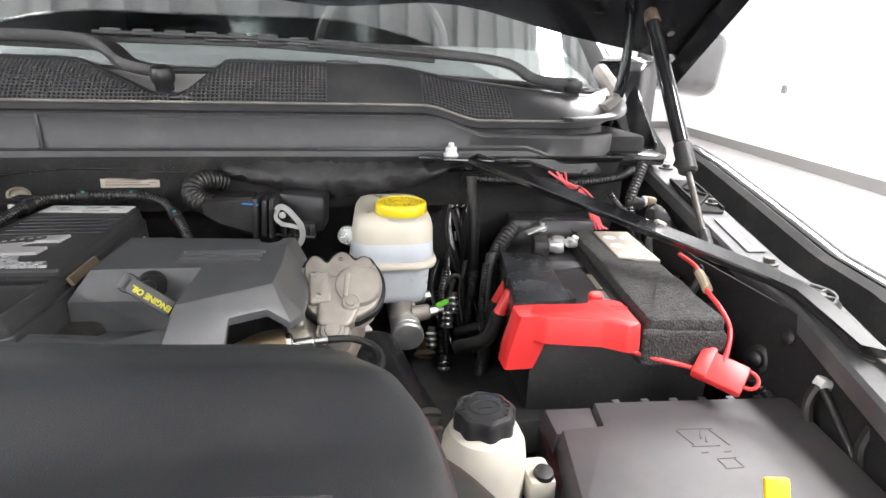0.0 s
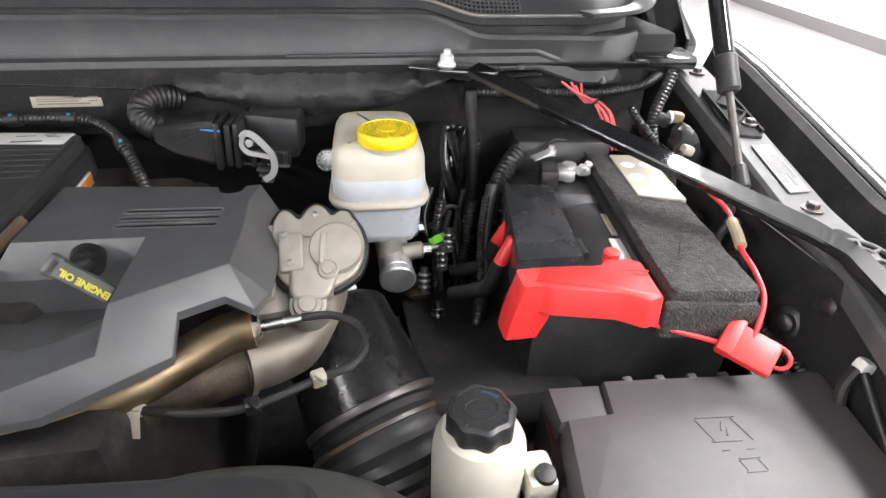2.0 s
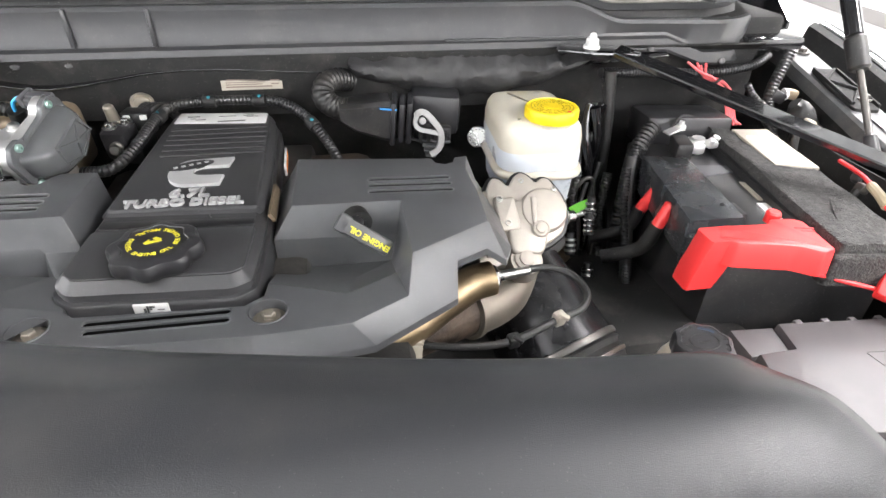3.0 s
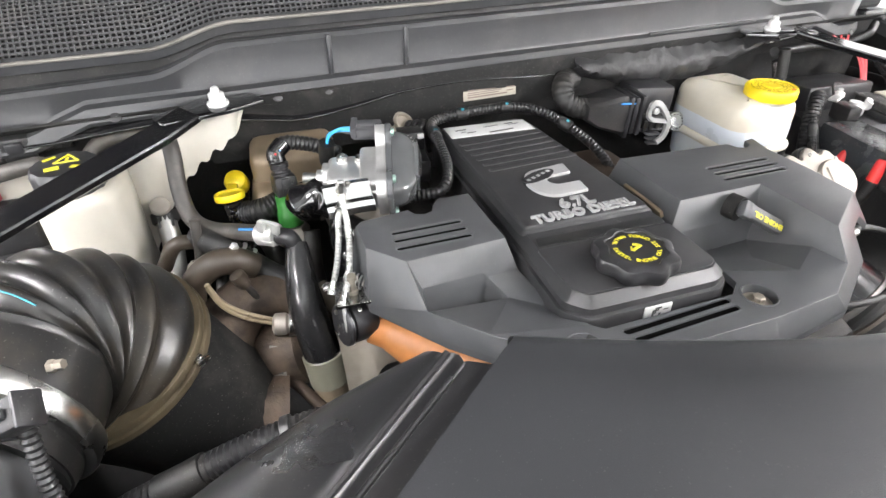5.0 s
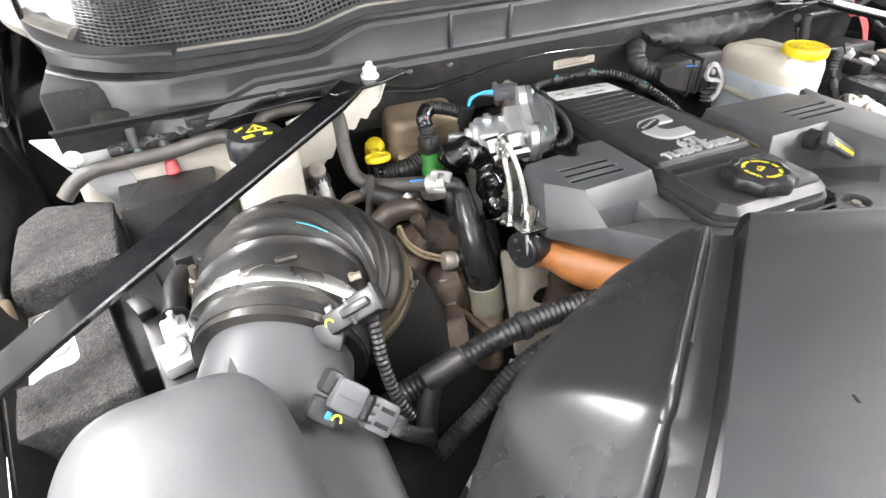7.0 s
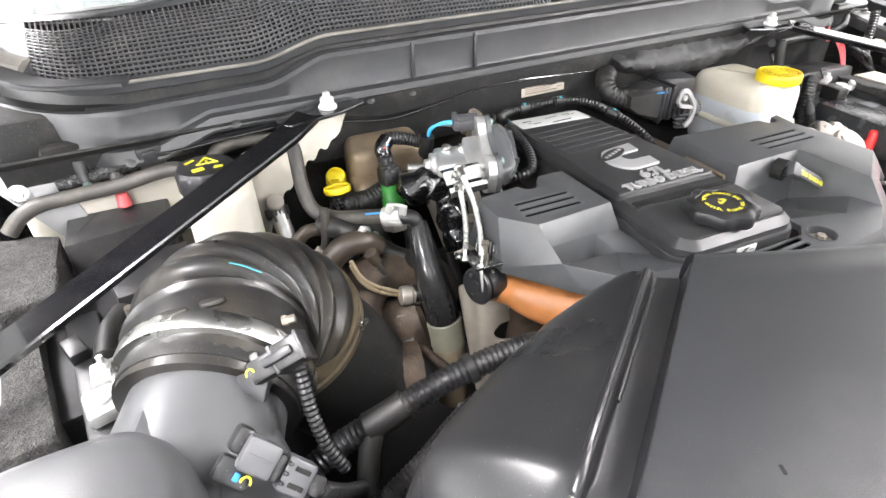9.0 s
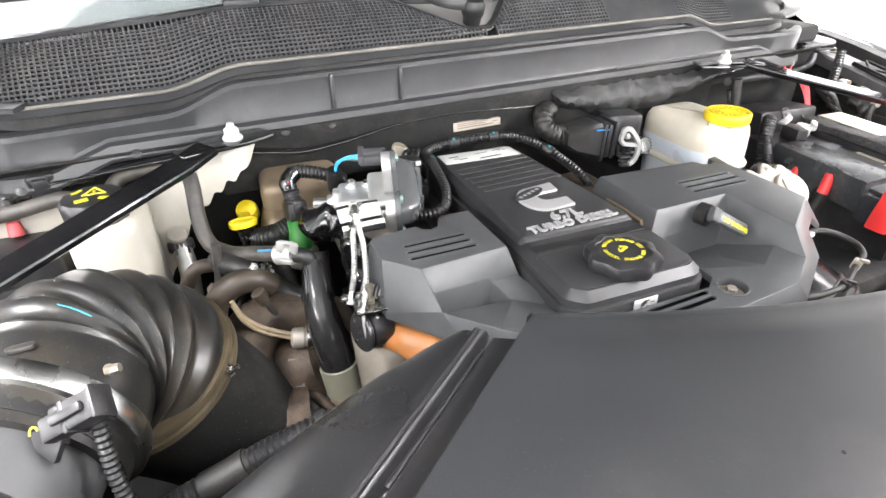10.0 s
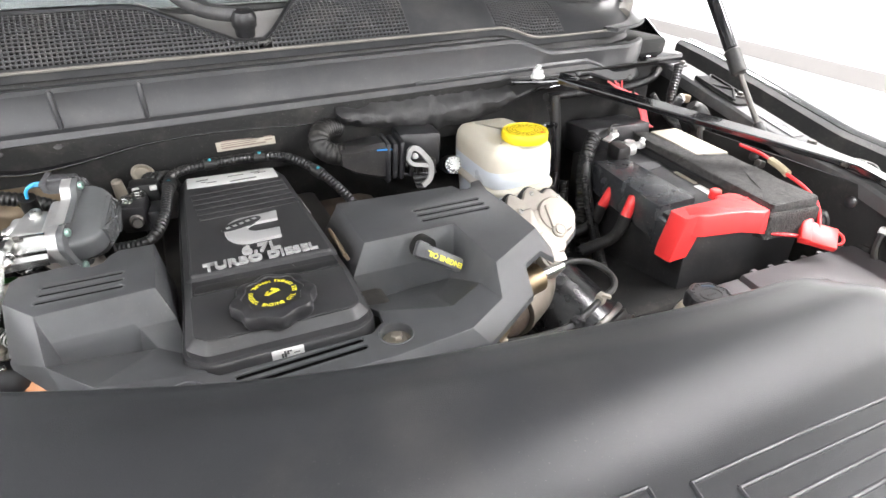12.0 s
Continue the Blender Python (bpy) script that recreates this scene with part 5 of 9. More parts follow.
cylinder = thing("brake_master_cylinder", (0.317, 0.68, 1.0), "bare aluminium brake master cylinder with pipe unions", "master cylinder")
part("barrel", cyl(B(), (0.314, 0.80, 1.045), (0.317, 0.670, 1.028), 0.021, n=24, bev=0.003), BRIGHT, cylinder)
part("end_plug", cyl(B(), (0.317, 0.672, 1.028), (0.317, 0.661, 1.026), 0.0225, n=28, bev=0.002), BRIGHT, cylinder)
part("boss", cyl(B(), (0.31, 0.70, 1.04), (0.312, 0.705, 1.075), 0.016, n=18), CAST, cylinder)
for uy in (0.695, 0.75):
    u = part("union", cyl(B(), (0.325, uy, 1.045), (0.352, uy, 1.048), 0.011, n=16, bev=0.002), CAST, cylinder)
    bm = B()
    lathe(bm, (0.352, uy, 1.048), (1, 0, 0.1), [(0.0075, 0), (0.0075, 0.010)], 6)
    lathe(bm, (0.362, uy, 1.049), (1, 0, 0.1), [(0.003, 0), (0.003, 0.016)], 10)
    part("pipe_nut", bm, STEEL, u)
bm = B()
ribbon(bm, [(0.365, 0.715, 1.043), (0.378, 0.72, 1.046), (0.396, 0.725, 1.050)], 0.014, 0.0012, (0, -0.6, 0.8))
solo("cable_tag", bm, LIME, "lime green tag on the brake pipe", "tag")
bm = B()
tube(bm, [(0.345, 0.70, 1.005), (0.345, 0.68, 0.97), (0.348, 0.66, 0.90)], 0.017, 16, rib=0.006, pitch=0.012)
solo("steering_bellows", bm, mat("tan_rubber", (0.13, 0.095, 0.06), 0.6), "brown ribbed rubber bellows on the steering shaft", "bellows")

# valve casting with its scalloped gasket
valve = thing("exhaust_gas_valve", (0.23, 0.545, 1.10), "pale cast aluminium valve housing with scalloped edge", "valve housing")
VC, VN = Vector((0.232, 0.548, 1.160)), Vector((-0.02, -0.60, 0.80)).normalized()
vx, vy, vz = frame_of(VN)
VX = Vector((1, -0.04, 0.0))
VX = (VX - VN * VX.dot(VN)).normalized()
VY = VN.cross(VX)
VM = Matrix.Translation(VC) @ Matrix((VX, VY, VN)).transposed().to_4x4()


def on_valve(u, v, h=0.0):
    return VC + VX * u + VY * v + VN * h


def valve_plate(poly, top, low, ch):
    bm = slab(B(), poly, top, low, ch, 0.0005, steps=3)
    bm.transform(VM)
    return bm


LOBES = rounded([(-0.037, 0.020), (-0.030, 0.031), (-0.022, 0.029), (-0.014, 0.019), (-0.006, 0.032), (0.002, 0.036), (0.010, 0.031), (0.0155, 0.022), (0.023, 0.029), (0.031, 0.027), (0.035, 0.019), (0.041, 0.010), (0.0445, -0.004), (0.043, -0.018), (0.037, -0.033), (0.026, -0.041), (0.016, -0.046), (-0.024, -0.043), (-0.034, -0.030), (-0.038, -0.01)], 0.005, 4)
part("gasket", valve_plate(offset(LOBES, 0.0038), -0.005, -0.014, 0.001), RUBBER, valve, "black scalloped gasket")
part("housing", valve_plate(LOBES, 0.0, -0.008, 0.002), CAST, valve)
part("housing_back", valve_plate(offset(LOBES, -0.004), -0.013, -0.04, 0.001), CAST, valve)
part("face_disc", lathe(B(), on_valve(0.019, -0.010, -0.001), VN, [(0.0245, 0), (0.0240, 0.005), (0.0225, 0.0068), (0.020, 0.0072), (0.008, 0.0078)], 48), CAST, valve)
part("neck", valve_plate(rounded([(-0.012, 0.006), (0.030, -0.012), (0.020, -0.036), (0.012, -0.058), (-0.022, -0.056), (-0.022, -0.020)], 0.010, 4), 0.0045, -0.012, 0.004), CAST, valve)
part("mount_block", valve_plate(rounded([(-0.032, 0.004), (-0.010, 0.006), (-0.008, -0.030), (-0.030, -0.032)], 0.004, 3), 0.0062, -0.006, 0.003), CAST, valve)
part("side_flange", valve_plate(rounded([(-0.044, 0.016), (-0.036, 0.018), (-0.035, -0.052), (-0.044, -0.054)], 0.003, 2), -0.002, -0.03, 0.002), CAST, valve)
for u, v, h, r in ((-0.0265, 0.003, 0.004, 0.0052), (-0.0205, -0.0236, 0.004, 0.0056), (0.0005, 0.0255, -0.002, 0.0045), (0.034, 0.015, -0.002, 0.004)):
    boss = part("screw_boss", lathe(B(), on_valve(u, v, h - 0.006), VN, [(r * 1.25, 0), (r, 0.006), (r * 0.8, 0.0075)], 18), CAST, valve)
    part("screw", lathe(B(), on_valve(u, v, h), VN, [(r * 0.62, 0), (r * 0.62, 0.003), (r * 0.4, 0.0033), (r * 0.38, 0.002)], 12), ALU, boss)
part("plug_seat", lathe(B(), on_valve(0.012, -0.031, -0.004), VN, [(0.0095, 0), (0.0092, 0.0105), (0.0080, 0.0115), (0.0072, 0.0105), (0.0055, 0.0105), (0.0050, 0.0122), (0.0030, 0.0124)], 28), CAST, valve)
part("lower_boss", lathe(B(), on_valve(-0.006, -0.0605, -0.024), VN, [(0.0185, 0), (0.0175, 0.020), (0.0158, 0.0235), (0.0125, 0.0240), (0.0118, 0.0262), (0.0080, 0.0266), (0.0074, 0.0285), (0.004, 0.029)], 30), CAST, valve)
part("casting_rib", valve_plate(rounded([(0.006, 0.004), (0.012, 0.004), (0.008, -0.026), (0.004, -0.026)], 0.002, 2), 0.0085, 0.003, 0.001), CAST, valve)
bm = B()
tube(bm, [(0.230, 0.565, 1.12), (0.229, 0.545, 1.090), (0.212, 0.522, 1.070), (0.186, 0.504, 1.068), (0.160, 0.490, 1.072)], 0.030, 24, radii=[0.03, 0.026, 0.028, 0.028, 0.027])
part("elbow", bm, WCAST, valve, "browned cast aluminium elbow, coloured darker for its shade")
part("elbow_ring", lathe(B(), (0.164, 0.492, 1.0715), (-0.026, -0.014, 0.004), [(0.027, -0.004), (0.0305, -0.003), (0.0305, 0.003), (0.027, 0.004)], 36), WCAST, valve)
part("lower_tube", tube(B(), [(0.162, 0.491, 1.0716), (0.125, 0.470, 1.078), (0.085, 0.450, 1.082), (0.03, 0.43, 1.085), (-0.04, 0.42, 1.085)], 0.0255, 22), RUST, valve, "heat-browned tube")
bm = B()
rbox(bm, (0.190, 0.54, 1.10), (0.035, 0.05, 0.06), 0.008, turn(30, 0, 10))
part("bracket", bm, CAST, valve)
lab = B()
rbox(lab, (0.1228, 0.4560, 1.0925), (0.028, 0.012, 0.0010), 0.0004, turn(38, 0, 26))
lab_ob = part("sticker", lab, LABEL, valve, "white sticker with blank bars")
bm = B()
rbox(bm, Vector((0.1228, 0.4560, 1.0925)) + turn(38, 0, 26) @ Vector((-0.006, 0.0, 0.0008)), (0.006, 0.006, 0.0004), 0, turn(38, 0, 26))
part("print_bar", bm, INK, lab_ob)

bm = B()
tube(bm, [(0.182, 0.474, 1.124), (0.16, 0.470, 1.122), (0.132, 0.454, 1.116), (0.095, 0.428, 1.112), (0.045, 0.408, 1.113), (-0.03, 0.398, 1.115), (-0.10, 0.402, 1.115)], 0.0125, 16, radii=[0.0165, 0.0170, 0.0165, 0.0160, 0.0155, 0.015, 0.015])
sensor_tube = thing("exhaust_tube", (0.1, 0.44, 1.11), "heat-tinted golden steel tube with a sensor", "pipe")
part("tube", bm, BRASS, sensor_tube)
bm = B()
lathe(bm, (0.180, 0.474, 1.124), (1, 0.1, 0.0), [(0.010, -0.004), (0.0115, 0), (0.0115, 0.006), (0.009, 0.008)], 6)
lathe(bm, (0.186, 0.475, 1.124), (1, 0.1, 0.05), [(0.005, 0), (0.005, 0.020), (0.0042, 0.021), (0.0042, 0.034)], 14)
part("sensor", bm, STEEL, sensor_tube)
bm = B()
tube(bm, [(0.218, 0.482, 1.124), (0.243, 0.486, 1.121), (0.2640, 0.4755, 1.117), (0.2698, 0.4520, 1.113), (0.2580, 0.4340, 1.110), (0.2330, 0.4255, 1.108), (0.1860, 0.4075, 1.105), (0.1510, 0.4065, 1.104), (0.1120, 0.4150, 1.103), (0.0830, 0.4290, 1.102), (0.05, 0.45, 1.09)], 0.0036, 10)
cable = part("sensor_cable", bm, RUBBER, sensor_tube)
bm = B()
rbox(bm, (0.233, 0.4255, 1.1085), (0.011, 0.010, 0.013), 0.002, turn(10, 0, 20))
rbox(bm, (0.235, 0.4200, 1.1150), (0.005, 0.010, 0.004), 0.001, turn(10, 0, 50))
part("clip", bm, CREAM, cable, "cream plastic cable clip")
bm = B()
rbox(bm, (0.1855, 0.4075, 1.1050), (0.011, 0.010, 0.012), 0.002, turn(10, 0, 10))
rbox(bm, (0.1880, 0.4030, 1.1100), (0.004, 0.010, 0.004), 0.001, turn(10, 0, 50))
part("clip", bm, BLACKP, cable)
bm = B()
rbox(bm, (0.1000, 0.4190, 1.1035), (0.018, 0.009, 0.009), 0.002, turn(0, 0, -14))
rbox(bm, (0.0985, 0.4100, 1.0960), (0.015, 0.0016, 0.020), 0.0005, turn(-25, 0, -10))
part("tag", bm, CREAM, cable, "cream paper tag")
intake = thing("intake_pipe", (0.28, 0.5, 0.95), "glossy black intake pipe with a steel band clamp", "pipe")
ia, ib = Vector((0.238, 0.580, 1.048)), Vector((0.292, 0.452, 0.962))
ic = ia.lerp(ib, 0.70)
part("pipe", cyl(B(), ia, ic, 0.058, 0.0665, 44, 0.006), PIPEB, intake)
part("clamp", lathe(B(), ic - (ib - ia).normalized() * 0.006, ib - ia, [(0.066, 0), (0.0685, 0.001), (0.0690, 0.003), (0.0690, 0.006), (0.0685, 0.008), (0.066, 0.009)], 44), DARKSTEEL, intake, "dark steel band clamp")
part("hose", tube(B(), [ic, ic + (ib - ia) * 0.3, ic + (ib - ia) * 0.8 + Vector((0, 0, -0.03))], 0.069, 32, rib=0.003, pitch=0.012), RUBBER, intake)
part("ring", lathe(B(), ic + (ib - ia) * 0.10, ib - ia, [(0.066, 0), (0.0715, 0.002), (0.0715, 0.006), (0.066, 0.008)], 44), BROWNHOSE, intake, "browned ring on the hose")
bm = B()
rbox(bm, (0.258, 0.578, 1.082), (0.012, 0.016, 0.014), 0.003, turn(20, 0, 30))
part("clip", bm, LABEL, intake)

steer = thing("power_steering_reservoir", (0.352, 0.372, 0.98), "white plastic fluid bottle with a black scalloped cap", "fluid reservoir")
part("bottle", lathe(B(), (0.352, 0.379, 0.977), (0, 0, 1), [(0.034, 0), (0.0365, 0.01), (0.037, 0.085), (0.0355, 0.097), (0.030, 0.108), (0.022, 0.112)], 36), TANK, steer)
part("cap", lathe(B(), (0.352, 0.381, 1.084), (0, 0.0, 1), [(0.0235, 0), (0.0258, 0.003), (0.0258, 0.017), (0.0242, 0.020), (0.0208, 0.0213), (0.0203, 0.0203)], 72, 8, 0.045), CAPBLACK, steer)
bm = B()
for k in range(18):
    a = 2 * math.pi * k / 18
    rbox(bm, (0.352 + 0.0195 * math.cos(a), 0.381 + 0.0195 * math.sin(a), 1.1046), (0.004, 0.0022, 0.0006), 0, turn(0, 0, math.degrees(a)))
tube(bm, [Vector((0.352 + 0.013 * math.cos(a), 0.381 + 0.010 * math.sin(a), 1.1046)) for a in [2 * math.pi * k / 16 for k in range(17)]], 0.0008, 6, 2)
rbox(bm, (0.352, 0.381, 1.1046), (0.012, 0.002, 0.0006), 0)
part("moulded_print", bm, RUBBER, steer)
bm = B()
for k in range(4):
    a = radians(40 + 11 * k)
    rbox(bm, (0.352 + 0.0165 * math.cos(a), 0.381 + 0.0165 * math.sin(a), 1.1049), (0.0025, 0.0045, 0.0004), 0, turn(0, 0, math.degrees(a)))
part("blue_mark", bm, mat("faded_blue_print", (0.03, 0.06, 0.10), 0.5), steer)
bm = B()
rbox(bm, (0.398, 0.365, 1.035), (0.025, 0.035, 0.03), 0.006)
foot = part("mount_lug", bm, TANK, steer)
bm = B()
lathe(bm, (0.400, 0.357, 1.05), (0, -0.2, 1), [(0.009, 0), (0.008, 0.004), (0.003, 0.005)], 16)
part("grommet", bm, RUBBER, foot)

# fuse box
fuse = thing("fuse_box", (0.55, 0.36, 0.95), "black fuse box with a matt dark plum lid", "fuse box")
LID = rounded([(0.430, 0.394), (0.470, 0.395), (0.477, 0.431), (0.681, 0.414), (0.656, 0.272), (0.412, 0.303)], [0.0, 0.0, 0.0, 0.008, 0.007, 0.006], 3)
lid = part("lid", slab(B(), LID, 1.065, 1.035, 0.002, 0.004), LIDM, fuse, "dark plum grained lid with a moulded symbol")
part("lid_step", slab(B(), [(0.426, 0.397), (0.469, 0.398), (0.475, 0.433), (0.428, 0.436)], 1.058, 1.03, 0.002, 0.003), LIDM, lid)
part("case", slab(B(), offset([(0.428, 0.434), (0.683, 0.416), (0.658, 0.268), (0.408, 0.300)], 0.004), 1.037, 0.93, 0.002, 0.0), BLACKP, fuse)
bm = B()
for x, y, a, b, rz in ((0.535, 0.380, 0.040, 0.0016, -5), (0.530, 0.352, 0.030, 0.0016, -5), (0.5165, 0.366, 0.0016, 0.029, 12), (0.553, 0.364, 0.0016, 0.029, 12), (0.523, 0.343, 0.007, 0.0016, 0), (0.547, 0.341, 0.007, 0.0016, 0), (0.540, 0.332, 0.020, 0.0016, -3), (0.538, 0.318, 0.020, 0.0016, -3), (0.530, 0.326, 0.0016, 0.012, 10), (0.548, 0.324, 0.0016, 0.012, 10), (0.535, 0.369, 0.0016, 0.012, -30), (0.537, 0.362, 0.0016, 0.010, -30)):
    rbox(bm, (0.552 + (x - 0.535) * 0.85, 0.357 + (y - 0.355) * 0.85, 1.0653), (a * (0.85 if a > 0.002 else 1), b * (0.85 if b > 0.002 else 1), 0.0008), 0.0003, turn(0, 0, rz), 1)
part("moulded_symbol", bm, LIDM, lid)
for cx, cy in ((0.49, 0.287), (0.585, 0.274)):
    bm = B()
    rbox(bm, (cx - 0.012, cy, 1.030), (0.004, 0.010, 0.022), 0.001)
    rbox(bm, (cx + 0.012, cy, 1.030), (0.004, 0.010, 0.022), 0.001)
    rbox(bm, (cx, cy - 0.006, 1.018), (0.030, 0.006, 0.016), 0.001)
    part("latch", bm, BLACKP, fuse)
for k in range(6):
    bm = B()
    rbox(bm, (0.50 + 0.03 * k, 0.4305 - 0.0023 * k, 1.062), (0.008, 0.006, 0.006), 0.001)
    part("lid_tooth", bm, LIDM, lid)
washer_cap = thing("washer_filler_cap", (0.53, 0.235, 1.06), "bright yellow washer fluid filler cap with a pull tab", "filler cap")
part("cap", lathe(B(), (0.528, 0.232, 1.074), (0, 0, 1), [(0.029, 0), (0.031, 0.003), (0.031, 0.012), (0.028, 0.016), (0.012, 0.019)], 40), YELLOW, washer_cap)
bm = B()
rbox(bm, (0.535, 0.262, 1.097), (0.018, 0.005, 0.024), 0.002, turn(-25, 0, -10))
part("tab", bm, YELLOW, washer_cap)
part("neck", cyl(B(), (0.528, 0.232, 0.95), (0.528, 0.232, 1.075), 0.022, n=20), BLACKP, washer_cap)

# battery on the driver's side, turned a little
BT = Matrix.Translation((0.4225, 0.484, 0)) @ turn(0, 0, -8).to_4x4()


def bat(poly):
    return [tuple((BT @ Vector((x, y, 0)))[:2]) for x, y in poly]


battery = thing("battery", (0.55, 0.62, 0.93), "black car battery in a charcoal felt jacket", "battery", "batteries")
part("case", slab(B(), bat([(0.004, 0.0), (0.196, 0.0), (0.196, 0.30), (0.004, 0.30)]), 1.118, 0.93, 0.004), BLACKP, battery)
part("terminal_cover", slab(B(), bat([(-0.006, 0.055), (0.060, 0.062), (0.060, 0.225), (0.0, 0.228)]), 1.128, 1.08, 0.003, 0.002), COVERS, battery, "satin black plastic terminal cover")
bm = B()
slab(bm, bat([(-0.005, 0.01), (0.058, 0.01), (0.060, 0.062), (-0.005, 0.055)]), 1.112, 1.07, 0.003, 0.002)
part("cover_step", bm, COVERS, battery)
for u, v in ((0.012, 0.205), (0.036, 0.200), (0.014, 0.150), (0.048, 0.150), (0.012, 0.085), (0.046, 0.090)):
    part("cover_dimple", lathe(B(), BT @ Vector((u, v, 1.1278)), (0, 0, 1), [(0.0030, 0), (0.0028, 0.0009), (0.0015, 0.0011)], 12), CAPBLACK, battery)
bm = B()
slab(bm, bat([(0.058, 0.070), (0.068, 0.072), (0.066, 0.100), (0.058, 0.100)]), 1.126, 1.112, 0.002)
part("latch", bm, CAPBLACK, battery)
part("case_label", slab(B(), bat([(0.064, 0.18), (0.112, 0.195), (0.112, 0.215), (0.062, 0.215)]), 1.1195, 1.117, 0.0003), GREYP, battery, "grey metal hold-down strip")
part("case_label", slab(B(), bat([(0.098, 0.02), (0.112, 0.02), (0.112, 0.11), (0.100, 0.11)]), 1.1195, 1.117, 0.0003), LABEL, battery)
part("colour_label", slab(B(), bat([(0.106, 0.118), (0.116, 0.118), (0.116, 0.165), (0.106, 0.165)]), 1.1198, 1.117, 0.0003), CREAM, battery)
bm = B()
slab(bm, bat([(0.112, 0.012), (0.124, 0.0), (0.124, 0.27), (0.112, 0.27)]), 1.128, 1.08, 0.002)
part("rib", bm, BLACKP, battery)


def felt_block(poly, zt, zb, seed, cuts=7):
    bm = B()
    slab(bm, rounded(poly, 0.006, 3), zt, zb, 0.004, 0.0, steps=2)
    bmesh.ops.triangulate(bm, faces=[f for f in bm.faces if len(f.verts) > 4])
    bmesh.ops.subdivide_edges(bm, edges=[e for e in bm.edges if e.calc_length() > 0.012], cuts=4, use_grid_fill=True)
    for v in bm.verts:
        v.co += noise.noise_vector(v.co * 260 + Vector((seed, 0, 0))) * 0.0013 + noise.noise_vector(v.co * 90) * 0.0016 + noise.noise_vector(v.co * 22) * 0.0022
    return bm


part("felt_jacket", felt_block(bat([(0.118, -0.014), (0.198, -0.014), (0.198, 0.155), (0.150, 0.165), (0.140, 0.31), (0.118, 0.31)]), 1.141, 1.096, 1), FELT, battery, "charcoal felt jacket")
part("felt_skirt", felt_block(bat([(0.112, -0.018), (0.200, -0.018), (0.200, 0.01), (0.112, 0.01)]), 1.130, 1.092, 3), FELT, battery)
wl = part("warning_label", slab(B(), bat([(0.146, 0.168), (0.198, 0.158), (0.198, 0.285), (0.146, 0.285)]), 1.1435, 1.112, 0.001), CREAM, battery, "worn cream warning label with round marks")
for k in range(3):
    for j in range(2):
        q = BT @ Vector((0.160 + 0.024 * j, 0.18 + 0.036 * k, 0))
        bm = B()
        slab(bm, ring(q, 0.009, 14), 1.1440, 1.143, 0.0002)
        part("mark", bm, LABEL, wl)
bm = B()
rbox(bm, BT @ Vector((0.085, 0.262, 1.128)), (0.024, 0.030, 0.016), 0.004, turn(0, 0, -20))
rbox(bm, BT @ Vector((0.105, 0.258, 1.132)), (0.020, 0.016, 0.010), 0.003, turn(0, 10, 20))
lathe(bm, BT @ Vector((0.088, 0.262, 1.118)), (0, 0, 1), [(0.010, 0), (0.009, 0.022)], 16)
part("negative_clamp", bm, BRIGHT, battery, "bright metal terminal clamp")
bm = B()
ribbon(bm, [BT @ Vector((0.040, 0.262, 1.146)), BT @ Vector((0.056, 0.268, 1.150)), BT @ Vector((0.066, 0.276, 1.150))], 0.014, 0.003)
lathe(bm, BT @ Vector((0.066, 0.277, 1.146)), (0, 0, 1), [(0.0075, 0), (0.0075, 0.006), (0.004, 0.0065), (0.004, 0.012)], 6)
part("cable_lug", bm, BRIGHT, battery, "pale metal cable lug")
for u, v in ((0.102, 0.252), (0.112, 0.262)):
    part("clamp_bolt", lathe(B(), BT @ Vector((u, v, 1.136)), (0.2, -0.3, 1), [(0.0055, 0), (0.0055, 0.006), (0.003, 0.007)], 6), BRIGHT, battery)
part("sensor_lead", tube(B(), [BT @ Vector((0.050, 0.272, 1.150)), BT @ Vector((0.075, 0.300, 1.158)), BT @ Vector((0.105, 0.300, 1.150)), BT @ Vector((0.125, 0.285, 1.135))], 0.0018, 8), RUBBER, battery)
bm = B()
rbox(bm, BT @ Vector((0.060, 0.250, 1.128)), (0.022, 0.040, 0.028), 0.003, turn(0, 0, -14))
part("sensor_block", bm, BLACKP, battery)
bm = B()
rbox(bm, (0.555, 0.800, 1.128), (0.125, 0.08, 0.05), 0.005, turn(-6, 0, -8))
solo("relay_box", bm, CAPBLACK, "dusty black relay cover behind the battery", "relay box")

posc = thing("battery_terminal_cover", (0.47, 0.49, 1.07), "bright red plastic cover over the positive terminal", "terminal cover")
RC = offset(rounded([(0.418, 0.486), (0.434, 0.512), (0.492, 0.508), (0.498, 0.517), (0.524, 0.515), (0.536, 0.506), (0.530, 0.448), (0.512, 0.443), (0.492, 0.458), (0.436, 0.472)], 0.004, 3), -0.003)
part("cover", slab(B(), RC, 1.139, 1.110, 0.003, 0.002), RED, posc)
bm = B()
rings = []
for c, z in (((0.430, 0.494), 1.138), ((0.424, 0.494), 1.115), ((0.420, 0.496), 1.095), ((0.418, 0.497), 1.076)):
    rings.append([bm.verts.new((c[0] + u * 0.019, c[1] + v * 0.014, z)) for u, v in ((-0.9, -1), (0.9, -1), (1, -0.8), (1, 0.8), (0.9, 1), (-0.9, 1), (-1, 0.8), (-1, -0.8))])
skin(bm, rings)
part("cable_hood", bm, RED, posc)
bm = B()
lathe(bm, (0.512, 0.524, 1.128), (0, 0, 1), [(0.008, 0), (0.008, 0.011), (0.006, 0.013)], 16)
part("hinge_eye", bm, RED, posc)
bm = B()
rbox(bm, (0.522, 0.490, 1.1395), (0.020, 0.002, 0.0008), 0.0003, turn(0, 0, -12), 1)
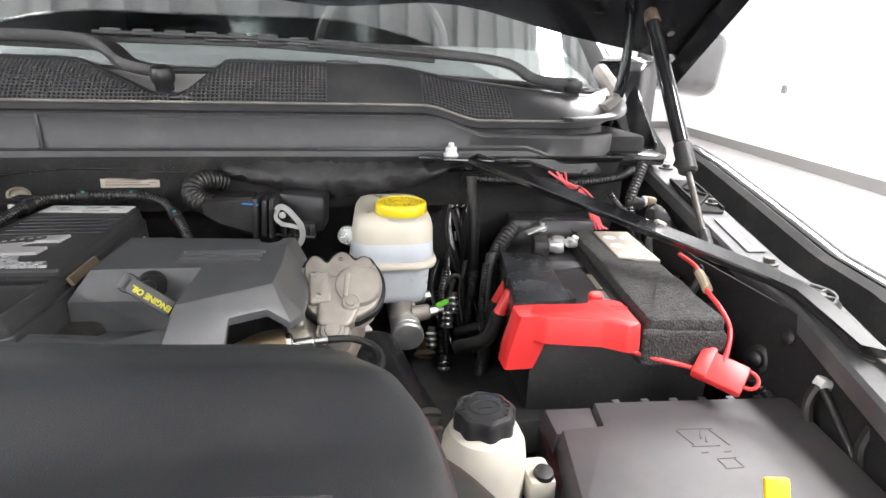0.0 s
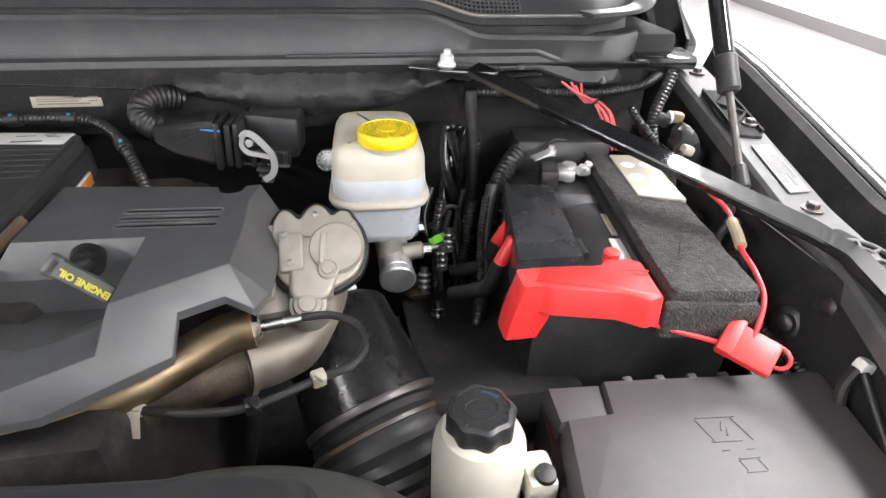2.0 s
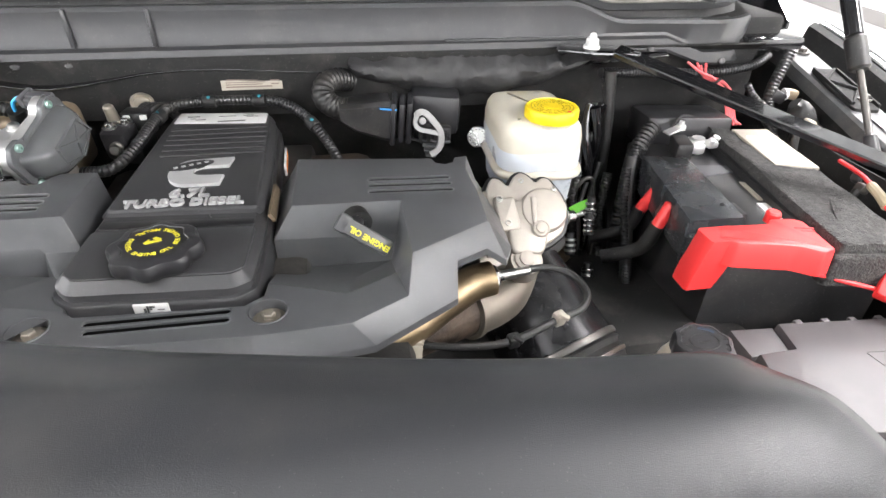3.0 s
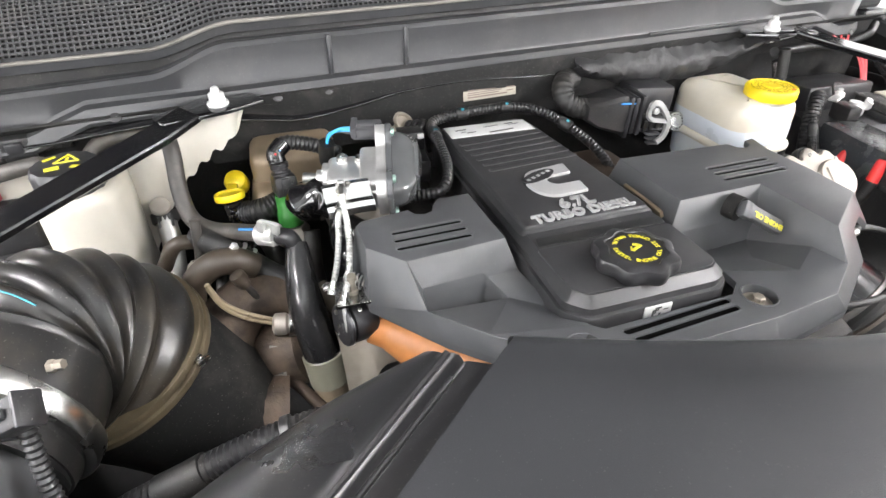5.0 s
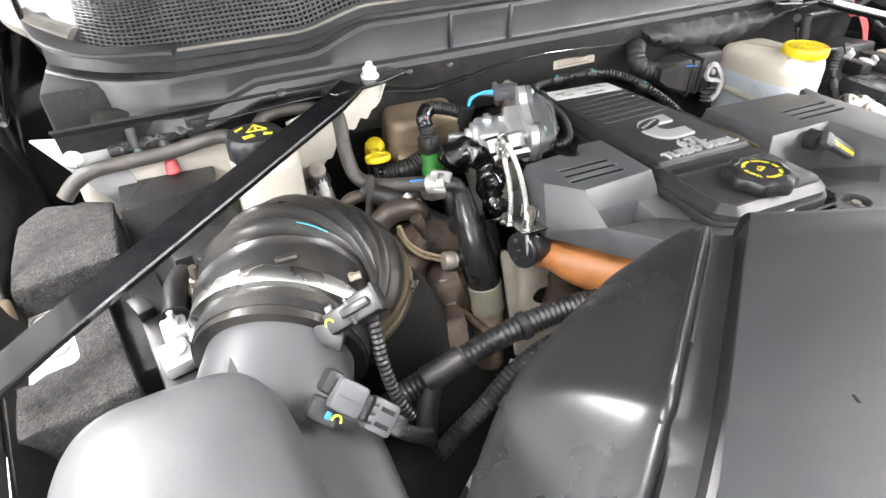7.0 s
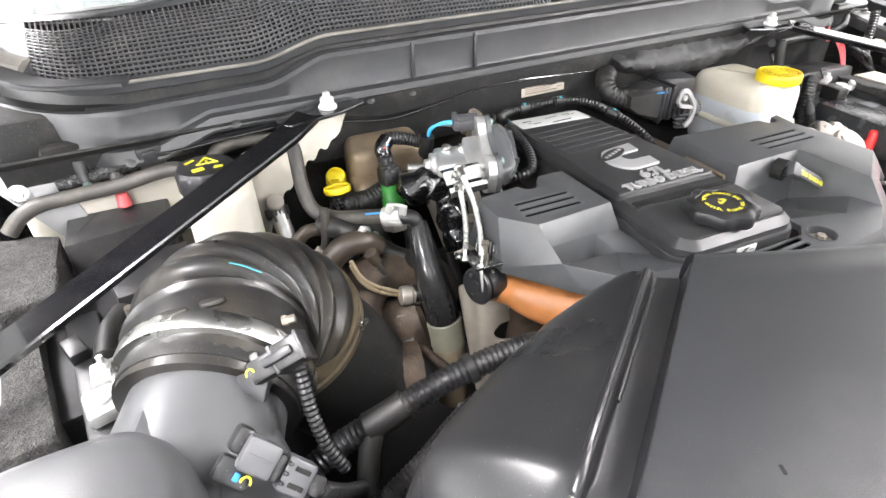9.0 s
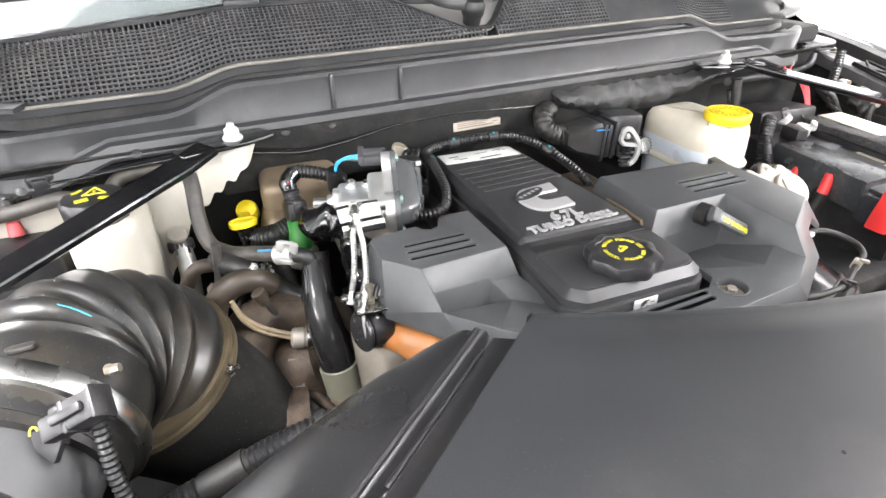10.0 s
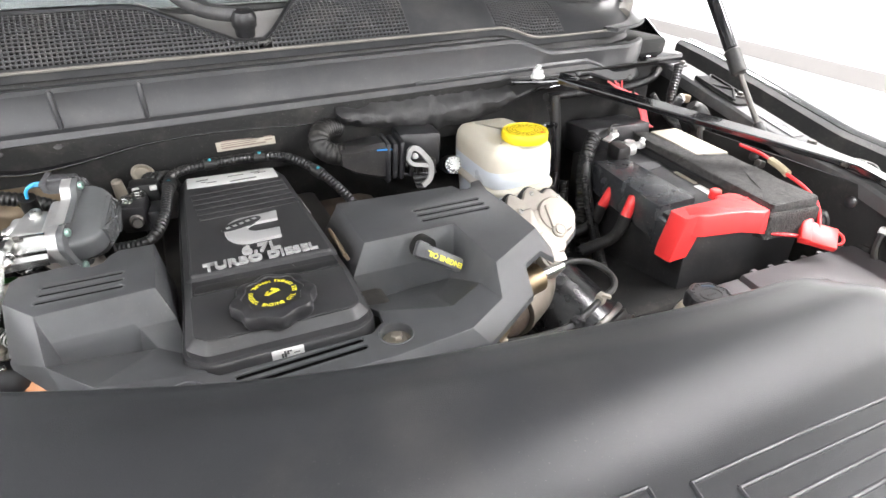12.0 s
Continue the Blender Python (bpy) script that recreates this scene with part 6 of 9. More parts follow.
rbox(bm, (0.522, 0.484, 1.1395), (0.014, 0.0016, 0.0008), 0.0003, turn(0, 0, -12), 1)
part("moulded_print", bm, RED, posc)

wire = thing("fused_wire", (0.6, 0.45, 1.08), "red wire with an inline red fuse holder lying over the battery", "wire")
part("wire", tube(B(), [(0.668, 0.615, 1.150), (0.660, 0.565, 1.150), (0.636, 0.507, 1.145), (0.633, 0.478, 1.138), (0.629, 0.452, 1.125), (0.612, 0.430, 1.105), (0.600, 0.424, 1.094)], 0.0026, 10), REDWIRE, wire)
part("wire", tube(B(), [(0.592, 0.430, 1.092), (0.574, 0.440, 1.094), (0.55, 0.449, 1.098), (0.522, 0.457, 1.105)], 0.0026, 10), REDWIRE, wire)
part("taped_joint", tube(B(), [(0.652, 0.548, 1.150), (0.643, 0.525, 1.149), (0.637, 0.508, 1.1455)], 0.0055, 10), mat("grubby_tape", (0.33, 0.27, 0.18), 0.6), wire)
bm = B()
fm = turn(30, 10, -46)
rbox(bm, (0.605, 0.422, 1.094), (0.044, 0.034, 0.011), 0.003, fm)
rbox(bm, (0.593, 0.435, 1.099), (0.014, 0.037, 0.013), 0.002, fm)
holder = part("fuse_holder", bm, RED, wire)
bm = B()
loop = [Vector((0.627, 0.412, 1.090)) + fm @ Vector((0.010 * math.cos(a), 0.010 * math.sin(a), 0)) for a in [2 * math.pi * k / 12 for k in range(13)]]
tube(bm, loop, 0.002, 8, 2)
part("strap", bm, RED, holder)
pink = thing("wire_bundle", (0.58, 0.80, 1.15), "loop of faded red wires hanging from the black harness", "wires")
for k in range(5):
    part("wire", tube(B(), [(0.553 + 0.006 * k, 0.812 - 0.002 * k, 1.222 - 0.004 * (k % 2)), (0.574 + 0.003 * k, 0.806, 1.209 - 0.003 * k), (0.594 + 0.002 * k, 0.798, 1.200 - 0.002 * (k % 3)), (0.606 + 0.004 * k, 0.790, 1.182 + 0.003 * (k % 2)), (0.616 + 0.005 * k, 0.784, 1.160 - 0.004 * k), (0.622 + 0.006 * k, 0.780, 1.135)], 0.0017, 8), PINK, pink)
part("tie", lathe(B(), (0.597, 0.798, 1.199), (0.6, -0.3, -0.7), [(0.0062, 0), (0.0068, 0.001), (0.0062, 0.003)], 16), RUBBER, pink)
for a, b in (((0.441, 0.662, 1.087), (0.452, 0.655, 1.105)), ((0.426, 0.594, 1.102), (0.438, 0.598, 1.116))):
    t = thing("cable_boot", a, "red rubber boot on a black battery cable", "cable boot", "cable boots")
    part("boot", cyl(B(), Vector(a) - Vector((0.006, 0.002, 0.018)), b, 0.0082, 0.0078, 16, 0.002), RED, t)
    part("cable", tube(B(), [Vector(a) - Vector((0.004, 0.002, 0.012)), Vector(a) - Vector((0.010, 0.0, 0.035)), Vector(a) - Vector((0.018, -0.01, 0.055)), Vector(a) - Vector((0.05, -0.03, 0.075))], 0.009, 12), RUBBER, t)


# braces from the cowl to the wings
def brace(sx, start, bend, finish_pts, label):
    t = thing("cowl_brace", (sx * 0.395, 0.80, 1.245), label, "brace bar", "cowl braces")
    bar = B()
    ribbon(bar, [start, bend, *finish_pts], 0.030, 0.009, (0.15 * sx, -0.35, 1), smooth=False)
    part("bar", bar, BARPAINT, t)
    bm = B()
    slab(bm, rounded([(sx * 0.345, 0.800), (sx * 0.385, 0.780), (sx * 0.452, 0.765), (sx * 0.462, 0.790), (sx * 0.42, 0.822), (sx * 0.36, 0.830)], 0.006), 1.2485, 1.2445, 0.001)
    part("foot_plate", bm, BARPAINT, t)
    bm = B()
    lathe(bm, (sx * 0.395, 0.80, 1.2485), (0, -0.05, 1), [(0.0105, 0), (0.0115, 0.002), (0.0108, 0.004), (0.0085, 0.0045), (0.0083, 0.0125), (0.0065, 0.014), (0.0045, 0.0142), (0.0042, 0.019), (0.003, 0.020)], 24)
    part("flange_nut", bm, LABEL, t, "white flange nut on its stud")
    return t


brace(1, (0.425, 0.785, 1.2475), (0.455, 0.757, 1.238), [(0.690, 0.487, 1.170), (0.706, 0.452, 1.163), (0.700, 0.405, 1.156), (0.690, 0.352, 1.150)], "gloss black steel brace from the cowl to the wing")
brace(-1, (-0.425, 0.785, 1.2475), (-0.455, 0.760, 1.240), [(-0.757, 0.566, 1.178), (-0.80, 0.535, 1.168)], "gloss black steel brace from the cowl to the wing")

# firewall details on the driver's side
idl = part("identity_label", slab(B(), [(-0.097, -0.0), (-0.020, -0.0), (-0.020, 0.016), (-0.097, 0.016)], 0.001, 0, 0.0002), CREAM, None)
idl.data.transform(Matrix.Translation((0, 0.8245, 1.201)) @ turn(83, 0, 0).to_4x4())
tagged(idl, "cream printed label with bars on the crossbeam", "label")
bm = B()
for x, z, a, b in ((-0.070, 0.0128, 0.040, 0.0020), (-0.066, 0.0096, 0.050, 0.0013), (-0.068, 0.0070, 0.046, 0.0013), (-0.062, 0.0040, 0.058, 0.0018), (-0.029, 0.0118, 0.012, 0.0024), (-0.029, 0.0070, 0.010, 0.0014)):
    rbox(bm, (x, z, 0.0012), (a, b, 0.0003), 0)
bm.transform(Matrix.Translation((0, 0.8245, 1.201)) @ turn(83, 0, 0).to_4x4())
part("print_bar", bm, FADED, idl)
bm = B()
rows = []
for i in range(61):
    f = i / 60
    x = 0.07 + 0.36 * f
    tall = 0.012 + 0.040 * math.sin(min(1, f * 1.1) * math.pi) ** 0.7
    rows.append([Vector((x, 0.828 - 0.016 * math.sin(v * math.pi) - 0.004, 1.236 - tall * v)) + noise.noise_vector(Vector((x * 55, v * 2.5, 3))) * 0.0055 + noise.noise_vector(Vector((x * 160, v * 6, 1))) * 0.0018 for v in (0, 0.15, 0.3, 0.45, 0.6, 0.75, 0.9, 1)])
sheet(bm, rows, 0.003)
solo("insulation_mat", bm, FOIL, "crumpled dark insulation mat under the cowl", "insulation mat")
bm = B()
lip = [(-0.60 + 1.13 * k / 60) for k in range(61)]
ribbon(bm, [(x, 0.829 + 0.03 * max(0, abs(x) - 0.45), 1.2265 - 0.004 * math.sin(x * 19 + 0.6) - 0.012 * max(0.0, 1 - abs(x + 0.31) / 0.12)) for x in lip], 0.012, 0.0022, (0, -0.5, 1), 1)
solo("crossbeam_lip", bm, PAINT, "thin wavy edge of the pressed crossbeam", "panel edge")

ecm = thing("harness_connector", (0.15, 0.77, 1.13), "large black harness connector with a grey locking lever", "connector")
LEVERM = mat("grey_white_lever", (0.30, 0.30, 0.295), 0.45)
bm = B()
rings = []
for x, half, zc in ((0.052, 0.010, 1.187), (0.070, 0.017, 1.180), (0.105, 0.026, 1.175), (0.116, 0.027, 1.173)):
    rings.append([bm.verts.new((x, 0.775 + u * 0.022, zc + v * half)) for u, v in ((-1, -0.8), (-0.8, -1), (0.8, -1), (1, -0.8), (1, 0.8), (0.8, 1), (-0.8, 1), (-1, 0.8))])
skin(bm, rings)
part("tapered_shell", bm, BLACKP, ecm)
for x, w, hgt, d in ((0.121, 0.007, 0.058, 0.052), (0.132, 0.008, 0.052, 0.046), (0.142, 0.007, 0.056, 0.050)):
    bm = B()
    rbox(bm, (x, 0.776, 1.171), (w, d, hgt), 0.003, turn(0, 4, -8))
    part("collar", bm, CAPBLACK, ecm)
bm = B()
rbox(bm, (0.180, 0.800, 1.172), (0.066, 0.050, 0.054), 0.008, turn(0, 4, -8))
part("socket", bm, CAPBLACK, ecm)
bm = B()
rbox(bm, (0.172, 0.770, 1.150), (0.050, 0.016, 0.024), 0.004, turn(0, 4, -8))
part("latch_block", bm, BLACKP, ecm)
for k in range(4):
    bm = B()
    rbox(bm, (0.155 + 0.011 * k, 0.7605, 1.150), (0.0055, 0.004, 0.016), 0.001, turn(0, 4, -8))
    part("latch_rib", bm, BLACKP, ecm)
bm = B()
ribbon(bm, [(0.147, 0.747, 1.184), (0.152, 0.746, 1.189), (0.160, 0.745, 1.187), (0.170, 0.744, 1.176), (0.178, 0.744, 1.164), (0.180, 0.744, 1.150), (0.176, 0.744, 1.138), (0.166, 0.744, 1.131)], 0.008, 0.005, (0.05, -1, 0.3))
ribbon(bm, [(0.148, 0.747, 1.184), (0.146, 0.747, 1.174), (0.152, 0.746, 1.166), (0.164, 0.745, 1.163), (0.176, 0.744, 1.160)], 0.006, 0.005, (0.05, -1, 0.3))
lev = part("lever", bm, LEVERM, ecm, "pale grey locking lever")
part("pivot", lathe(B(), (0.155, 0.745, 1.178), (0, -1, 0.2), [(0.0045, -0.004), (0.0045, 0.003), (0.003, 0.004)], 16), LEVERM, lev)
bm = B()
rbox(bm, (0.112, 0.7522, 1.192), (0.024, 0.0012, 0.0022), 0.0004, turn(0, 4, -8))
part("chalk_mark", bm, BLUE, ecm)
part("elbow", tube(B(), [(0.060, 0.775, 1.186), (0.044, 0.778, 1.190), (0.033, 0.785, 1.200), (0.036, 0.797, 1.212), (0.050, 0.812, 1.214), (0.068, 0.828, 1.208)], 0.0150, 16, rib=0.0012, pitch=0.006), RUBBER, ecm, "ribbed rubber elbow")
bm = B()
rbox(bm, (0.150, 0.768, 1.1445), (0.092, 0.012, 0.003), 0.001, turn(0, 4, -8))
part("ledge", bm, GREYP, ecm)
for k in range(3):
    bm = B()
    rbox(bm, (0.168, 0.756, 1.139 - 0.007 * k), (0.022 - 0.004 * k, 0.010, 0.003), 0.0008, turn(0, 4, -8))
    part("clip_rib", bm, GREYP, ecm)
bung = thing("bulkhead_bung", (0.245, 0.80, 1.13), "round bare metal bung with raised marks on the bulkhead", "bung")
BN = Vector((-0.25, -0.9, 0.35)).normalized()
part("body", lathe(B(), Vector((0.240, 0.790, 1.133)) - BN * 0.05, BN, [(0.0145, 0), (0.015, 0.045), (0.015, 0.050), (0.014, 0.0515), (0.0128, 0.0505), (0.0095, 0.0505), (0.009, 0.0515), (0.004, 0.0518)], 32), STEEL, bung)
fx, fy, fz = frame_of(BN)
for k in range(14):
    a = 2 * math.pi * k / 14
    bm = B()
    rbox(bm, Vector((0.240, 0.790, 1.133)) + BN * 0.0006 + (fx * math.cos(a) + fy * math.sin(a)) * 0.0108, (0.002, 0.002, 0.0012), 0)
    part("mark", bm, DARKSTEEL, bung)


def loom(name, pts, r, label, rib=0.0012, pitch=0.005, material=LOOM, category="cable loom"):
    return solo(name, tube(B(), pts, r, 12, rib=rib, pitch=pitch), material, label, category)


HL = "black corrugated wiring loom"
loom("wiring_loom", [(-0.225, 0.672, 1.165), (-0.192, 0.662, 1.172), (-0.174, 0.690, 1.182), (-0.166, 0.735, 1.190), (-0.158, 0.785, 1.193), (-0.125, 0.800, 1.195), (-0.07, 0.802, 1.195), (-0.025, 0.792, 1.194), (0.005, 0.768, 1.186), (0.028, 0.735, 1.170), (0.045, 0.705, 1.150), (0.06, 0.68, 1.12)], 0.0065, HL + " along the back of the engine cover")
loom("wiring_loom", [(0.415, 0.80, 1.215), (0.52, 0.825, 1.205), (0.60, 0.83, 1.20), (0.68, 0.84, 1.205), (0.72, 0.86, 1.215)], 0.007, HL + " below the cowl")
loom("battery_cable", [(0.485, 0.752, 1.152), (0.470, 0.742, 1.140), (0.452, 0.728, 1.115), (0.440, 0.71, 1.07), (0.425, 0.68, 1.0), (0.41, 0.64, 0.93), (0.40, 0.60, 0.85)], 0.0125, "thick black loomed battery cable", 0.0015, 0.006)
loom("wiring_loom", [(0.425, 0.79, 1.22), (0.428, 0.782, 1.16), (0.43, 0.775, 1.08), (0.42, 0.76, 0.98), (0.41, 0.70, 0.88)], 0.008, HL + " hanging down the bulkhead", 0.0, 0.005, RUBBER)
BRK = "glossy wrapped brake hose beside the reservoir"
for k in range(3):
    ph = 2.1 * k
    pts = [(0.398 + 0.009 * math.cos(ph + 0.75 * j) - 0.002 * max(0, j - 6), 0.762 + 0.009 * math.sin(ph + 0.75 * j) - 0.006 * max(0, j - 4), 1.182 - 0.024 * j) for j in range(11)]
    loom("brake_hose", pts, 0.0068, BRK, 0.0, 0.005, BARPAINT, "hose")
loom("brake_pipe", [(0.366, 0.75, 1.049), (0.378, 0.745, 1.060), (0.390, 0.742, 1.080), (0.403, 0.742, 1.078), (0.408, 0.74, 1.050), (0.400, 0.73, 1.0), (0.39, 0.71, 0.95)], 0.0028, "thin bare brake pipe", 0.0, 0.005, DARKSTEEL, "pipe")
loom("brake_pipe", [(0.366, 0.695, 1.049), (0.380, 0.70, 1.052), (0.392, 0.705, 1.040), (0.398, 0.70, 1.0), (0.390, 0.69, 0.95)], 0.0028, "thin bare brake pipe", 0.0, 0.005, DARKSTEEL, "pipe")
loom("wiring_loom", [(0.425, 0.80, 1.20), (0.436, 0.79, 1.15), (0.428, 0.78, 1.09), (0.42, 0.765, 1.03), (0.425, 0.74, 0.96)], 0.0062, HL + " behind the brake hoses", 0.001, 0.0045)
for k in range(7):
    x0 = 0.362 + 0.010 * k
    y0 = 0.765 - 0.012 * (k % 3)
    loom("brake_hose", [(x0 + 0.012, y0, 1.10 - 0.012 * (k % 4)), (x0 + 0.004 * (k % 2), y0 - 0.014, 1.06 - 0.01 * (k % 3)), (x0 + 0.008 - 0.006 * (k % 3), y0 - 0.035, 1.01), (x0 - 0.004, y0 - 0.05 - 0.01 * (k % 2), 0.95), (x0, y0 - 0.07, 0.88)], (0.0042, 0.0062, 0.0034, 0.0052, 0.0040, 0.0070, 0.0036)[k], "black hose in the cluster below the reservoir", (0.0, 0.001)[k % 2], 0.0045, (BARPAINT, LOOM, RUBBER)[k % 3], "hose")
for k in range(4):
    loom("battery_lead", [(0.462 - 0.010 * k, 0.740 - 0.012 * k, 1.142 - 0.010 * k), (0.448 - 0.009 * k, 0.715 - 0.014 * k, 1.105 - 0.012 * k), (0.436 - 0.007 * k, 0.682 - 0.016 * k, 1.055 - 0.012 * k), (0.420 - 0.007 * k, 0.64 - 0.016 * k, 0.99), (0.408 - 0.007 * k, 0.60, 0.90)], 0.0055 + 0.0012 * (k % 3), "black cable running down beside the battery", (0.0, 0.001)[k % 2], 0.0045, (RUBBER, LOOM)[k % 2], "cable")
for p in ((0.405, 0.775, 1.172), (0.400, 0.770, 1.135)):
    t = thing("pipe_union", p, "bright steel pipe union", "pipe fitting", "pipe unions")
    bm = B()
    lathe(bm, Vector(p) - Vector((0.006, 0, 0)), (0.6, -0.7, 0.3), [(0.0085, 0), (0.0085, 0.010), (0.006, 0.012), (0.006, 0.018)], 6)
    part("nut", bm, STEEL, t)
for i, (px, py, pz) in enumerate(((0.372, 0.665, 1.035), (0.360, 0.62, 0.985), (0.384, 0.69, 1.045), (0.350, 0.665, 1.005))):
    t = thing("line_connector", (px, py, pz), "black ribbed quick connector on a brake line", "connector", "line connectors")
    part("body", cyl(B(), (px, py, pz), (px + 0.002, py + 0.012, pz + 0.028), 0.007, 0.0055, 14, 0.001), BLACKP, t)
    for k in range(3):
        part("rib", lathe(B(), Vector((px, py, pz)) + Vector((0.002, 0.012, 0.028)) * (0.15 + 0.25 * k), (0.002, 0.012, 0.028), [(0.0078, 0), (0.0082, 0.001), (0.0078, 0.003)], 14), STEEL, t)
tray = thing("battery_tray", (0.45, 0.61, 0.90), "black tray below the battery", "tray")
bm = B()
rbox(bm, (0.50, 0.62, 0.90), (0.30, 0.34, 0.05), 0.01)
part("floor", bm, MATTE, tray)
bm = B()
rbox(bm, (0.40, 0.60, 0.98), (0.16, 0.30, 0.04), 0.01, turn(-12, 0, 0))
part("splash_shelf", bm, MATTE, tray)
hexbolt(tray, (0.395, 0.560, 0.9915), (0, 0.2, 1), 0.006, DARKSTEEL)

# inner wing on the driver's side
wingbox = thing("inner_wing_panel", (0.69, 0.5, 1.0), "black moulded inner wing panel with clips", "panel")
bm = B()
sheet(bm, [[(0.700, y, 1.142), (0.696, y, 1.12), (0.688 + 0.006 * math.sin(y * 40), y, 1.05), (0.69, y, 0.93)] for y in [0.24 + 0.02 * i for i in range(32)]], 0.004)
part("panel", bm, MATTE, wingbox)
for py, pz in ((0.47, 1.075), (0.56, 1.085)):
    part("bump_stop", lathe(B(), (0.692, py, pz), (-1, -0.3, 0.3), [(0.017, 0), (0.016, 0.010), (0.010, 0.012), (0.009, 0.018), (0.006, 0.020)], 18), BLACKP, wingbox)
for py, pz, mm in ((0.385, 1.098, LABEL), (0.325, 1.094, BLUE), (0.700, 1.165, CREAM), (0.585, 1.125, GREYHOSE)):
    bm = B()
    rbox(bm, (0.686, py, pz), (0.016, 0.012, 0.012), 0.003, turn(0, 20, 0))
    c = part("clip", bm, mm, wingbox)
    bm = B()
    tube(bm, [(0.680, py, pz - 0.002), (0.670, py - 0.004, pz - 0.02), (0.672, py - 0.012, pz - 0.05)], 0.005, 8)
    part("lead", bm, RUBBER, c)

# plug and boot under the cowl's end
wc = thing("wing_connector", (0.69, 0.78, 1.18), "black loom with a tan plug at the inner wing", "connector")
part("loom", tube(B(), [(0.704, 0.800, 1.236), (0.694, 0.792, 1.215), (0.684, 0.786, 1.193), (0.680, 0.780, 1.170), (0.684, 0.772, 1.140)], 0.0085, 12, rib=0.0012, pitch=0.005), LOOM, wc)
bm = B()
rbox(bm, (0.690, 0.780, 1.178), (0.022, 0.018, 0.016), 0.003, turn(0, 25, -10))
part("plug", bm, BLACKP, wc)
bm = B()
rbox(bm, (0.712, 0.778, 1.180), (0.016, 0.014, 0.014), 0.003, turn(0, 10, -10))
part("plug_end", bm, BROWN, wc, "tan plug end")
part("seal", lathe(B(), (0.700, 0.779, 1.180), (1, -0.1, 0), [(0.0085, 0), (0.009, 0.002), (0.0085, 0.004)], 16), LABEL, wc)
bm = tube(B(), [(0.694, 0.745, 1.178), (0.702, 0.738, 1.165), (0.708, 0.730, 1.145), (0.706, 0.722, 1.115)], 0.016, 18, 8, radii=[0.010, 0.017, 0.020, 0.012])
for v in bm.verts:
    v.co += noise.noise_vector(v.co * 70) * 0.006
solo("cable_gaiter", bm, RUBBER, "crumpled black rubber gaiter at the inner wing", "gaiter")
for k in range(3):
    loom("wiring_loom", [(0.652 + 0.01 * k, 0.80, 1.19 - 0.012 * k), (0.668, 0.79 - 0.01 * k, 1.165), (0.676 + 0.004 * k, 0.76, 1.14), (0.682, 0.72, 1.115 - 0.01 * k), (0.684, 0.66, 1.09 - 0.01 * k)], 0.0055, HL + " along the inner wing", 0.001, 0.0045)

for py, pz, tall in ((0.40, 1.02, 0.10), (0.52, 1.03, 0.11), (0.64, 1.05, 0.12)):
    bm = B()
    rbox(bm, (0.684, py, pz), (0.010, 0.016, tall), 0.004, turn(0, 3, 0))
    part("stiffening_rib", bm, MATTE, wingbox)
for py, pz in ((0.30, 1.105), (0.44, 1.118), (0.60, 1.132), (0.72, 1.150)):
    part("panel_clip", lathe(B(), (0.690, py, pz), (-1, -0.1, 0.25), [(0.008, 0), (0.008, 0.003), (0.005, 0.0045), (0.003, 0.005)], 16), CAPBLACK, wingbox)
loom("wing_loom", [(0.676, 0.68, 1.10), (0.678, 0.60, 1.085), (0.674, 0.52, 1.06), (0.676, 0.44, 1.055), (0.672, 0.36, 1.045), (0.665, 0.30, 1.04)], 0.0065, HL + " clipped to the inner wing", 0.001, 0.0045)
loom("wing_loom", [(0.682, 0.38, 1.095), (0.677, 0.35, 1.075), (0.674, 0.33, 1.06), (0.67, 0.32, 1.03)], 0.004, "thin black lead on the inner wing", 0.0, 0.0045, RUBBER)

# ---- passenger's side of the bay ----
airbox = thing("air_filter_box", (-0.70, 0.40, 1.0), "large satin grey plastic air filter box with an outlet", "air filter box")
bm = B()
rings = []
for k, (s, z) in enumerate(((1.10, 0.98), (1.09, 1.08), (1.07, 1.14), (1.04, 1.175), (0.99, 1.200), (0.91, 1.217), (0.79, 1.227), (0.6, 1.233), (0.3, 1.236))):
    ringp = []
    for i in range(48):
        a = 2 * math.pi * i / 48
        ca, sa = math.cos(a), math.sin(a)
        ex = 0.52
        x = -0.672 + 0.066 * s * math.copysign(abs(ca) ** ex, ca)
        y = 0.318 + 0.118 * s * math.copysign(abs(sa) ** ex, sa)
        ringp.append(bm.verts.new((x, y, z)))
    rings.append(ringp)
skin(bm, rings)
part("lid", bm, AIRBOX, airbox, "", 60)
MA, MB = Vector((-0.640, 0.405, 1.125)), Vector((-0.596, 0.502, 1.142))
part("outlet", cyl(B(), MA, MB, 0.060, 0.058, 40, 0.004), AIRBOX, airbox)
bm = B()
slab(bm, rounded([(-0.655, 0.26), (-0.560, 0.26), (-0.553, 0.42), (-0.562, 0.484), (-0.632, 0.490), (-0.650, 0.42)], 0.012), 1.176, 1.06, 0.010, 0.006, steps=3, tilt=lambda x, y: -0.55 * (x + 0.605))
part("sensor_shelf", bm, AIRBOX, airbox)

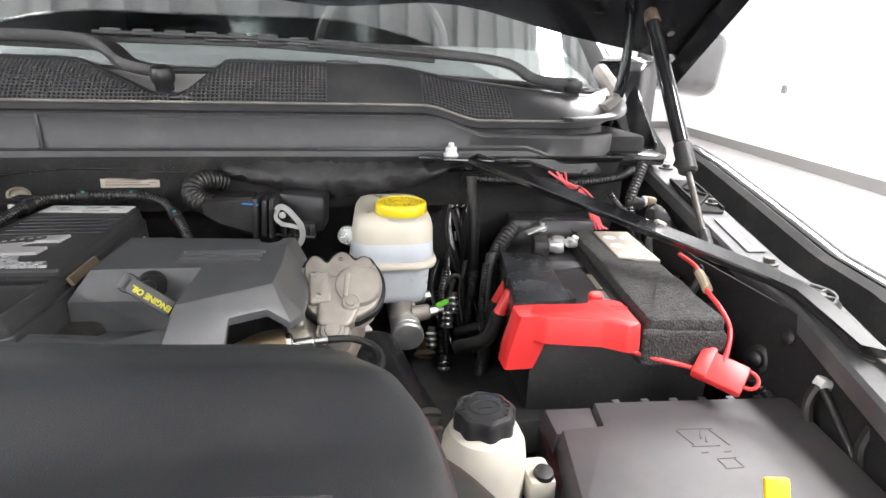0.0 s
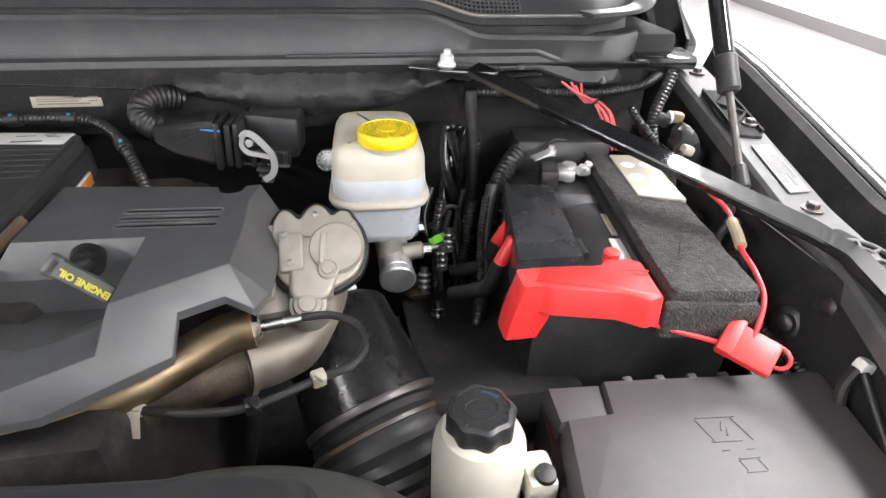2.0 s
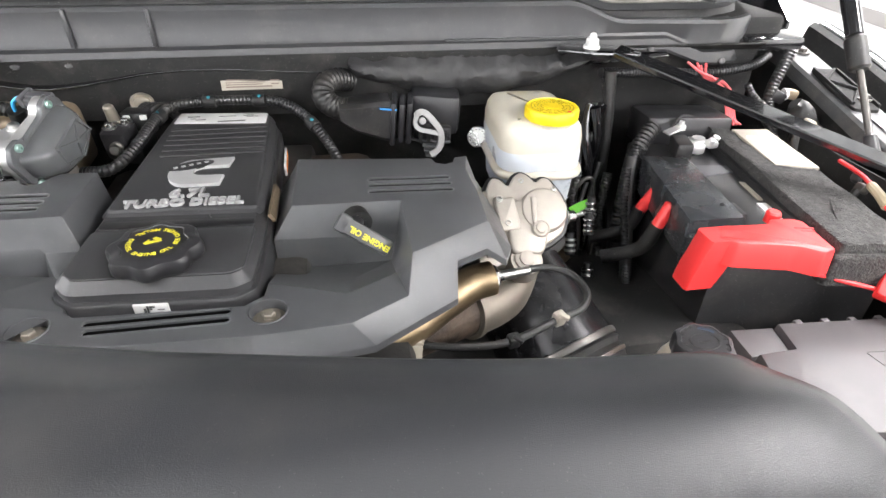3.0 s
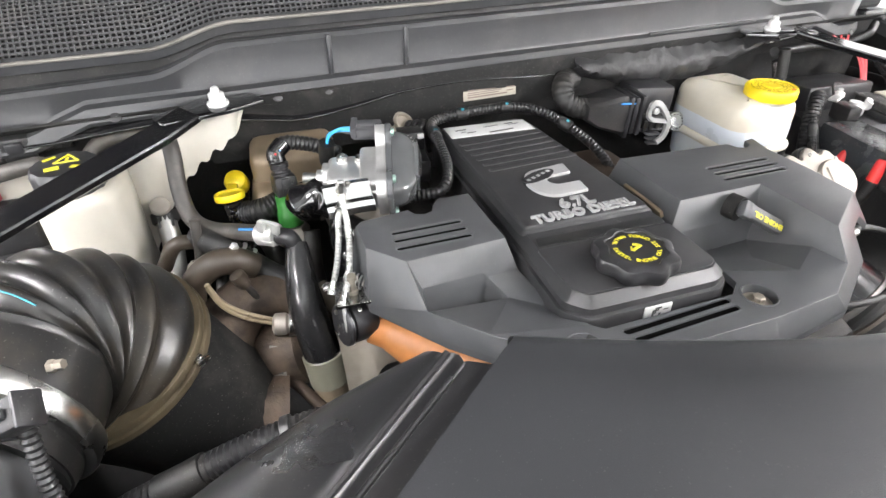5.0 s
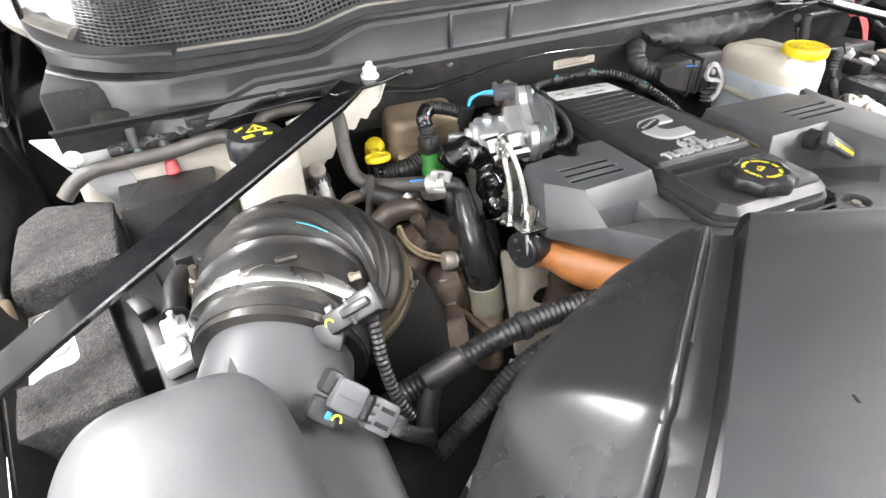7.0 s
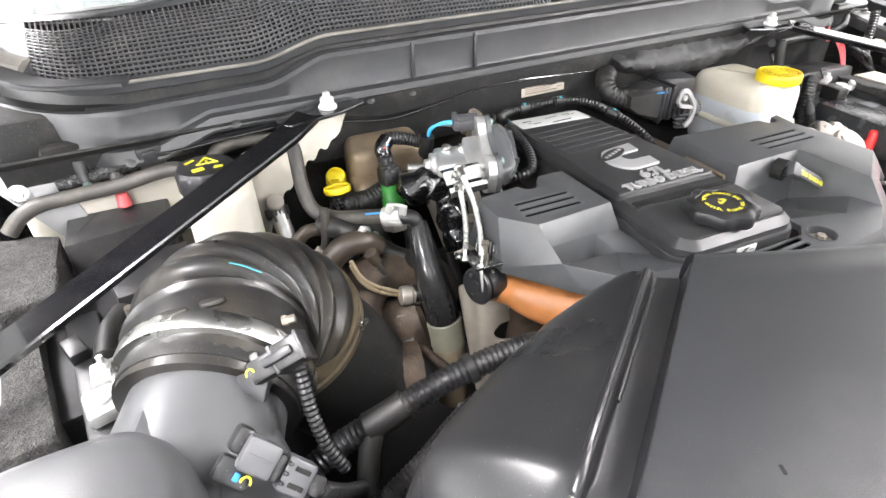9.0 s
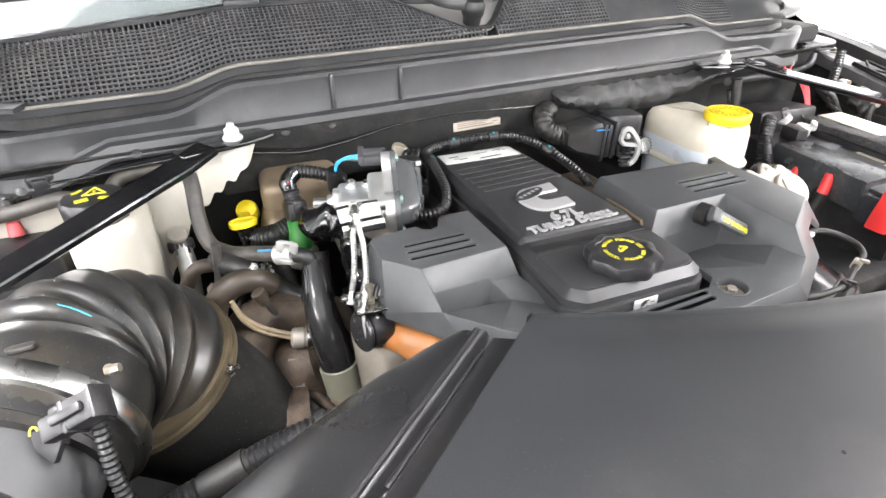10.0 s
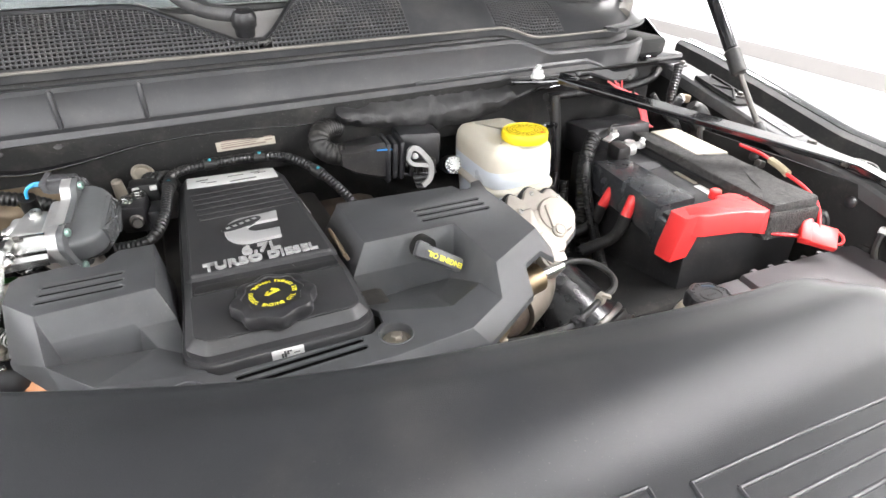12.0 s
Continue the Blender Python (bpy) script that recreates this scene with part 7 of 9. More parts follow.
airhose = thing("air_intake_hose", (-0.53, 0.57, 1.05), "large ribbed black rubber intake hose with steel clamps", "hose")
FC, FN = Vector((-0.530, 0.607, 1.1055)), Vector((0.212, 0.228, -0.950)).normalized()
HP = [MB - (MB - MA) * 0.10, MB + Vector((0.010, 0.022, 0.006)), Vector((-0.577, 0.562, 1.153)), Vector((-0.556, 0.590, 1.143)), FC - FN * 0.012, FC + FN * 0.008]
line = even(spline(HP, 10), 0.0025)
rings, x = [], None
for i, c in enumerate(line):
    z = (line[min(i + 1, len(line) - 1)] - line[max(i - 1, 0)]).normalized()
    x = frame_of(z)[0] if x is None else (x - z * x.dot(z)).normalized()
    y = z.cross(x)
    f = i / (len(line) - 1)
    r = 0.068 + 0.014 * f
    if 0.36 < f < 0.95:
        r += 0.0040 * math.cos((f - 0.36) / 0.090 * 2 * math.pi) - 0.001
    rings.append([bm2 for bm2 in [c + (x * math.cos(2 * math.pi * k / 40) + y * math.sin(2 * math.pi * k / 40)) * r for k in range(40)]])
bm = B()
skin(bm, [[bm.verts.new(p) for p in rg] for rg in rings])
part("hose", bm, AIRRUB, airhose, "glossy ribbed rubber", 60)
d0 = (MB - MA).normalized()
part("clamp", lathe(B(), MB + d0 * 0.008, d0, [(0.070, 0), (0.0765, 0.001), (0.0775, 0.003), (0.0775, 0.014), (0.0765, 0.017), (0.070, 0.018)], 48), STEEL, airhose, "bright steel band clamp")
part("cuff", lathe(B(), MB - d0 * 0.010, d0, [(0.062, 0), (0.0700, 0.002), (0.0705, 0.014), (0.068, 0.018)], 48), RUBBER, airhose)
part("cuff", lathe(B(), FC - FN * 0.014, FN, [(0.080, 0), (0.0862, 0.001), (0.0872, 0.003), (0.0872, 0.007), (0.0850, 0.0085), (0.0850, 0.0110), (0.0876, 0.0120), (0.0884, 0.0140), (0.0884, 0.0180), (0.0865, 0.0200), (0.080, 0.021)], 56), GRIME, airhose, "grimy brown double band at the hose end")
for k in range(9):
    a = radians(-60 + 11 * k)
    gx, gy, gz = frame_of(FN)
    q = FC + FN * 0.002 + (gx * math.cos(a) + gy * math.sin(a)) * 0.0884
    bm = B()
    rbox(bm, q, (0.003, 0.003, 0.0022), 0.0006, turn(0, 0, 20 * k))
    part("clamp_notch", bm, BEIGE, airhose)
ear = B()
rbox(ear, (-0.4565, 0.5640, 1.1125), (0.006, 0.010, 0.012), 0.0015, turn(0, 0, 40))
rbox(ear, (-0.4520, 0.5600, 1.1140), (0.012, 0.004, 0.005), 0.001, turn(0, 0, 40))
part("clamp_ear", ear, STEEL, airhose, "small bright clamp ear")
bm = B()
c0 = MB + d0 * 0.016 + Vector((0.058, -0.010, 0.046))
lathe(bm, c0, (1, -0.3, 0.2), [(0.0045, 0), (0.0045, 0.004), (0.0035, 0.005), (0.0035, 0.010)], 6)
part("clamp_screw", bm, BEIGE, airhose)
for off in (-0.012, 0.014):
    bm = B()
    q = MB + d0 * 0.0165 + Vector((off, 0, 0.0765))
    slab(bm, capsule((q.x - 0.006, q.y), (q.x + 0.006, q.y), 0.003), q.z + 0.0012, q.z - 0.002, 0.0005)
    part("clamp_slot", bm, DARKSTEEL, airhose)
bm = B()
tube(bm, [(-0.556, 0.556, 1.2250), (-0.546, 0.549, 1.2225), (-0.535, 0.541, 1.2170)], 0.0006, 6)
part("chalk_mark", bm, mat("turquoise_chalk", (0.03, 0.22, 0.28), 0.6), airhose)
turbo = thing("turbocharger", (-0.40, 0.58, 0.95), "dark browned turbocharger below the intake hose", "turbocharger")
part("inlet", tube(B(), [FC, FC + FN * 0.03, (-0.490, 0.61, 1.040), (-0.45, 0.60, 0.98)], 0.08, 36, radii=[0.081, 0.081, 0.078, 0.070]), MATTE, turbo, "matt black inlet pipe")
bm = B()
vol = [Vector((-0.395 + 0.052 * math.cos(a), 0.62 + 0.040 * math.sin(a), 1.045 + 0.045 * math.sin(a))) for a in [radians(-30 + 25 * k) for k in range(13)]]
tube(bm, vol, 0.03, 16, radii=[0.020, 0.024, 0.030, 0.036, 0.04])
part("volute", bm, RUST, turbo, "rough brown cast volute")
part("core", cyl(B(), (-0.43, 0.64, 1.02), (-0.36, 0.62, 1.04), 0.036, n=26, bev=0.006), RUST, turbo)
px_, py_, pz_ = frame_of((-0.38, -0.72, 0.50))
PLATE = Matrix((px_, py_, pz_)).transposed()
bm = B()
rbox(bm, (-0.3975, 0.5965, 1.0410), (0.019, 0.052, 0.0016), 0.0006, PLATE)
tl = part("maker_plate", bm, mat("grey_maker_plate", (0.15, 0.15, 0.14), 0.4, dust=0.3), turbo, "grey plate with a blue block and worn print")
bm = B()
rbox(bm, Vector((-0.3975, 0.5965, 1.0410)) + PLATE @ Vector((0.001, 0.014, 0.0010)), (0.011, 0.013, 0.0008), 0.0003, PLATE)
part("blue_block", bm, BLUE, tl)
for k in range(5):
    bm = B()
    rbox(bm, Vector((-0.3975, 0.5965, 1.0410)) + PLATE @ Vector((0.0, -0.001 - 0.0045 * k, 0.0009)), (0.013 - 0.002 * (k % 2), 0.0022, 0.0006), 0, PLATE)
    part("print_bar", bm, INK, tl)


def plug(name, c, m, body, material, label):
    t = thing(name, c, label, "connector", "sensor plugs")
    for pn, off, size, mm in body:
        bm = B()
        rbox(bm, Vector(c) + m @ Vector(off), size, 0.003, m)
        part(pn, bm, mm, t)
    return t


def axes(along, face=(-0.196, -0.573, 0.795)):
    """A turned frame with its x along a given way and its z towards the face."""
    x = Vector(along).normalized()
    z = Vector(face)
    z = (z - x * z.dot(x)).normalized()
    return Matrix((x, z.cross(x), z)).transposed()


PM = axes((0.039, -0.009, 0.020))
p1 = plug("sensor_plug", (-0.552, 0.457, 1.196), PM, [("body", (-0.002, 0, 0), (0.022, 0.017, 0.014), BLACKP), ("plug_shell", (0.021, 0, 0.002), (0.024, 0.020, 0.017), BLACKP), ("latch", (0.014, 0.0, 0.012), (0.024, 0.007, 0.005), CAPBLACK), ("collar", (0.009, 0, 0.001), (0.004, 0.022, 0.019), CAPBLACK), ("end_rib", (0.031, 0, 0.002), (0.003, 0.022, 0.019), CAPBLACK), ("seat", (-0.014, 0.002, -0.006), (0.018, 0.028, 0.006), BLACKP)], BLACKP, "black sensor plug on the air box outlet")
bm = slab(B(), rounded([(-0.026, 0.008), (-0.004, 0.016), (0.002, -0.004), (-0.008, -0.016)], 0.003, 3), 0.002, -0.002, 0.001)
bm.transform(Matrix.Translation((-0.556, 0.456, 1.188)) @ PM.to_4x4())
part("tab", bm, CAPBLACK, p1)
bm = B()
tube(bm, [Vector((-0.563, 0.450, 1.200)) + PM @ Vector((0.003 * math.cos(a), 0.0035 * math.sin(a), 0.004)) for a in [0.3 * k for k in range(12)]], 0.0007, 6, 2)
part("yellow_seal", bm, YELLOWINK, p1)
PM2 = axes((0.022, -0.012, -0.020))
p2 = plug("sensor_plug", (-0.571, 0.388, 1.186), PM2, [("body", (-0.006, 0.002, 0.004), (0.022, 0.021, 0.012), GREYP), ("body_rib", (-0.006, 0.002, 0.0105), (0.016, 0.0015, 0.001), GREYP), ("collar", (0.007, 0.001, 0.002), (0.006, 0.017, 0.014), BLACKP), ("plug_shell", (0.020, 0.0, 0.001), (0.020, 0.022, 0.015), GREYP), ("slot", (0.021, 0.005, 0.0088), (0.010, 0.003, 0.001), MATTE), ("slot", (0.021, -0.005, 0.0088), (0.010, 0.003, 0.001), MATTE), ("tooth", (0.012, 0.006, 0.0075), (0.004, 0.003, 0.004), BLACKP), ("tooth", (0.012, 0.0, 0.0075), (0.004, 0.003, 0.004), BLACKP), ("tooth", (0.012, -0.006, 0.0075), (0.004, 0.003, 0.004), BLACKP), ("tail", (0.034, 0.0, 0.0), (0.010, 0.014, 0.012), BLACKP), ("seat", (-0.014, -0.012, -0.004), (0.022, 0.016, 0.012), BLACKP), ("post", (-0.018, 0.006, -0.006), (0.012, 0.016, 0.016), BLACKP)], GREYP, "grey sensor plug on the air box")
bm = B()
rbox(bm, Vector((-0.571, 0.388, 1.186)) + PM2 @ Vector((-0.012, -0.013, 0.003)), (0.004, 0.005, 0.002), 0.0008, PM2)
part("blue_mark", bm, BLUE, p2)
bm = B()
tube(bm, [Vector((-0.571, 0.388, 1.186)) + PM2 @ Vector((-0.006 + 0.003 * math.cos(a), -0.014 + 0.0038 * math.sin(a), 0.004)) for a in [0.3 * k for k in range(12)]], 0.0008, 6, 2)
part("yellow_seal", bm, YELLOWINK, p2)
loom("sensor_tail", [(-0.551, 0.378, 1.163), (-0.540, 0.380, 1.146), (-0.528, 0.388, 1.125), (-0.514, 0.402, 1.10)], 0.006, "black ribbed tail of the grey sensor plug", 0.0012, 0.0045, LOOM)
loom("sensor_loom", [(-0.533, 0.452, 1.196), (-0.533, 0.445, 1.180), (-0.533, 0.437, 1.158), (-0.529, 0.428, 1.130), (-0.520, 0.420, 1.105)], 0.0054, "black ribbed sensor loom", 0.0012, 0.0045, LOOM)
main = loom("wiring_loom", [(-0.30, 0.43, 1.135), (-0.345, 0.442, 1.132), (-0.385, 0.448, 1.126), (-0.43, 0.452, 1.116), (-0.47, 0.456, 1.100), (-0.51, 0.460, 1.085), (-0.55, 0.455, 1.07)], 0.0115, "thick " + HL + " in front of the turbocharger", 0.0014, 0.005)
part("tape", tube(B(), [(-0.455, 0.4545, 1.1068), (-0.47, 0.456, 1.100), (-0.49, 0.458, 1.0925)], 0.0128, 16), RUBBER, main, "smooth black tape")
part("clip", lathe(B(), (-0.395, 0.4492, 1.1238), (-0.045, 0.004, -0.010), [(0.0118, -0.004), (0.0132, -0.003), (0.0132, 0.003), (0.0118, 0.004)], 20), BLACKP, main)
part("branch", tube(B(), [(-0.480, 0.457, 1.096), (-0.490, 0.450, 1.085), (-0.498, 0.440, 1.070), (-0.505, 0.43, 1.05)], 0.0095, 14), RUBBER, main)
loom("wiring_loom", [(-0.34, 0.42, 1.118), (-0.375, 0.430, 1.110), (-0.41, 0.434, 1.09), (-0.45, 0.43, 1.06), (-0.50, 0.42, 1.04)], 0.009, HL + " in front of the turbocharger", 0.0012, 0.005)
tag = B()
ribbon(tag, [(-0.40, 0.446, 1.085), (-0.412, 0.44, 1.065), (-0.42, 0.432, 1.048)], 0.022, 0.0015, (0.3, -0.8, 0.5))
tg = solo("loom_tag", tag, LABEL, "white printed tag wrapped round the loom", "tag")
bm = B()
rbox(bm, (-0.419, 0.4305, 1.052), (0.010, 0.001, 0.004), 0, turn(0, 0, 0))
part("print_bar", bm, INK, tg)

# second battery
bat2 = thing("battery", (-0.74, 0.66, 0.95), "second car battery under torn charcoal felt with a white label", "battery", "batteries")
BM = Matrix.Translation((-0.80, 0.515, 0)) @ turn(0, 0, 9).to_4x4()


def bt2(poly):
    return [tuple((BM @ Vector((x, y, 0)))[:2]) for x, y in poly]


part("case", slab(B(), bt2([(0.0, 0.03), (0.165, 0.03), (0.165, 0.33), (0.0, 0.33)]), 1.118, 0.95, 0.004), BLACKP, bat2)
part("felt_jacket", felt_block(bt2([(0.0, -0.005), (0.094, -0.005), (0.094, 0.21), (0.060, 0.21), (0.060, 0.06), (0.0, 0.05)]), 1.136, 1.02, 5), FELT, bat2, "charcoal felt jacket")
part("felt_flap", felt_block([(-0.800, 0.675), (-0.708, 0.690), (-0.712, 0.812), (-0.780, 0.835), (-0.805, 0.80)], 1.160, 1.125, 8), FELT, bat2, "torn felt flap")
lb2 = part("case_label", slab(B(), bt2([(-0.03, 0.05), (0.062, 0.06), (0.062, 0.19), (-0.03, 0.19)]), 1.1265, 1.10, 0.0008), LABEL, bat2, "scuffed white label with round marks")
for u, v in ((0.045, 0.095), (0.012, 0.13), (0.04, 0.145)):
    q = BM @ Vector((u, v, 0))
    bm = B()
    tube(bm, [Vector((q.x + 0.010 * math.cos(a), q.y + 0.010 * math.sin(a), 1.127)) for a in [2 * math.pi * k / 16 for k in range(17)]], 0.0008, 6, 2)
    rbox(bm, (q.x, q.y, 1.127), (0.009, 0.003, 0.0006), 0, turn(0, 0, 30))
    part("mark", bm, FADED, lb2)
bm = B()
rbox(bm, (-0.686, 0.60, 1.10), (0.03, 0.20, 0.05), 0.004, turn(0, 0, 8))
part("cable_shroud", bm, BLACKP, bat2)
pt = B()
rbox(pt, (-0.676, 0.547, 1.133), (0.026, 0.034, 0.014), 0.004, turn(0, 0, 12))
lathe(pt, (-0.676, 0.547, 1.128), (0, 0, 1), [(0.010, 0), (0.009, 0.015)], 20)
rbox(pt, (-0.674, 0.582, 1.134), (0.022, 0.028, 0.012), 0.003, turn(0, 0, 5))
lathe(pt, (-0.674, 0.586, 1.138), (0, 0, 1), [(0.006, 0), (0.006, 0.006), (0.003, 0.007), (0.003, 0.014)], 6)
part("terminal_clamp", pt, BRIGHT, bat2, "bright metal terminal clamp")
bm = B()
tube(bm, [(-0.672, 0.600, 1.135), (-0.668, 0.635, 1.137), (-0.660, 0.67, 1.13)], 0.012, 12)
part("cable", bm, RUBBER, bat2)
bm = B()
lathe(bm, (-0.647, 0.632, 1.135), (0, 0, 1), [(0.014, 0), (0.014, 0.003), (0.007, 0.004), (0.007, 0.012), (0.0045, 0.013), (0.004, 0.026)], 20)
part("ground_stud", bm, BEIGE, bat2, "brass-coloured stud and washer")
for p in ((-0.634, 0.665, 1.142), (-0.70, 0.635, 1.130)):
    bm = B()
    rbox(bm, p, (0.016, 0.030, 0.012), 0.002, turn(0, 0, 20))
    part("grey_clip", bm, BLACKP, bat2)

fb2 = thing("fuse_block", (-0.65, 0.80, 1.12), "black plastic fuse block with a red cable boot", "fuse block")
part("cover", slab(B(), rounded([(-0.705, 0.775), (-0.600, 0.790), (-0.596, 0.850), (-0.628, 0.860), (-0.632, 0.848), (-0.665, 0.845), (-0.670, 0.856), (-0.705, 0.850)], 0.004), 1.163, 1.09, 0.003, 0.002), BLACKP, fb2)
part("lower_cover", slab(B(), [(-0.665, 0.70), (-0.585, 0.71), (-0.59, 0.785), (-0.68, 0.775)], 1.130, 1.05, 0.003, 0.002), BLACKP, fb2)
part("boot", cyl(B(), (-0.642, 0.834, 1.165), (-0.642, 0.838, 1.182), 0.0085, 0.0068, 16, 0.002), PINK, fb2, "red rubber boot")
part("cable", tube(B(), [(-0.642, 0.836, 1.184), (-0.641, 0.842, 1.198), (-0.645, 0.860, 1.215)], 0.0085, 12), RUBBER, fb2)

degas = thing("coolant_reservoir", (-0.55, 0.78, 1.0), "translucent white coolant reservoir with a black cap", "coolant reservoir")
bm = B()
slab(bm, rounded([(-0.580, 0.730), (-0.512, 0.734), (-0.500, 0.785), (-0.505, 0.835), (-0.578, 0.835)], 0.018, 4), 1.197, 1.00, 0.014, 0.002, steps=4)
part("tank", bm, AGED, degas, "", 50)
bm = B()
slab(bm, rounded([(-0.745, 0.845), (-0.56, 0.835), (-0.56, 0.868), (-0.745, 0.868)], 0.010), 1.195, 1.02, 0.010, 0.0, steps=3)
part("rear_tank", bm, AGED, degas, "", 50)
WEDGE = [(-0.505, 1.070), (-0.498, 1.085), (-0.487, 1.112), (-0.469, 1.141), (-0.437, 1.175), (-0.414, 1.192), (-0.391, 1.204), (-0.374, 1.236)]


def wedge_low(x):
    for a, b in zip(WEDGE, WEDGE[1:]):
        if x <= b[0]:
            return a[1] + (b[1] - a[1]) * max(0, (x - a[0]) / (b[0] - a[0]))
    return WEDGE[-1][1]


bm = B()
rows = []
for i in range(45):
    f = i / 44
    x = -0.503 + 0.128 * f
    top = 1.205 + 0.037 * f
    low = min(top - 0.003, wedge_low(x) + 0.0035 * math.sin(f * 46))
    rows.append([(x, 0.822, top), (x, 0.812, top - 0.004), (x, 0.807 + 0.004 * math.sin(f * 9), (top + low) / 2), (x, 0.806, low)])
sheet(bm, rows, 0.005)
part("side_wing", bm, AGED, degas, "white wavy-edged plastic wing", 50)
dc = part("cap", lathe(B(), (-0.548, 0.772, 1.192), (0, 0, 1), [(0.030, 0), (0.032, 0.003), (0.032, 0.024), (0.029, 0.029), (0.010, 0.031)], 56, 14, 0.02), CAPBLACK, degas, "black cap with yellow warning marks")
bm = B()
zc = 1.2228
for a, b in (((-0.011, -0.006), (0.0, 0.012)), ((0.0, 0.012), (0.011, -0.006)), ((0.011, -0.006), (-0.011, -0.006))):
    p, q = Vector((-0.545 + a[0], 0.776 + a[1], zc)), Vector((-0.545 + b[0], 0.776 + b[1], zc))
    tube(bm, [p, (p + q) / 2, q], 0.0012, 6, 2)
rbox(bm, (-0.545, 0.777, zc), (0.003, 0.008, 0.001), 0)
rbox(bm, (-0.556, 0.758, zc), (0.013, 0.008, 0.001), 0.0004, turn(0, 0, 12), 1)
rbox(bm, (-0.535, 0.757, zc), (0.010, 0.006, 0.001), 0.0004, turn(0, 0, -20), 1)
rbox(bm, (-0.562, 0.784, zc), (0.012, 0.003, 0.001), 0, turn(0, 0, 40))
part("warning_print", bm, YELLOWINK, dc)

bm = B()
slab(bm, rounded([(-0.772, 0.044), (-0.712, 0.036), (-0.690, 0.006), (-0.676, -0.055), (-0.700, -0.060), (-0.742, 0.0)], 0.004), 0.003, 0, 0.001)
bm.transform(Matrix.Translation((0, 0.846, 1.186)) @ turn(75, 0, 0).to_4x4())
brk = solo("support_bracket", bm, mat("dusty_painted_bracket", (0.30, 0.30, 0.30), 0.5, dust=0.3), "pale stamped metal bracket on the bulkhead", "bracket")
hexbolt(brk, (-0.737, 0.845, 1.202), (0, -0.95, 0.25), 0.006, STEEL)
solo("overflow_hose", tube(B(), [(-0.757, 0.825, 1.168), (-0.742, 0.828, 1.182), (-0.720, 0.830, 1.191), (-0.68, 0.830, 1.193), (-0.64, 0.828, 1.195), (-0.60, 0.822, 1.203), (-0.578, 0.810, 1.208), (-0.562, 0.795, 1.205)], 0.0085, 14), GREYHOSE, "dusty grey rubber hose over the coolant tank", "hose")
solo("overflow_hose", tube(B(), [(-0.540, 0.805, 1.185), (-0.538, 0.825, 1.200), (-0.522, 0.835, 1.213), (-0.49, 0.835, 1.216), (-0.455, 0.828, 1.212)], 0.0085, 14), GREYHOSE, "dusty grey rubber hose behind the coolant cap", "hose")
bm = B()
tube(bm, [(-0.70, 0.850, 1.200), (-0.64, 0.848, 1.208), (-0.585, 0.846, 1.216), (-0.55, 0.846, 1.218)], 0.009, 12)
solo("foil_wrap", bm, mat("crinkled_film", (0.03, 0.03, 0.03), 0.16, 0.1, bump=1.0, fine=160, depth=0.006), "crinkled shiny wrap round a cable", "cable wrap")

coolant = thing("coolant_pipe", (-0.40, 0.70, 1.05), "grey rubber coolant hose joined to a glossy black pipe", "pipe")
part("hose", tube(B(), [(-0.452, 0.785, 1.232), (-0.450, 0.768, 1.215), (-0.452, 0.750, 1.180), (-0.447, 0.735, 1.155), (-0.430, 0.713, 1.150), (-0.405, 0.688, 1.156), (-0.372, 0.656, 1.164)], 0.0085, 14), GREYHOSE, coolant)
sc = part("clamp", cyl(B(), (-0.384, 0.667, 1.1605), (-0.368, 0.652, 1.165), 0.0112, n=18, bev=0.001), BRAID, coolant, "bright spring clamp")
bm = B()
rbox(bm, (-0.381, 0.655, 1.175), (0.005, 0.008, 0.013), 0.001, turn(10, 0, 40))
rbox(bm, (-0.369, 0.645, 1.176), (0.005, 0.008, 0.012), 0.001, turn(10, 0, 40))
rbox(bm, (-0.375, 0.651, 1.181), (0.016, 0.004, 0.003), 0.001, turn(10, 0, -42))
rbox(bm, (-0.378, 0.648, 1.160), (0.014, 0.004, 0.005), 0.001, turn(10, 0, -42))
part("ear", bm, BRAID, sc)
bm = B()
tube(bm, [(-0.402, 0.677, 1.1645), (-0.395, 0.671, 1.1660), (-0.388, 0.665, 1.1680)], 0.0014, 6, 3)
part("blue_mark", bm, BLUE, sc)
part("joint", tube(B(), [(-0.368, 0.653, 1.163), (-0.358, 0.646, 1.162), (-0.353, 0.642, 1.150)], 0.0085, 12), BLACKP, coolant)
bp = part("pipe", tube(B(), [(-0.352, 0.646, 1.155), (-0.354, 0.636, 1.142), (-0.357, 0.616, 1.12), (-0.356, 0.602, 1.095), (-0.352, 0.594, 1.065), (-0.349, 0.589, 1.035)], 0.018, 18, radii=[0.010, 0.014, 0.0175, 0.0190, 0.0190]), mat("gloss_formed_pipe", (0.016, 0.016, 0.017), 0.22, dust=0.06, bump=0.1, speck=0.3), coolant, "glossy black formed pipe")
part("band", cyl(B(), (-0.3507, 0.5925, 1.055), (-0.3475, 0.5865, 1.020), 0.0212, n=24, bev=0.001), mat("pale_green_sleeve", (0.17, 0.165, 0.125), 0.4, dust=0.3), coolant, "pale greenish sleeve")
part("lower_pipe", cyl(B(), (-0.348, 0.587, 1.028), (-0.346, 0.583, 0.93), 0.019, n=18), BROWN, coolant)
part("branch", tube(B(), [(-0.352, 0.632, 1.115), (-0.364, 0.655, 1.102), (-0.386, 0.670, 1.113), (-0.405, 0.676, 1.131), (-0.425, 0.690, 1.142), (-0.445, 0.715, 1.145)], 0.0125, 16), RUBBER, coolant)
bm = B()
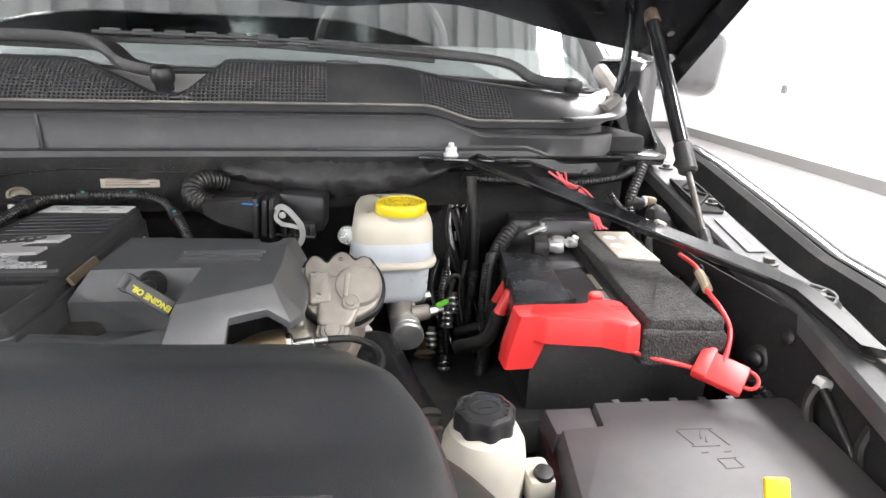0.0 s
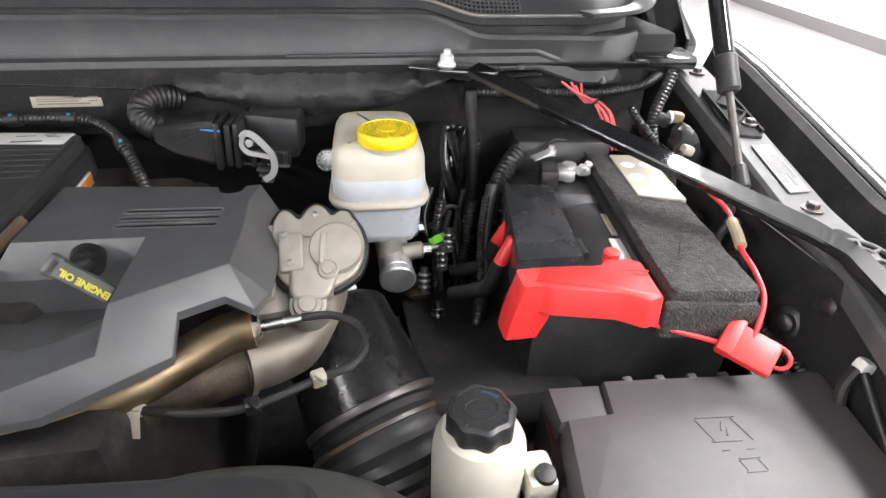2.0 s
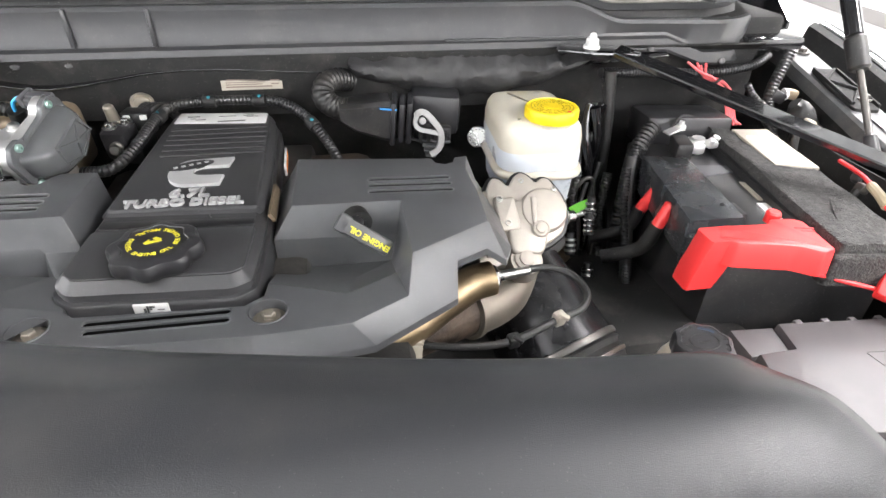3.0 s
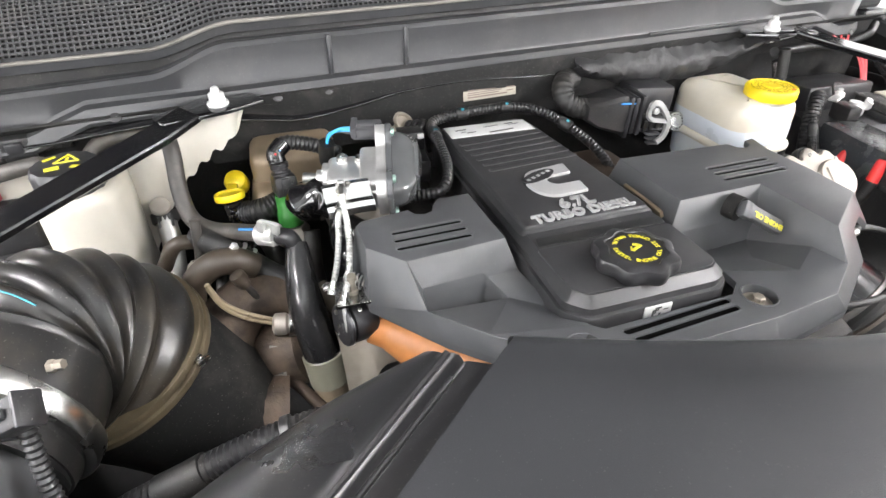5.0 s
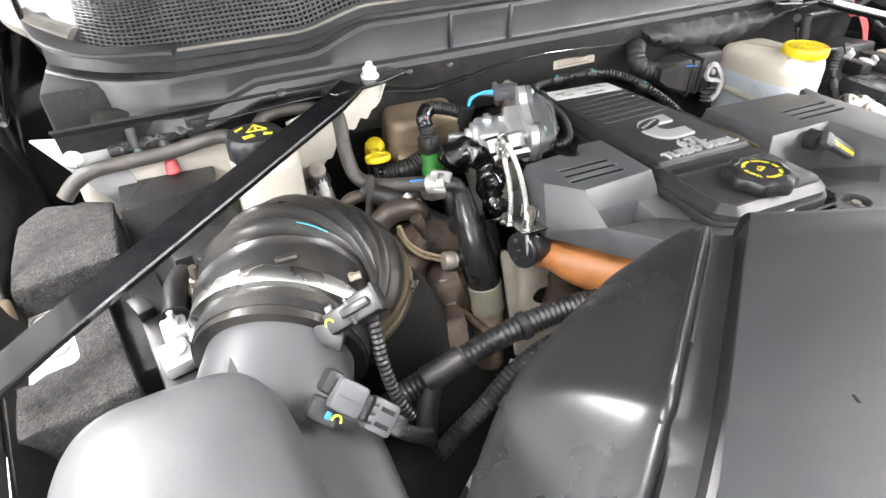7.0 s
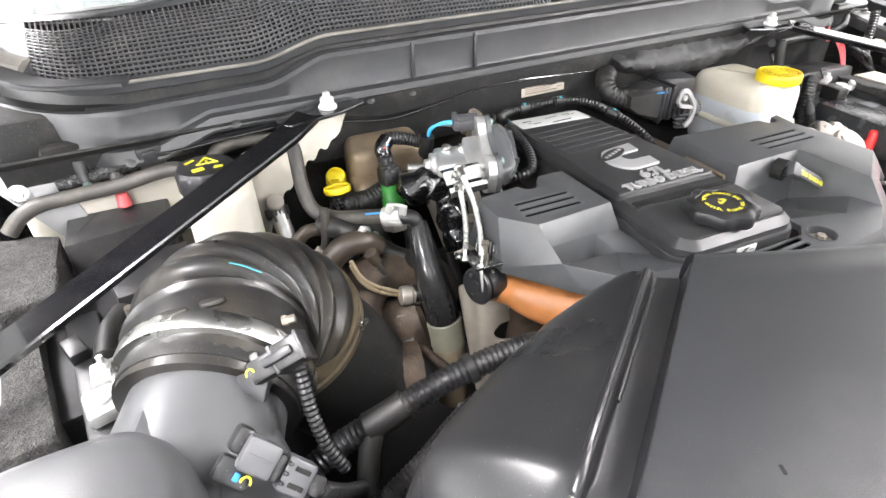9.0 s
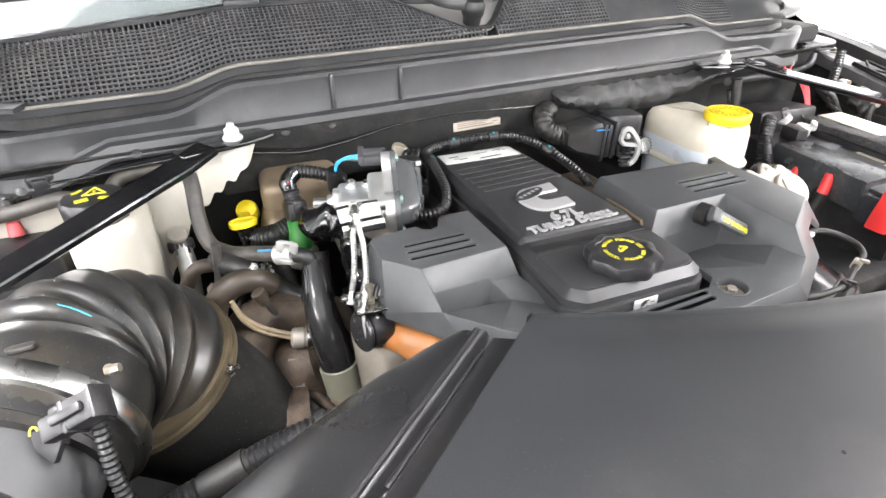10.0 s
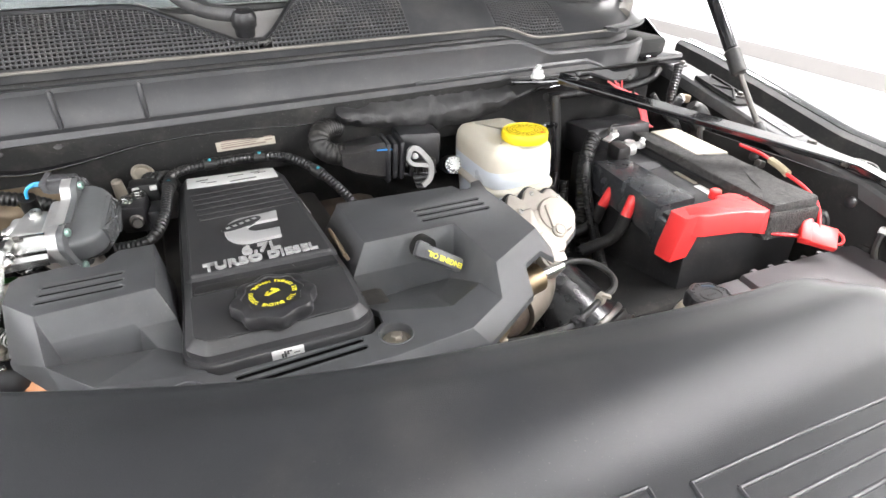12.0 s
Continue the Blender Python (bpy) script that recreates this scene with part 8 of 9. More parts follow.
for k in (0, 1):
    q = Vector((-0.401, 0.6745, 1.1275)).lerp(Vector((-0.409, 0.678, 1.1345)), k)
    lathe(bm, q, (-0.019, 0.006, 0.018), [(0.0128, -0.0018), (0.0146, -0.0016), (0.0146, 0.0016), (0.0128, 0.0018)], 22)
rbox(bm, (-0.404, 0.664, 1.1195), (0.006, 0.007, 0.012), 0.001, turn(20, 30, 20))
rbox(bm, (-0.411, 0.668, 1.1500), (0.006, 0.007, 0.010), 0.001, turn(20, 30, 20))
part("clamp", bm, BRAID, coolant, "bright spring clamp")
solo("steel_pipe", tube(B(), [(-0.4800, 0.791, 1.132), (-0.4790, 0.783, 1.122), (-0.4780, 0.770, 1.106), (-0.4800, 0.748, 1.080), (-0.484, 0.715, 1.048)], 0.011, 14), ALU, "bare metal pipe beside the coolant tank", "pipe")
solo("oil_line", tube(B(), [(-0.41, 0.64, 1.04), (-0.39, 0.60, 1.03), (-0.36, 0.565, 1.0)], 0.006, 12), RUST, "browned metal oil line beside the turbocharger", "pipe", "oil lines")
hc = thing("line_fitting", (-0.375, 0.60, 1.10), "plated hose fitting with a steel band", "pipe fitting")
part("fitting", lathe(B(), (-0.392, 0.620, 1.083), (0.026, -0.004, -0.004), [(0.006, 0), (0.0105, 0.002), (0.0115, 0.005), (0.0115, 0.013), (0.0095, 0.015), (0.0095, 0.030)], 18), CAST, hc)
part("band", cyl(B(), (-0.376, 0.6175, 1.0805), (-0.368, 0.6165, 1.0793), 0.0125, n=18), STEEL, hc)

yel = thing("transmission_dipstick", (-0.404, 0.785, 1.13), "yellow dipstick pull ring and cap on a black tube", "dipstick")
part("pull_ring", lathe(B(), (-0.406, 0.768, 1.1510), (-0.03, 0.22, 1), [(0.013, 0), (0.0162, 0.001), (0.0168, 0.003), (0.0168, 0.007), (0.0158, 0.0085), (0.0138, 0.0085), (0.0128, 0.0062), (0.003, 0.0058)], 32), YELLOW, yel, "flat yellow pull ring")
part("cap", lathe(B(), (-0.3945, 0.8135, 1.143), (-0.12, -0.52, 0.62), [(0.009, 0), (0.0125, 0.001), (0.0135, 0.003), (0.0135, 0.016), (0.0118, 0.021), (0.007, 0.0235), (0.002, 0.0242)], 28), YELLOW, yel)
bm = B()
rbox(bm, (-0.402, 0.789, 1.1535), (0.012, 0.020, 0.006), 0.002, turn(6, 0, -12))
part("neck", bm, YELLOW, yel)
part("tube", tube(B(), [(-0.394, 0.815, 1.143), (-0.398, 0.806, 1.125), (-0.402, 0.79, 1.09), (-0.40, 0.76, 1.03)], 0.012, 14, rib=0.0016, pitch=0.007), LOOM, yel)
part("wrap", tube(B(), [(-0.405, 0.774, 1.146), (-0.402, 0.765, 1.128), (-0.396, 0.750, 1.112), (-0.388, 0.735, 1.10)], 0.0125, 14, rib=0.0012, pitch=0.006), BARPAINT, yel, "shiny taped sleeve")

grn = thing("pressure_sensor", (-0.348, 0.732, 1.12), "green sensor body with a black plug and loom", "sensor")
part("sensor", lathe(B(), (-0.348, 0.728, 1.128), (0.03, 0.18, 1), [(0.0135, 0), (0.0140, 0.002), (0.0140, 0.015), (0.0128, 0.017), (0.0128, 0.036)], 24), GREEN, grn)
part("base", lathe(B(), (-0.349, 0.725, 1.106), (0.02, 0.15, 1), [(0.019, 0), (0.0195, 0.012), (0.0195, 0.017), (0.0165, 0.021), (0.013, 0.022)], 6), CAST, grn, "cast metal hexagon")
bm = B()
rbox(bm, (-0.3325, 0.722, 1.150), (0.004, 0.006, 0.011), 0.001)
part("lock_tab", bm, CREAM, grn, "small cream locking tab")
GM = turn(-10, 2, 8)
bm = B()
rbox(bm, (-0.3470, 0.7375, 1.1735), (0.025, 0.024, 0.024), 0.005, GM)
rbox(bm, (-0.3460, 0.7270, 1.1780), (0.010, 0.006, 0.014), 0.0015, GM)
rbox(bm, (-0.3550, 0.7280, 1.1720), (0.004, 0.005, 0.016), 0.001, GM)
rbox(bm, (-0.3370, 0.7280, 1.1720), (0.004, 0.005, 0.016), 0.001, GM)
part("plug", bm, BLACKP, grn)
part("plug_neck", lathe(B(), (-0.348, 0.740, 1.183), (-0.05, 0.20, 1), [(0.0105, 0), (0.0105, 0.004), (0.0085, 0.005), (0.0085, 0.008), (0.0100, 0.009), (0.0100, 0.014)], 20), CAPBLACK, grn)
part("loom", tube(B(), [(-0.349, 0.742, 1.192), (-0.349, 0.748, 1.206), (-0.338, 0.755, 1.213), (-0.318, 0.758, 1.208), (-0.298, 0.758, 1.200), (-0.280, 0.757, 1.190)], 0.0085, 12, rib=0.0012, pitch=0.005), LOOM, grn)
tp = part("tape", tube(B(), [(-0.3493, 0.744, 1.197), (-0.349, 0.748, 1.206), (-0.3395, 0.7545, 1.2125)], 0.0098, 14), BARPAINT, grn, "shiny wrapped tape")
for p, mm in (((-0.3452, 0.7385, 1.2125), BLUE), ((-0.3502, 0.7385, 1.2090), RED)):
    bm = B()
    rbox(bm, p, (0.0018, 0.0018, 0.0018), 0.0005)
    part("dot", bm, mm, tp)

# throttle body: its shaft runs along TN; TS climbs towards the bulkhead in the plane of its cover
CHROME = mat("bright_plated_steel", (0.50, 0.50, 0.49), 0.22, 1.0, var=0.06, bump=0.05, dust=0.05)
ZINC = mat("greenish_zinc", (0.35, 0.5, 0.45), 0.3, 0.8)
thr = thing("throttle_actuator", (-0.26, 0.69, 1.12), "aluminium throttle body with a smoky clear motor cover", "throttle body")
TO = Vector((-0.2486, 0.656, 1.225))
TN = Vector((0.95, -0.30, 0.02)).normalized()
TS = Vector((0.22, 0.86, 0.42))
TS = (TS - TN * TS.dot(TN)).normalized()
TF = Matrix((TS, TN.cross(TS), TN)).transposed().to_4x4()
TM = Matrix.Translation(TO) @ TF


def throttle_part(name, bm, material, parent, label="", angle=35):
    bm.transform(TM)
    return part(name, bm, material, parent, label, angle)


# outline of the cover; its upper edge lies on v = 0 and carries the two near screws
sgn = 1 if (TN.cross(TS)).z < 0 else -1
HOUSE = [(-0.047, 0.004), (-0.036, -0.007), (-0.023, -0.006), (-0.017, 0.001), (0.016, 0.001), (0.023, -0.006), (0.036, -0.007), (0.046, 0.004), (0.046, 0.030), (0.034, 0.052), (0.006, 0.060), (-0.030, 0.054), (-0.047, 0.034)]
HOUSE = rounded([(u, v * sgn) for u, v in HOUSE], 0.004, 3)
DOME = rounded([(u, v * sgn) for u, v in ((-0.040, 0.006), (-0.014, 0.004), (0.016, 0.004), (0.040, 0.007), (0.041, 0.028), (0.030, 0.047), (0.006, 0.055), (-0.027, 0.049), (-0.041, 0.032))], 0.006, 3)
throttle_part("rear_flange", slab(B(), offset(HOUSE, -0.001), -0.004, -0.014, 0.001), BRIGHT, thr, "machined aluminium flange")
throttle_part("cover_flange", slab(B(), HOUSE, 0.002, -0.004, 0.0015), CLEAR, thr, "thick clear-grey plastic flange")
bm = B()
mid = sum((Vector((*q, 0)) for q in DOME), Vector()) / len(DOME)
rings = []
for k, h in ((1.0, 0.001), (0.985, 0.007), (0.94, 0.013), (0.84, 0.019), (0.70, 0.0235), (0.60, 0.0250), (0.52, 0.0255)):
    rings.append([bm.verts.new(mid + (Vector((*q, 0)) - mid) * k + Vector((0.010 * (1 - k), 0.006 * sgn * (1 - k), h))) for q in DOME])
skin(bm, rings)
motor = throttle_part("motor_cover", bm, CLEAR, thr, "smoky grey domed motor cover", 40)
web = [(-0.016, 0.014), (0.024, 0.012), (0.030, 0.034), (0.002, 0.044), (-0.018, 0.034)]
for a, b in [(web[i], web[(i + 1) % 5]) for i in range(5)] + [(web[0], (0.008, 0.028)), (web[1], (0.008, 0.028)), (web[3], (0.008, 0.028)), (web[2], (0.008, 0.028))]:
    bm = B()
    p, q = Vector((a[0], a[1] * sgn, 0.0240)), Vector((b[0], b[1] * sgn, 0.0262))
    ribbon(bm, [p, p.lerp(q, 0.5) + Vector((0, 0, 0.0006)), q], 0.0022, 0.0040, (0, 0, 1), 3)
    throttle_part("web", bm, CLEAR, motor)
for u, v in ((-0.0295, -0.001), (0.0295, -0.001), (0.038, 0.040), (-0.040, 0.040)):
    throttle_part("screw", lathe(B(), (u, v * sgn, 0.001), (0, 0, 1), [(0.0042, 0), (0.0042, 0.003), (0.0032, 0.004), (0.0016, 0.0042), (0.0014, 0.002)], 14), ZINC, thr)
# cast block, its two screws and shaft boss
BF = Matrix((TN, Vector((0, 0, 1)).cross(TN).normalized(), TN.cross(Vector((0, 0, 1)).cross(TN)).normalized())).transposed()
bm = B()
rbox(bm, (-0.2830, 0.6860, 1.1905), (0.048, 0.046, 0.033), 0.006, BF @ turn(8, 0, 0), 3)
rbox(bm, (-0.2640, 0.674, 1.196), (0.022, 0.052, 0.040), 0.005, BF @ turn(22, 0, 0), 3)
rbox(bm, (-0.2780, 0.662, 1.186), (0.038, 0.026, 0.024), 0.005, BF @ turn(10, 0, 0), 3)
rbox(bm, (-0.2795, 0.700, 1.204), (0.034, 0.010, 0.005), 0.002, BF, 2)
part("body", bm, BRIGHT, thr, "", 45)
part("bore", cyl(B(), (-0.285, 0.705, 1.165), (-0.262, 0.695, 1.08), 0.034, n=24), CAST, thr)
part("shaft_boss", lathe(B(), Vector((-0.3055, 0.6985, 1.192)), -TN, [(0.0150, -0.004), (0.0150, 0.003), (0.0125, 0.004), (0.0085, 0.0045), (0.0085, 0.010), (0.006, 0.011)], 22), BRIGHT, thr)
for q in ((-0.2878, 0.6983, 1.2060), (-0.2705, 0.6921, 1.2055)):
    lug = part("screw_boss", lathe(B(), q, (0.05, -0.1, 1), [(0.0080, -0.004), (0.0072, 0.002), (0.0068, 0.003)], 18), BRIGHT, thr)
    part("screw", lathe(B(), Vector(q) + Vector((0, 0, 0.003)), (0.05, -0.1, 1), [(0.0056, 0), (0.0056, 0.004), (0.0044, 0.005), (0.0032, 0.005), (0.0030, 0.002)], 18), STEEL, lug)
part("vent_stub", lathe(B(), (-0.306, 0.716, 1.182), (-0.92, 0.36, 0.05), [(0.0062, 0), (0.0062, 0.022), (0.0054, 0.023)], 16), ALU, thr)
PLM = BF @ turn(18, 0, -4)
bm = B()
rbox(bm, (-0.2575, 0.7050, 1.2345), (0.030, 0.018, 0.013), 0.002, PLM)
rbox(bm, (-0.2585, 0.7025, 1.2405), (0.020, 0.007, 0.005), 0.0012, PLM)
rbox(bm, (-0.2700, 0.7085, 1.2370), (0.006, 0.020, 0.012), 0.001, PLM)
pl = part("plug", bm, GREYP, thr)
SKYWIRE = mat("sky_blue_wire", (0.05, 0.4, 0.75), 0.4)
for k in range(3):
    part("wire", tube(B(), [(-0.272, 0.711, 1.2365 - 0.003 * k), (-0.284, 0.717 + 0.002 * k, 1.2345 - 0.002 * k), (-0.294, 0.724 + 0.002 * k, 1.226), (-0.297, 0.730, 1.212)], 0.0017, 8), (SKYWIRE, SKYWIRE, INK)[k], pl)
part("wire_sleeve", tube(B(), [(-0.2965, 0.729, 1.217), (-0.2975, 0.733, 1.205), (-0.297, 0.740, 1.190)], 0.0085, 12), RUBBER, pl)
# plated bracket that holds the two braided cables
bm = B()
rows = []
for y, z in ((0.6490, 1.2085), (0.6455, 1.2095), (0.6415, 1.2090), (0.6385, 1.2050), (0.6345, 1.2000), (0.6320, 1.1975), (0.6265, 1.1965), (0.6235, 1.1925), (0.6225, 1.1860)):
    rows.append([(x, y + 0.20 * (x + 0.274) * -1 * 0.3, z + 0.0012 * math.sin(60 * x)) for x in (-0.320, -0.310, -0.300, -0.290, -0.282, -0.275)])
part("cable_bracket", sheet(bm, rows, 0.0018), CHROME, thr, "bright folded sheet steel bracket", 25)
for q, ends in (((-0.3035, 0.6365, 1.2110), [(-0.3050, 0.6290, 1.2100), (-0.3075, 0.6150, 1.2060), (-0.3090, 0.5960, 1.1930), (-0.3140, 0.5750, 1.1760), (-0.3220, 0.5570, 1.1610), (-0.3300, 0.5450, 1.1520)]),
                ((-0.3060, 0.6320, 1.1965), [(-0.3090, 0.6250, 1.1960), (-0.3140, 0.6130, 1.1910), (-0.3180, 0.5990, 1.1800), (-0.3240, 0.5850, 1.1660), (-0.3310, 0.5740, 1.1530), (-0.3340, 0.5690, 1.1470)])):
    way = Vector(ends[0]) - Vector(q)
    lead = part("braided_cable", tube(B(), ends, 0.0032, 10, 10, rib=0.0008, pitch=0.0030), BRAID, thr, "silver braided cable")
    part("ferrule", lathe(B(), q, way, [(0.0050, -0.006), (0.0050, -0.003), (0.0036, -0.002), (0.0036, 0.003), (0.0054, 0.004), (0.0054, 0.007), (0.0040, 0.009), (0.0038, 0.015)], 6), STEEL, lead)
    part("end_sleeve", lathe(B(), ends[-1], Vector(ends[-1]) - Vector(ends[-2]), [(0.0036, -0.008), (0.0036, 0), (0.0046, 0.001), (0.0046, 0.004)], 14), STEEL, lead)
part("lever", rbox(B(), (-0.3000, 0.6480, 1.2060), (0.005, 0.028, 0.004), 0.001, turn(-35, 0, 20)), DARKSTEEL, thr)

act = thing("wastegate_actuator", (-0.32, 0.545, 1.12), "black round actuator under a small plated bracket", "actuator")
AN = Vector((-0.95, -0.22, 0.12)).normalized()
AC = Vector((-0.3345, 0.5470, 1.1235))
drum = part("body", lathe(B(), AC, -AN, [(0.0165, 0.004), (0.0165, 0.007), (0.0185, 0.008), (0.0190, 0.010), (0.0190, 0.027), (0.0170, 0.030), (0.010, 0.0305)], 40), CAPBLACK, act)
part("face", lathe(B(), AC, -AN, [(0.002, -0.0008), (0.006, -0.0008), (0.0065, 0.0004), (0.0150, 0.0004), (0.0185, 0.0002), (0.0200, 0.0016), (0.0200, 0.0042), (0.0188, 0.0052)], 40), CAPBLACK, act)
fx, fy, fz = frame_of(AN)
for r, a in ((0.0, 0.0), (0.0125, 2.2), (0.0125, 4.4)):
    part("screw", lathe(B(), AC + AN * 0.0004 + (fx * math.cos(a) + fy * math.sin(a)) * r, AN, [(0.0024, 0), (0.0022, 0.0018), (0.0010, 0.0022)], 6), STEEL, act)
part("cover_screw", lathe(B(), AC - AN * 0.016 + Vector((0.002, -0.008, 0.0172)), (0, -0.35, 1), [(0.0026, 0), (0.0024, 0.0024), (0.001, 0.003)], 10), STEEL, drum)
bm = slab(B(), rounded([(-0.3375, 0.5395), (-0.3040, 0.5360), (-0.3000, 0.5560), (-0.3130, 0.5820), (-0.3390, 0.5820), (-0.3410, 0.5740), (-0.3330, 0.5680)], 0.003), 0.0015, -0.0008, 0.0004)
for v in bm.verts:
    v.co.z += 1.1485 - (v.co.y - 0.545) * 0.16
rbox(bm, (-0.3080, 0.5720, 1.1360), (0.0020, 0.026, 0.024), 0.0006, turn(0, 0, 12))
plate = part("bracket", bm, CHROME, act, "thin plated bracket")
part("lug", lathe(B(), (-0.3375, 0.5775, 1.1440), (-0.2, -0.1, 1), [(0.0042, 0), (0.0042, 0.004), (0.0026, 0.005)], 12), STEEL, plate)
part("adjuster", lathe(B(), (-0.3185, 0.5570, 1.1480), (0, -0.1, 1), [(0.0050, 0), (0.0050, 0.005), (0.0032, 0.006), (0.0030, 0.016), (0.0044, 0.017), (0.0040, 0.021)], 12), BEIGE, plate)
part("pull_rod", tube(B(), [(-0.3300, 0.5445, 1.1500), (-0.3308, 0.5400, 1.1360), (-0.3300, 0.5370, 1.1200), (-0.3270, 0.5360, 1.1080)], 0.0018, 8), BRAID, act)
SP, SA = Vector((-0.3215, 0.5700, 1.1585)), Vector((0.024, -0.020, -0.006))
sx_, sy_, sz_ = frame_of(SA)
part("spring", tube(B(), [SP + SA * (k / 79) + (sx_ * math.cos(0.7 * k) + sy_ * math.sin(0.7 * k)) * 0.0062 for k in range(80)], 0.0009, 6, 2), STEEL, act)
om = thing("exhaust_manifold", (-0.25, 0.51, 1.06), "smooth rust-orange cast manifold below the cover", "manifold")
part("casting", tube(B(), [(-0.306, 0.549, 1.112), (-0.292, 0.542, 1.106), (-0.270, 0.524, 1.098), (-0.243, 0.498, 1.095), (-0.215, 0.47, 1.10)], 0.02, 24, radii=[0.016, 0.017, 0.024, 0.029, 0.027]), ORANGE, om)
part("branch", tube(B(), [(-0.27, 0.545, 1.09), (-0.262, 0.55, 1.06), (-0.26, 0.56, 1.0)], 0.022, 16), RUST, om)
hs = thing("heat_shield_bracket", (-0.30, 0.55, 1.0), "bare stamped steel bracket with a slot", "bracket")
bm = B()
slab(bm, rounded([(-0.028, -0.10), (0.042, -0.10), (0.042, -0.046), (0.010, -0.040), (0.000, -0.030), (0.010, -0.020), (0.042, -0.018), (0.044, 0.004), (0.022, 0.010), (-0.012, 0.012), (-0.026, 0.040), (-0.033, 0.036)], 0.006), 0.002, -0.001, 0.0006)
bm.transform(Matrix.Translation((-0.3035, 0.570, 1.063)) @ turn(72, 0, -6).to_4x4())
part("plate", bm, BEIGE, hs)
hexbolt(hs, (-0.2724, 0.566, 1.0605), (0, -0.9, 0.3), 0.005, STEEL)
bm = B()
rbox(bm, (-0.325, 0.815, 1.150), (0.10, 0.06, 0.085), 0.014, turn(8, 0, -6), 3)
rbox(bm, (-0.362, 0.80, 1.11), (0.05, 0.06, 0.09), 0.014, turn(8, 12, -6), 3)
solo("heat_shield", bm, BROWN, "dull tan heat shield box against the bulkhead", "heat shield")
bm = tube(B(), [(-0.338, 0.706, 1.150), (-0.330, 0.702, 1.166), (-0.314, 0.694, 1.176), (-0.302, 0.684, 1.166), (-0.298, 0.672, 1.146), (-0.300, 0.658, 1.122), (-0.302, 0.645, 1.10)], 0.021, 28, 14, radii=[0.010, 0.019, 0.024, 0.017, 0.016, 0.024, 0.021, 0.014, 0.019, 0.020, 0.014, 0.017, 0.014])
for v in bm.verts:
    v.co += noise.noise_vector(v.co * 55) * 0.0045
solo("rubber_boot", bm, BARPAINT, "glossy folded black boot below the throttle", "boot", angle=80)
bm = lathe(B(), (-0.288, 0.672, 1.132), (-0.15, -0.45, -0.75), [(0.020, 0), (0.023, 0.002), (0.023, 0.010), (0.019, 0.012), (0.0185, 0.034), (0.022, 0.036), (0.022, 0.044)], 28)
solo("exhaust_flange", bm, BEIGE, "heat-tinted metal pipe stub with a flange", "pipe")
loom("wiring_loom", [(-0.40, 0.77, 1.13), (-0.375, 0.75, 1.14), (-0.345, 0.752, 1.148), (-0.31, 0.745, 1.155), (-0.28, 0.735, 1.16)], 0.014, "braided black harness behind the sensor", 0.001, 0.004, RUBBER)
for pts in ([(-0.38, 0.74, 1.12), (-0.37, 0.72, 1.09), (-0.365, 0.70, 1.05)], [(-0.33, 0.72, 1.12), (-0.335, 0.70, 1.08), (-0.33, 0.68, 1.03)], [(-0.31, 0.66, 1.10), (-0.315, 0.63, 1.06), (-0.32, 0.60, 1.0)]):
    loom("wiring_loom", pts, 0.011, HL + " beside the sensor", 0.0, 0.005, RUBBER)
sens = thing("rail_sensor", (-0.188, 0.775, 1.16), "black rail sensor plug with pale clips", "sensor")
bm = B()
rbox(bm, (-0.190, 0.775, 1.182), (0.034, 0.026, 0.030), 0.004, turn(0, 0, -5))
part("body", bm, BLACKP, sens)
bm = B()
rbox(bm, (-0.199, 0.7615, 1.192), (0.008, 0.003, 0.006), 0.001)
rbox(bm, (-0.180, 0.7605, 1.192), (0.008, 0.003, 0.006), 0.001)
part("clip", bm, LABEL, sens)
bm = B()
lathe(bm, (-0.190, 0.80, 1.195), (0.3, -0.5, 0.7), [(0.006, -0.03), (0.007, 0), (0.0135, 0.002), (0.0138, 0.005), (0.0105, 0.006), (0.0098, 0.002), (0.003, 0.0015)], 26)
solo("plated_flange", bm, BEIGE, "tan plated round flange at the bulkhead", "flange")
bm = B()
rbox(bm, (-0.0165, 0.706, 1.140), (0.003, 0.050, 0.034), 0.0005, turn(0, 0, 2))
ws = solo("warning_sticker", bm, LABEL, "white sticker with an orange heading on the cover's side", "sticker")
bm = B()
rbox(bm, (-0.0160, 0.706, 1.150), (0.003, 0.046, 0.010), 0.0005, turn(0, 0, 2))
part("heading", bm, mat("orange_print", (0.75, 0.22, 0.03), 0.5), ws)

# more pipework between the turbocharger and the bulkhead
for k in (0, 1):
    loom("clear_tube", [(-0.4397, 0.625 + 0.002 * k, 1.144 - 0.006 * k), (-0.4315, 0.625, 1.121 - 0.006 * k), (-0.4148, 0.625, 1.1016 - 0.006 * k), (-0.3864, 0.622, 1.0845 - 0.005 * k)], 0.0024, "clear tan tube running beside its twin", 0.0, 0.005, TANTUBE, "tube")
loom("brown_hose", [(-0.396, 0.668, 1.124), (-0.412, 0.665, 1.137), (-0.4316, 0.665, 1.138), (-0.447, 0.665, 1.1289), (-0.4577, 0.663, 1.1148), (-0.463, 0.66, 1.09)], 0.0135, "heat-browned rubber hose arching beside the intake hose", 0.0, 0.005, BROWNHOSE, "hose")
loom("brown_hose", [(-0.484, 0.714, 1.115), (-0.4702, 0.71, 1.1385), (-0.4564, 0.71, 1.1425), (-0.4409, 0.71, 1.1337), (-0.437, 0.70, 1.10)], 0.0078, "slim heat-browned hose behind the intake hose", 0.0, 0.005, BROWNHOSE, "hose")
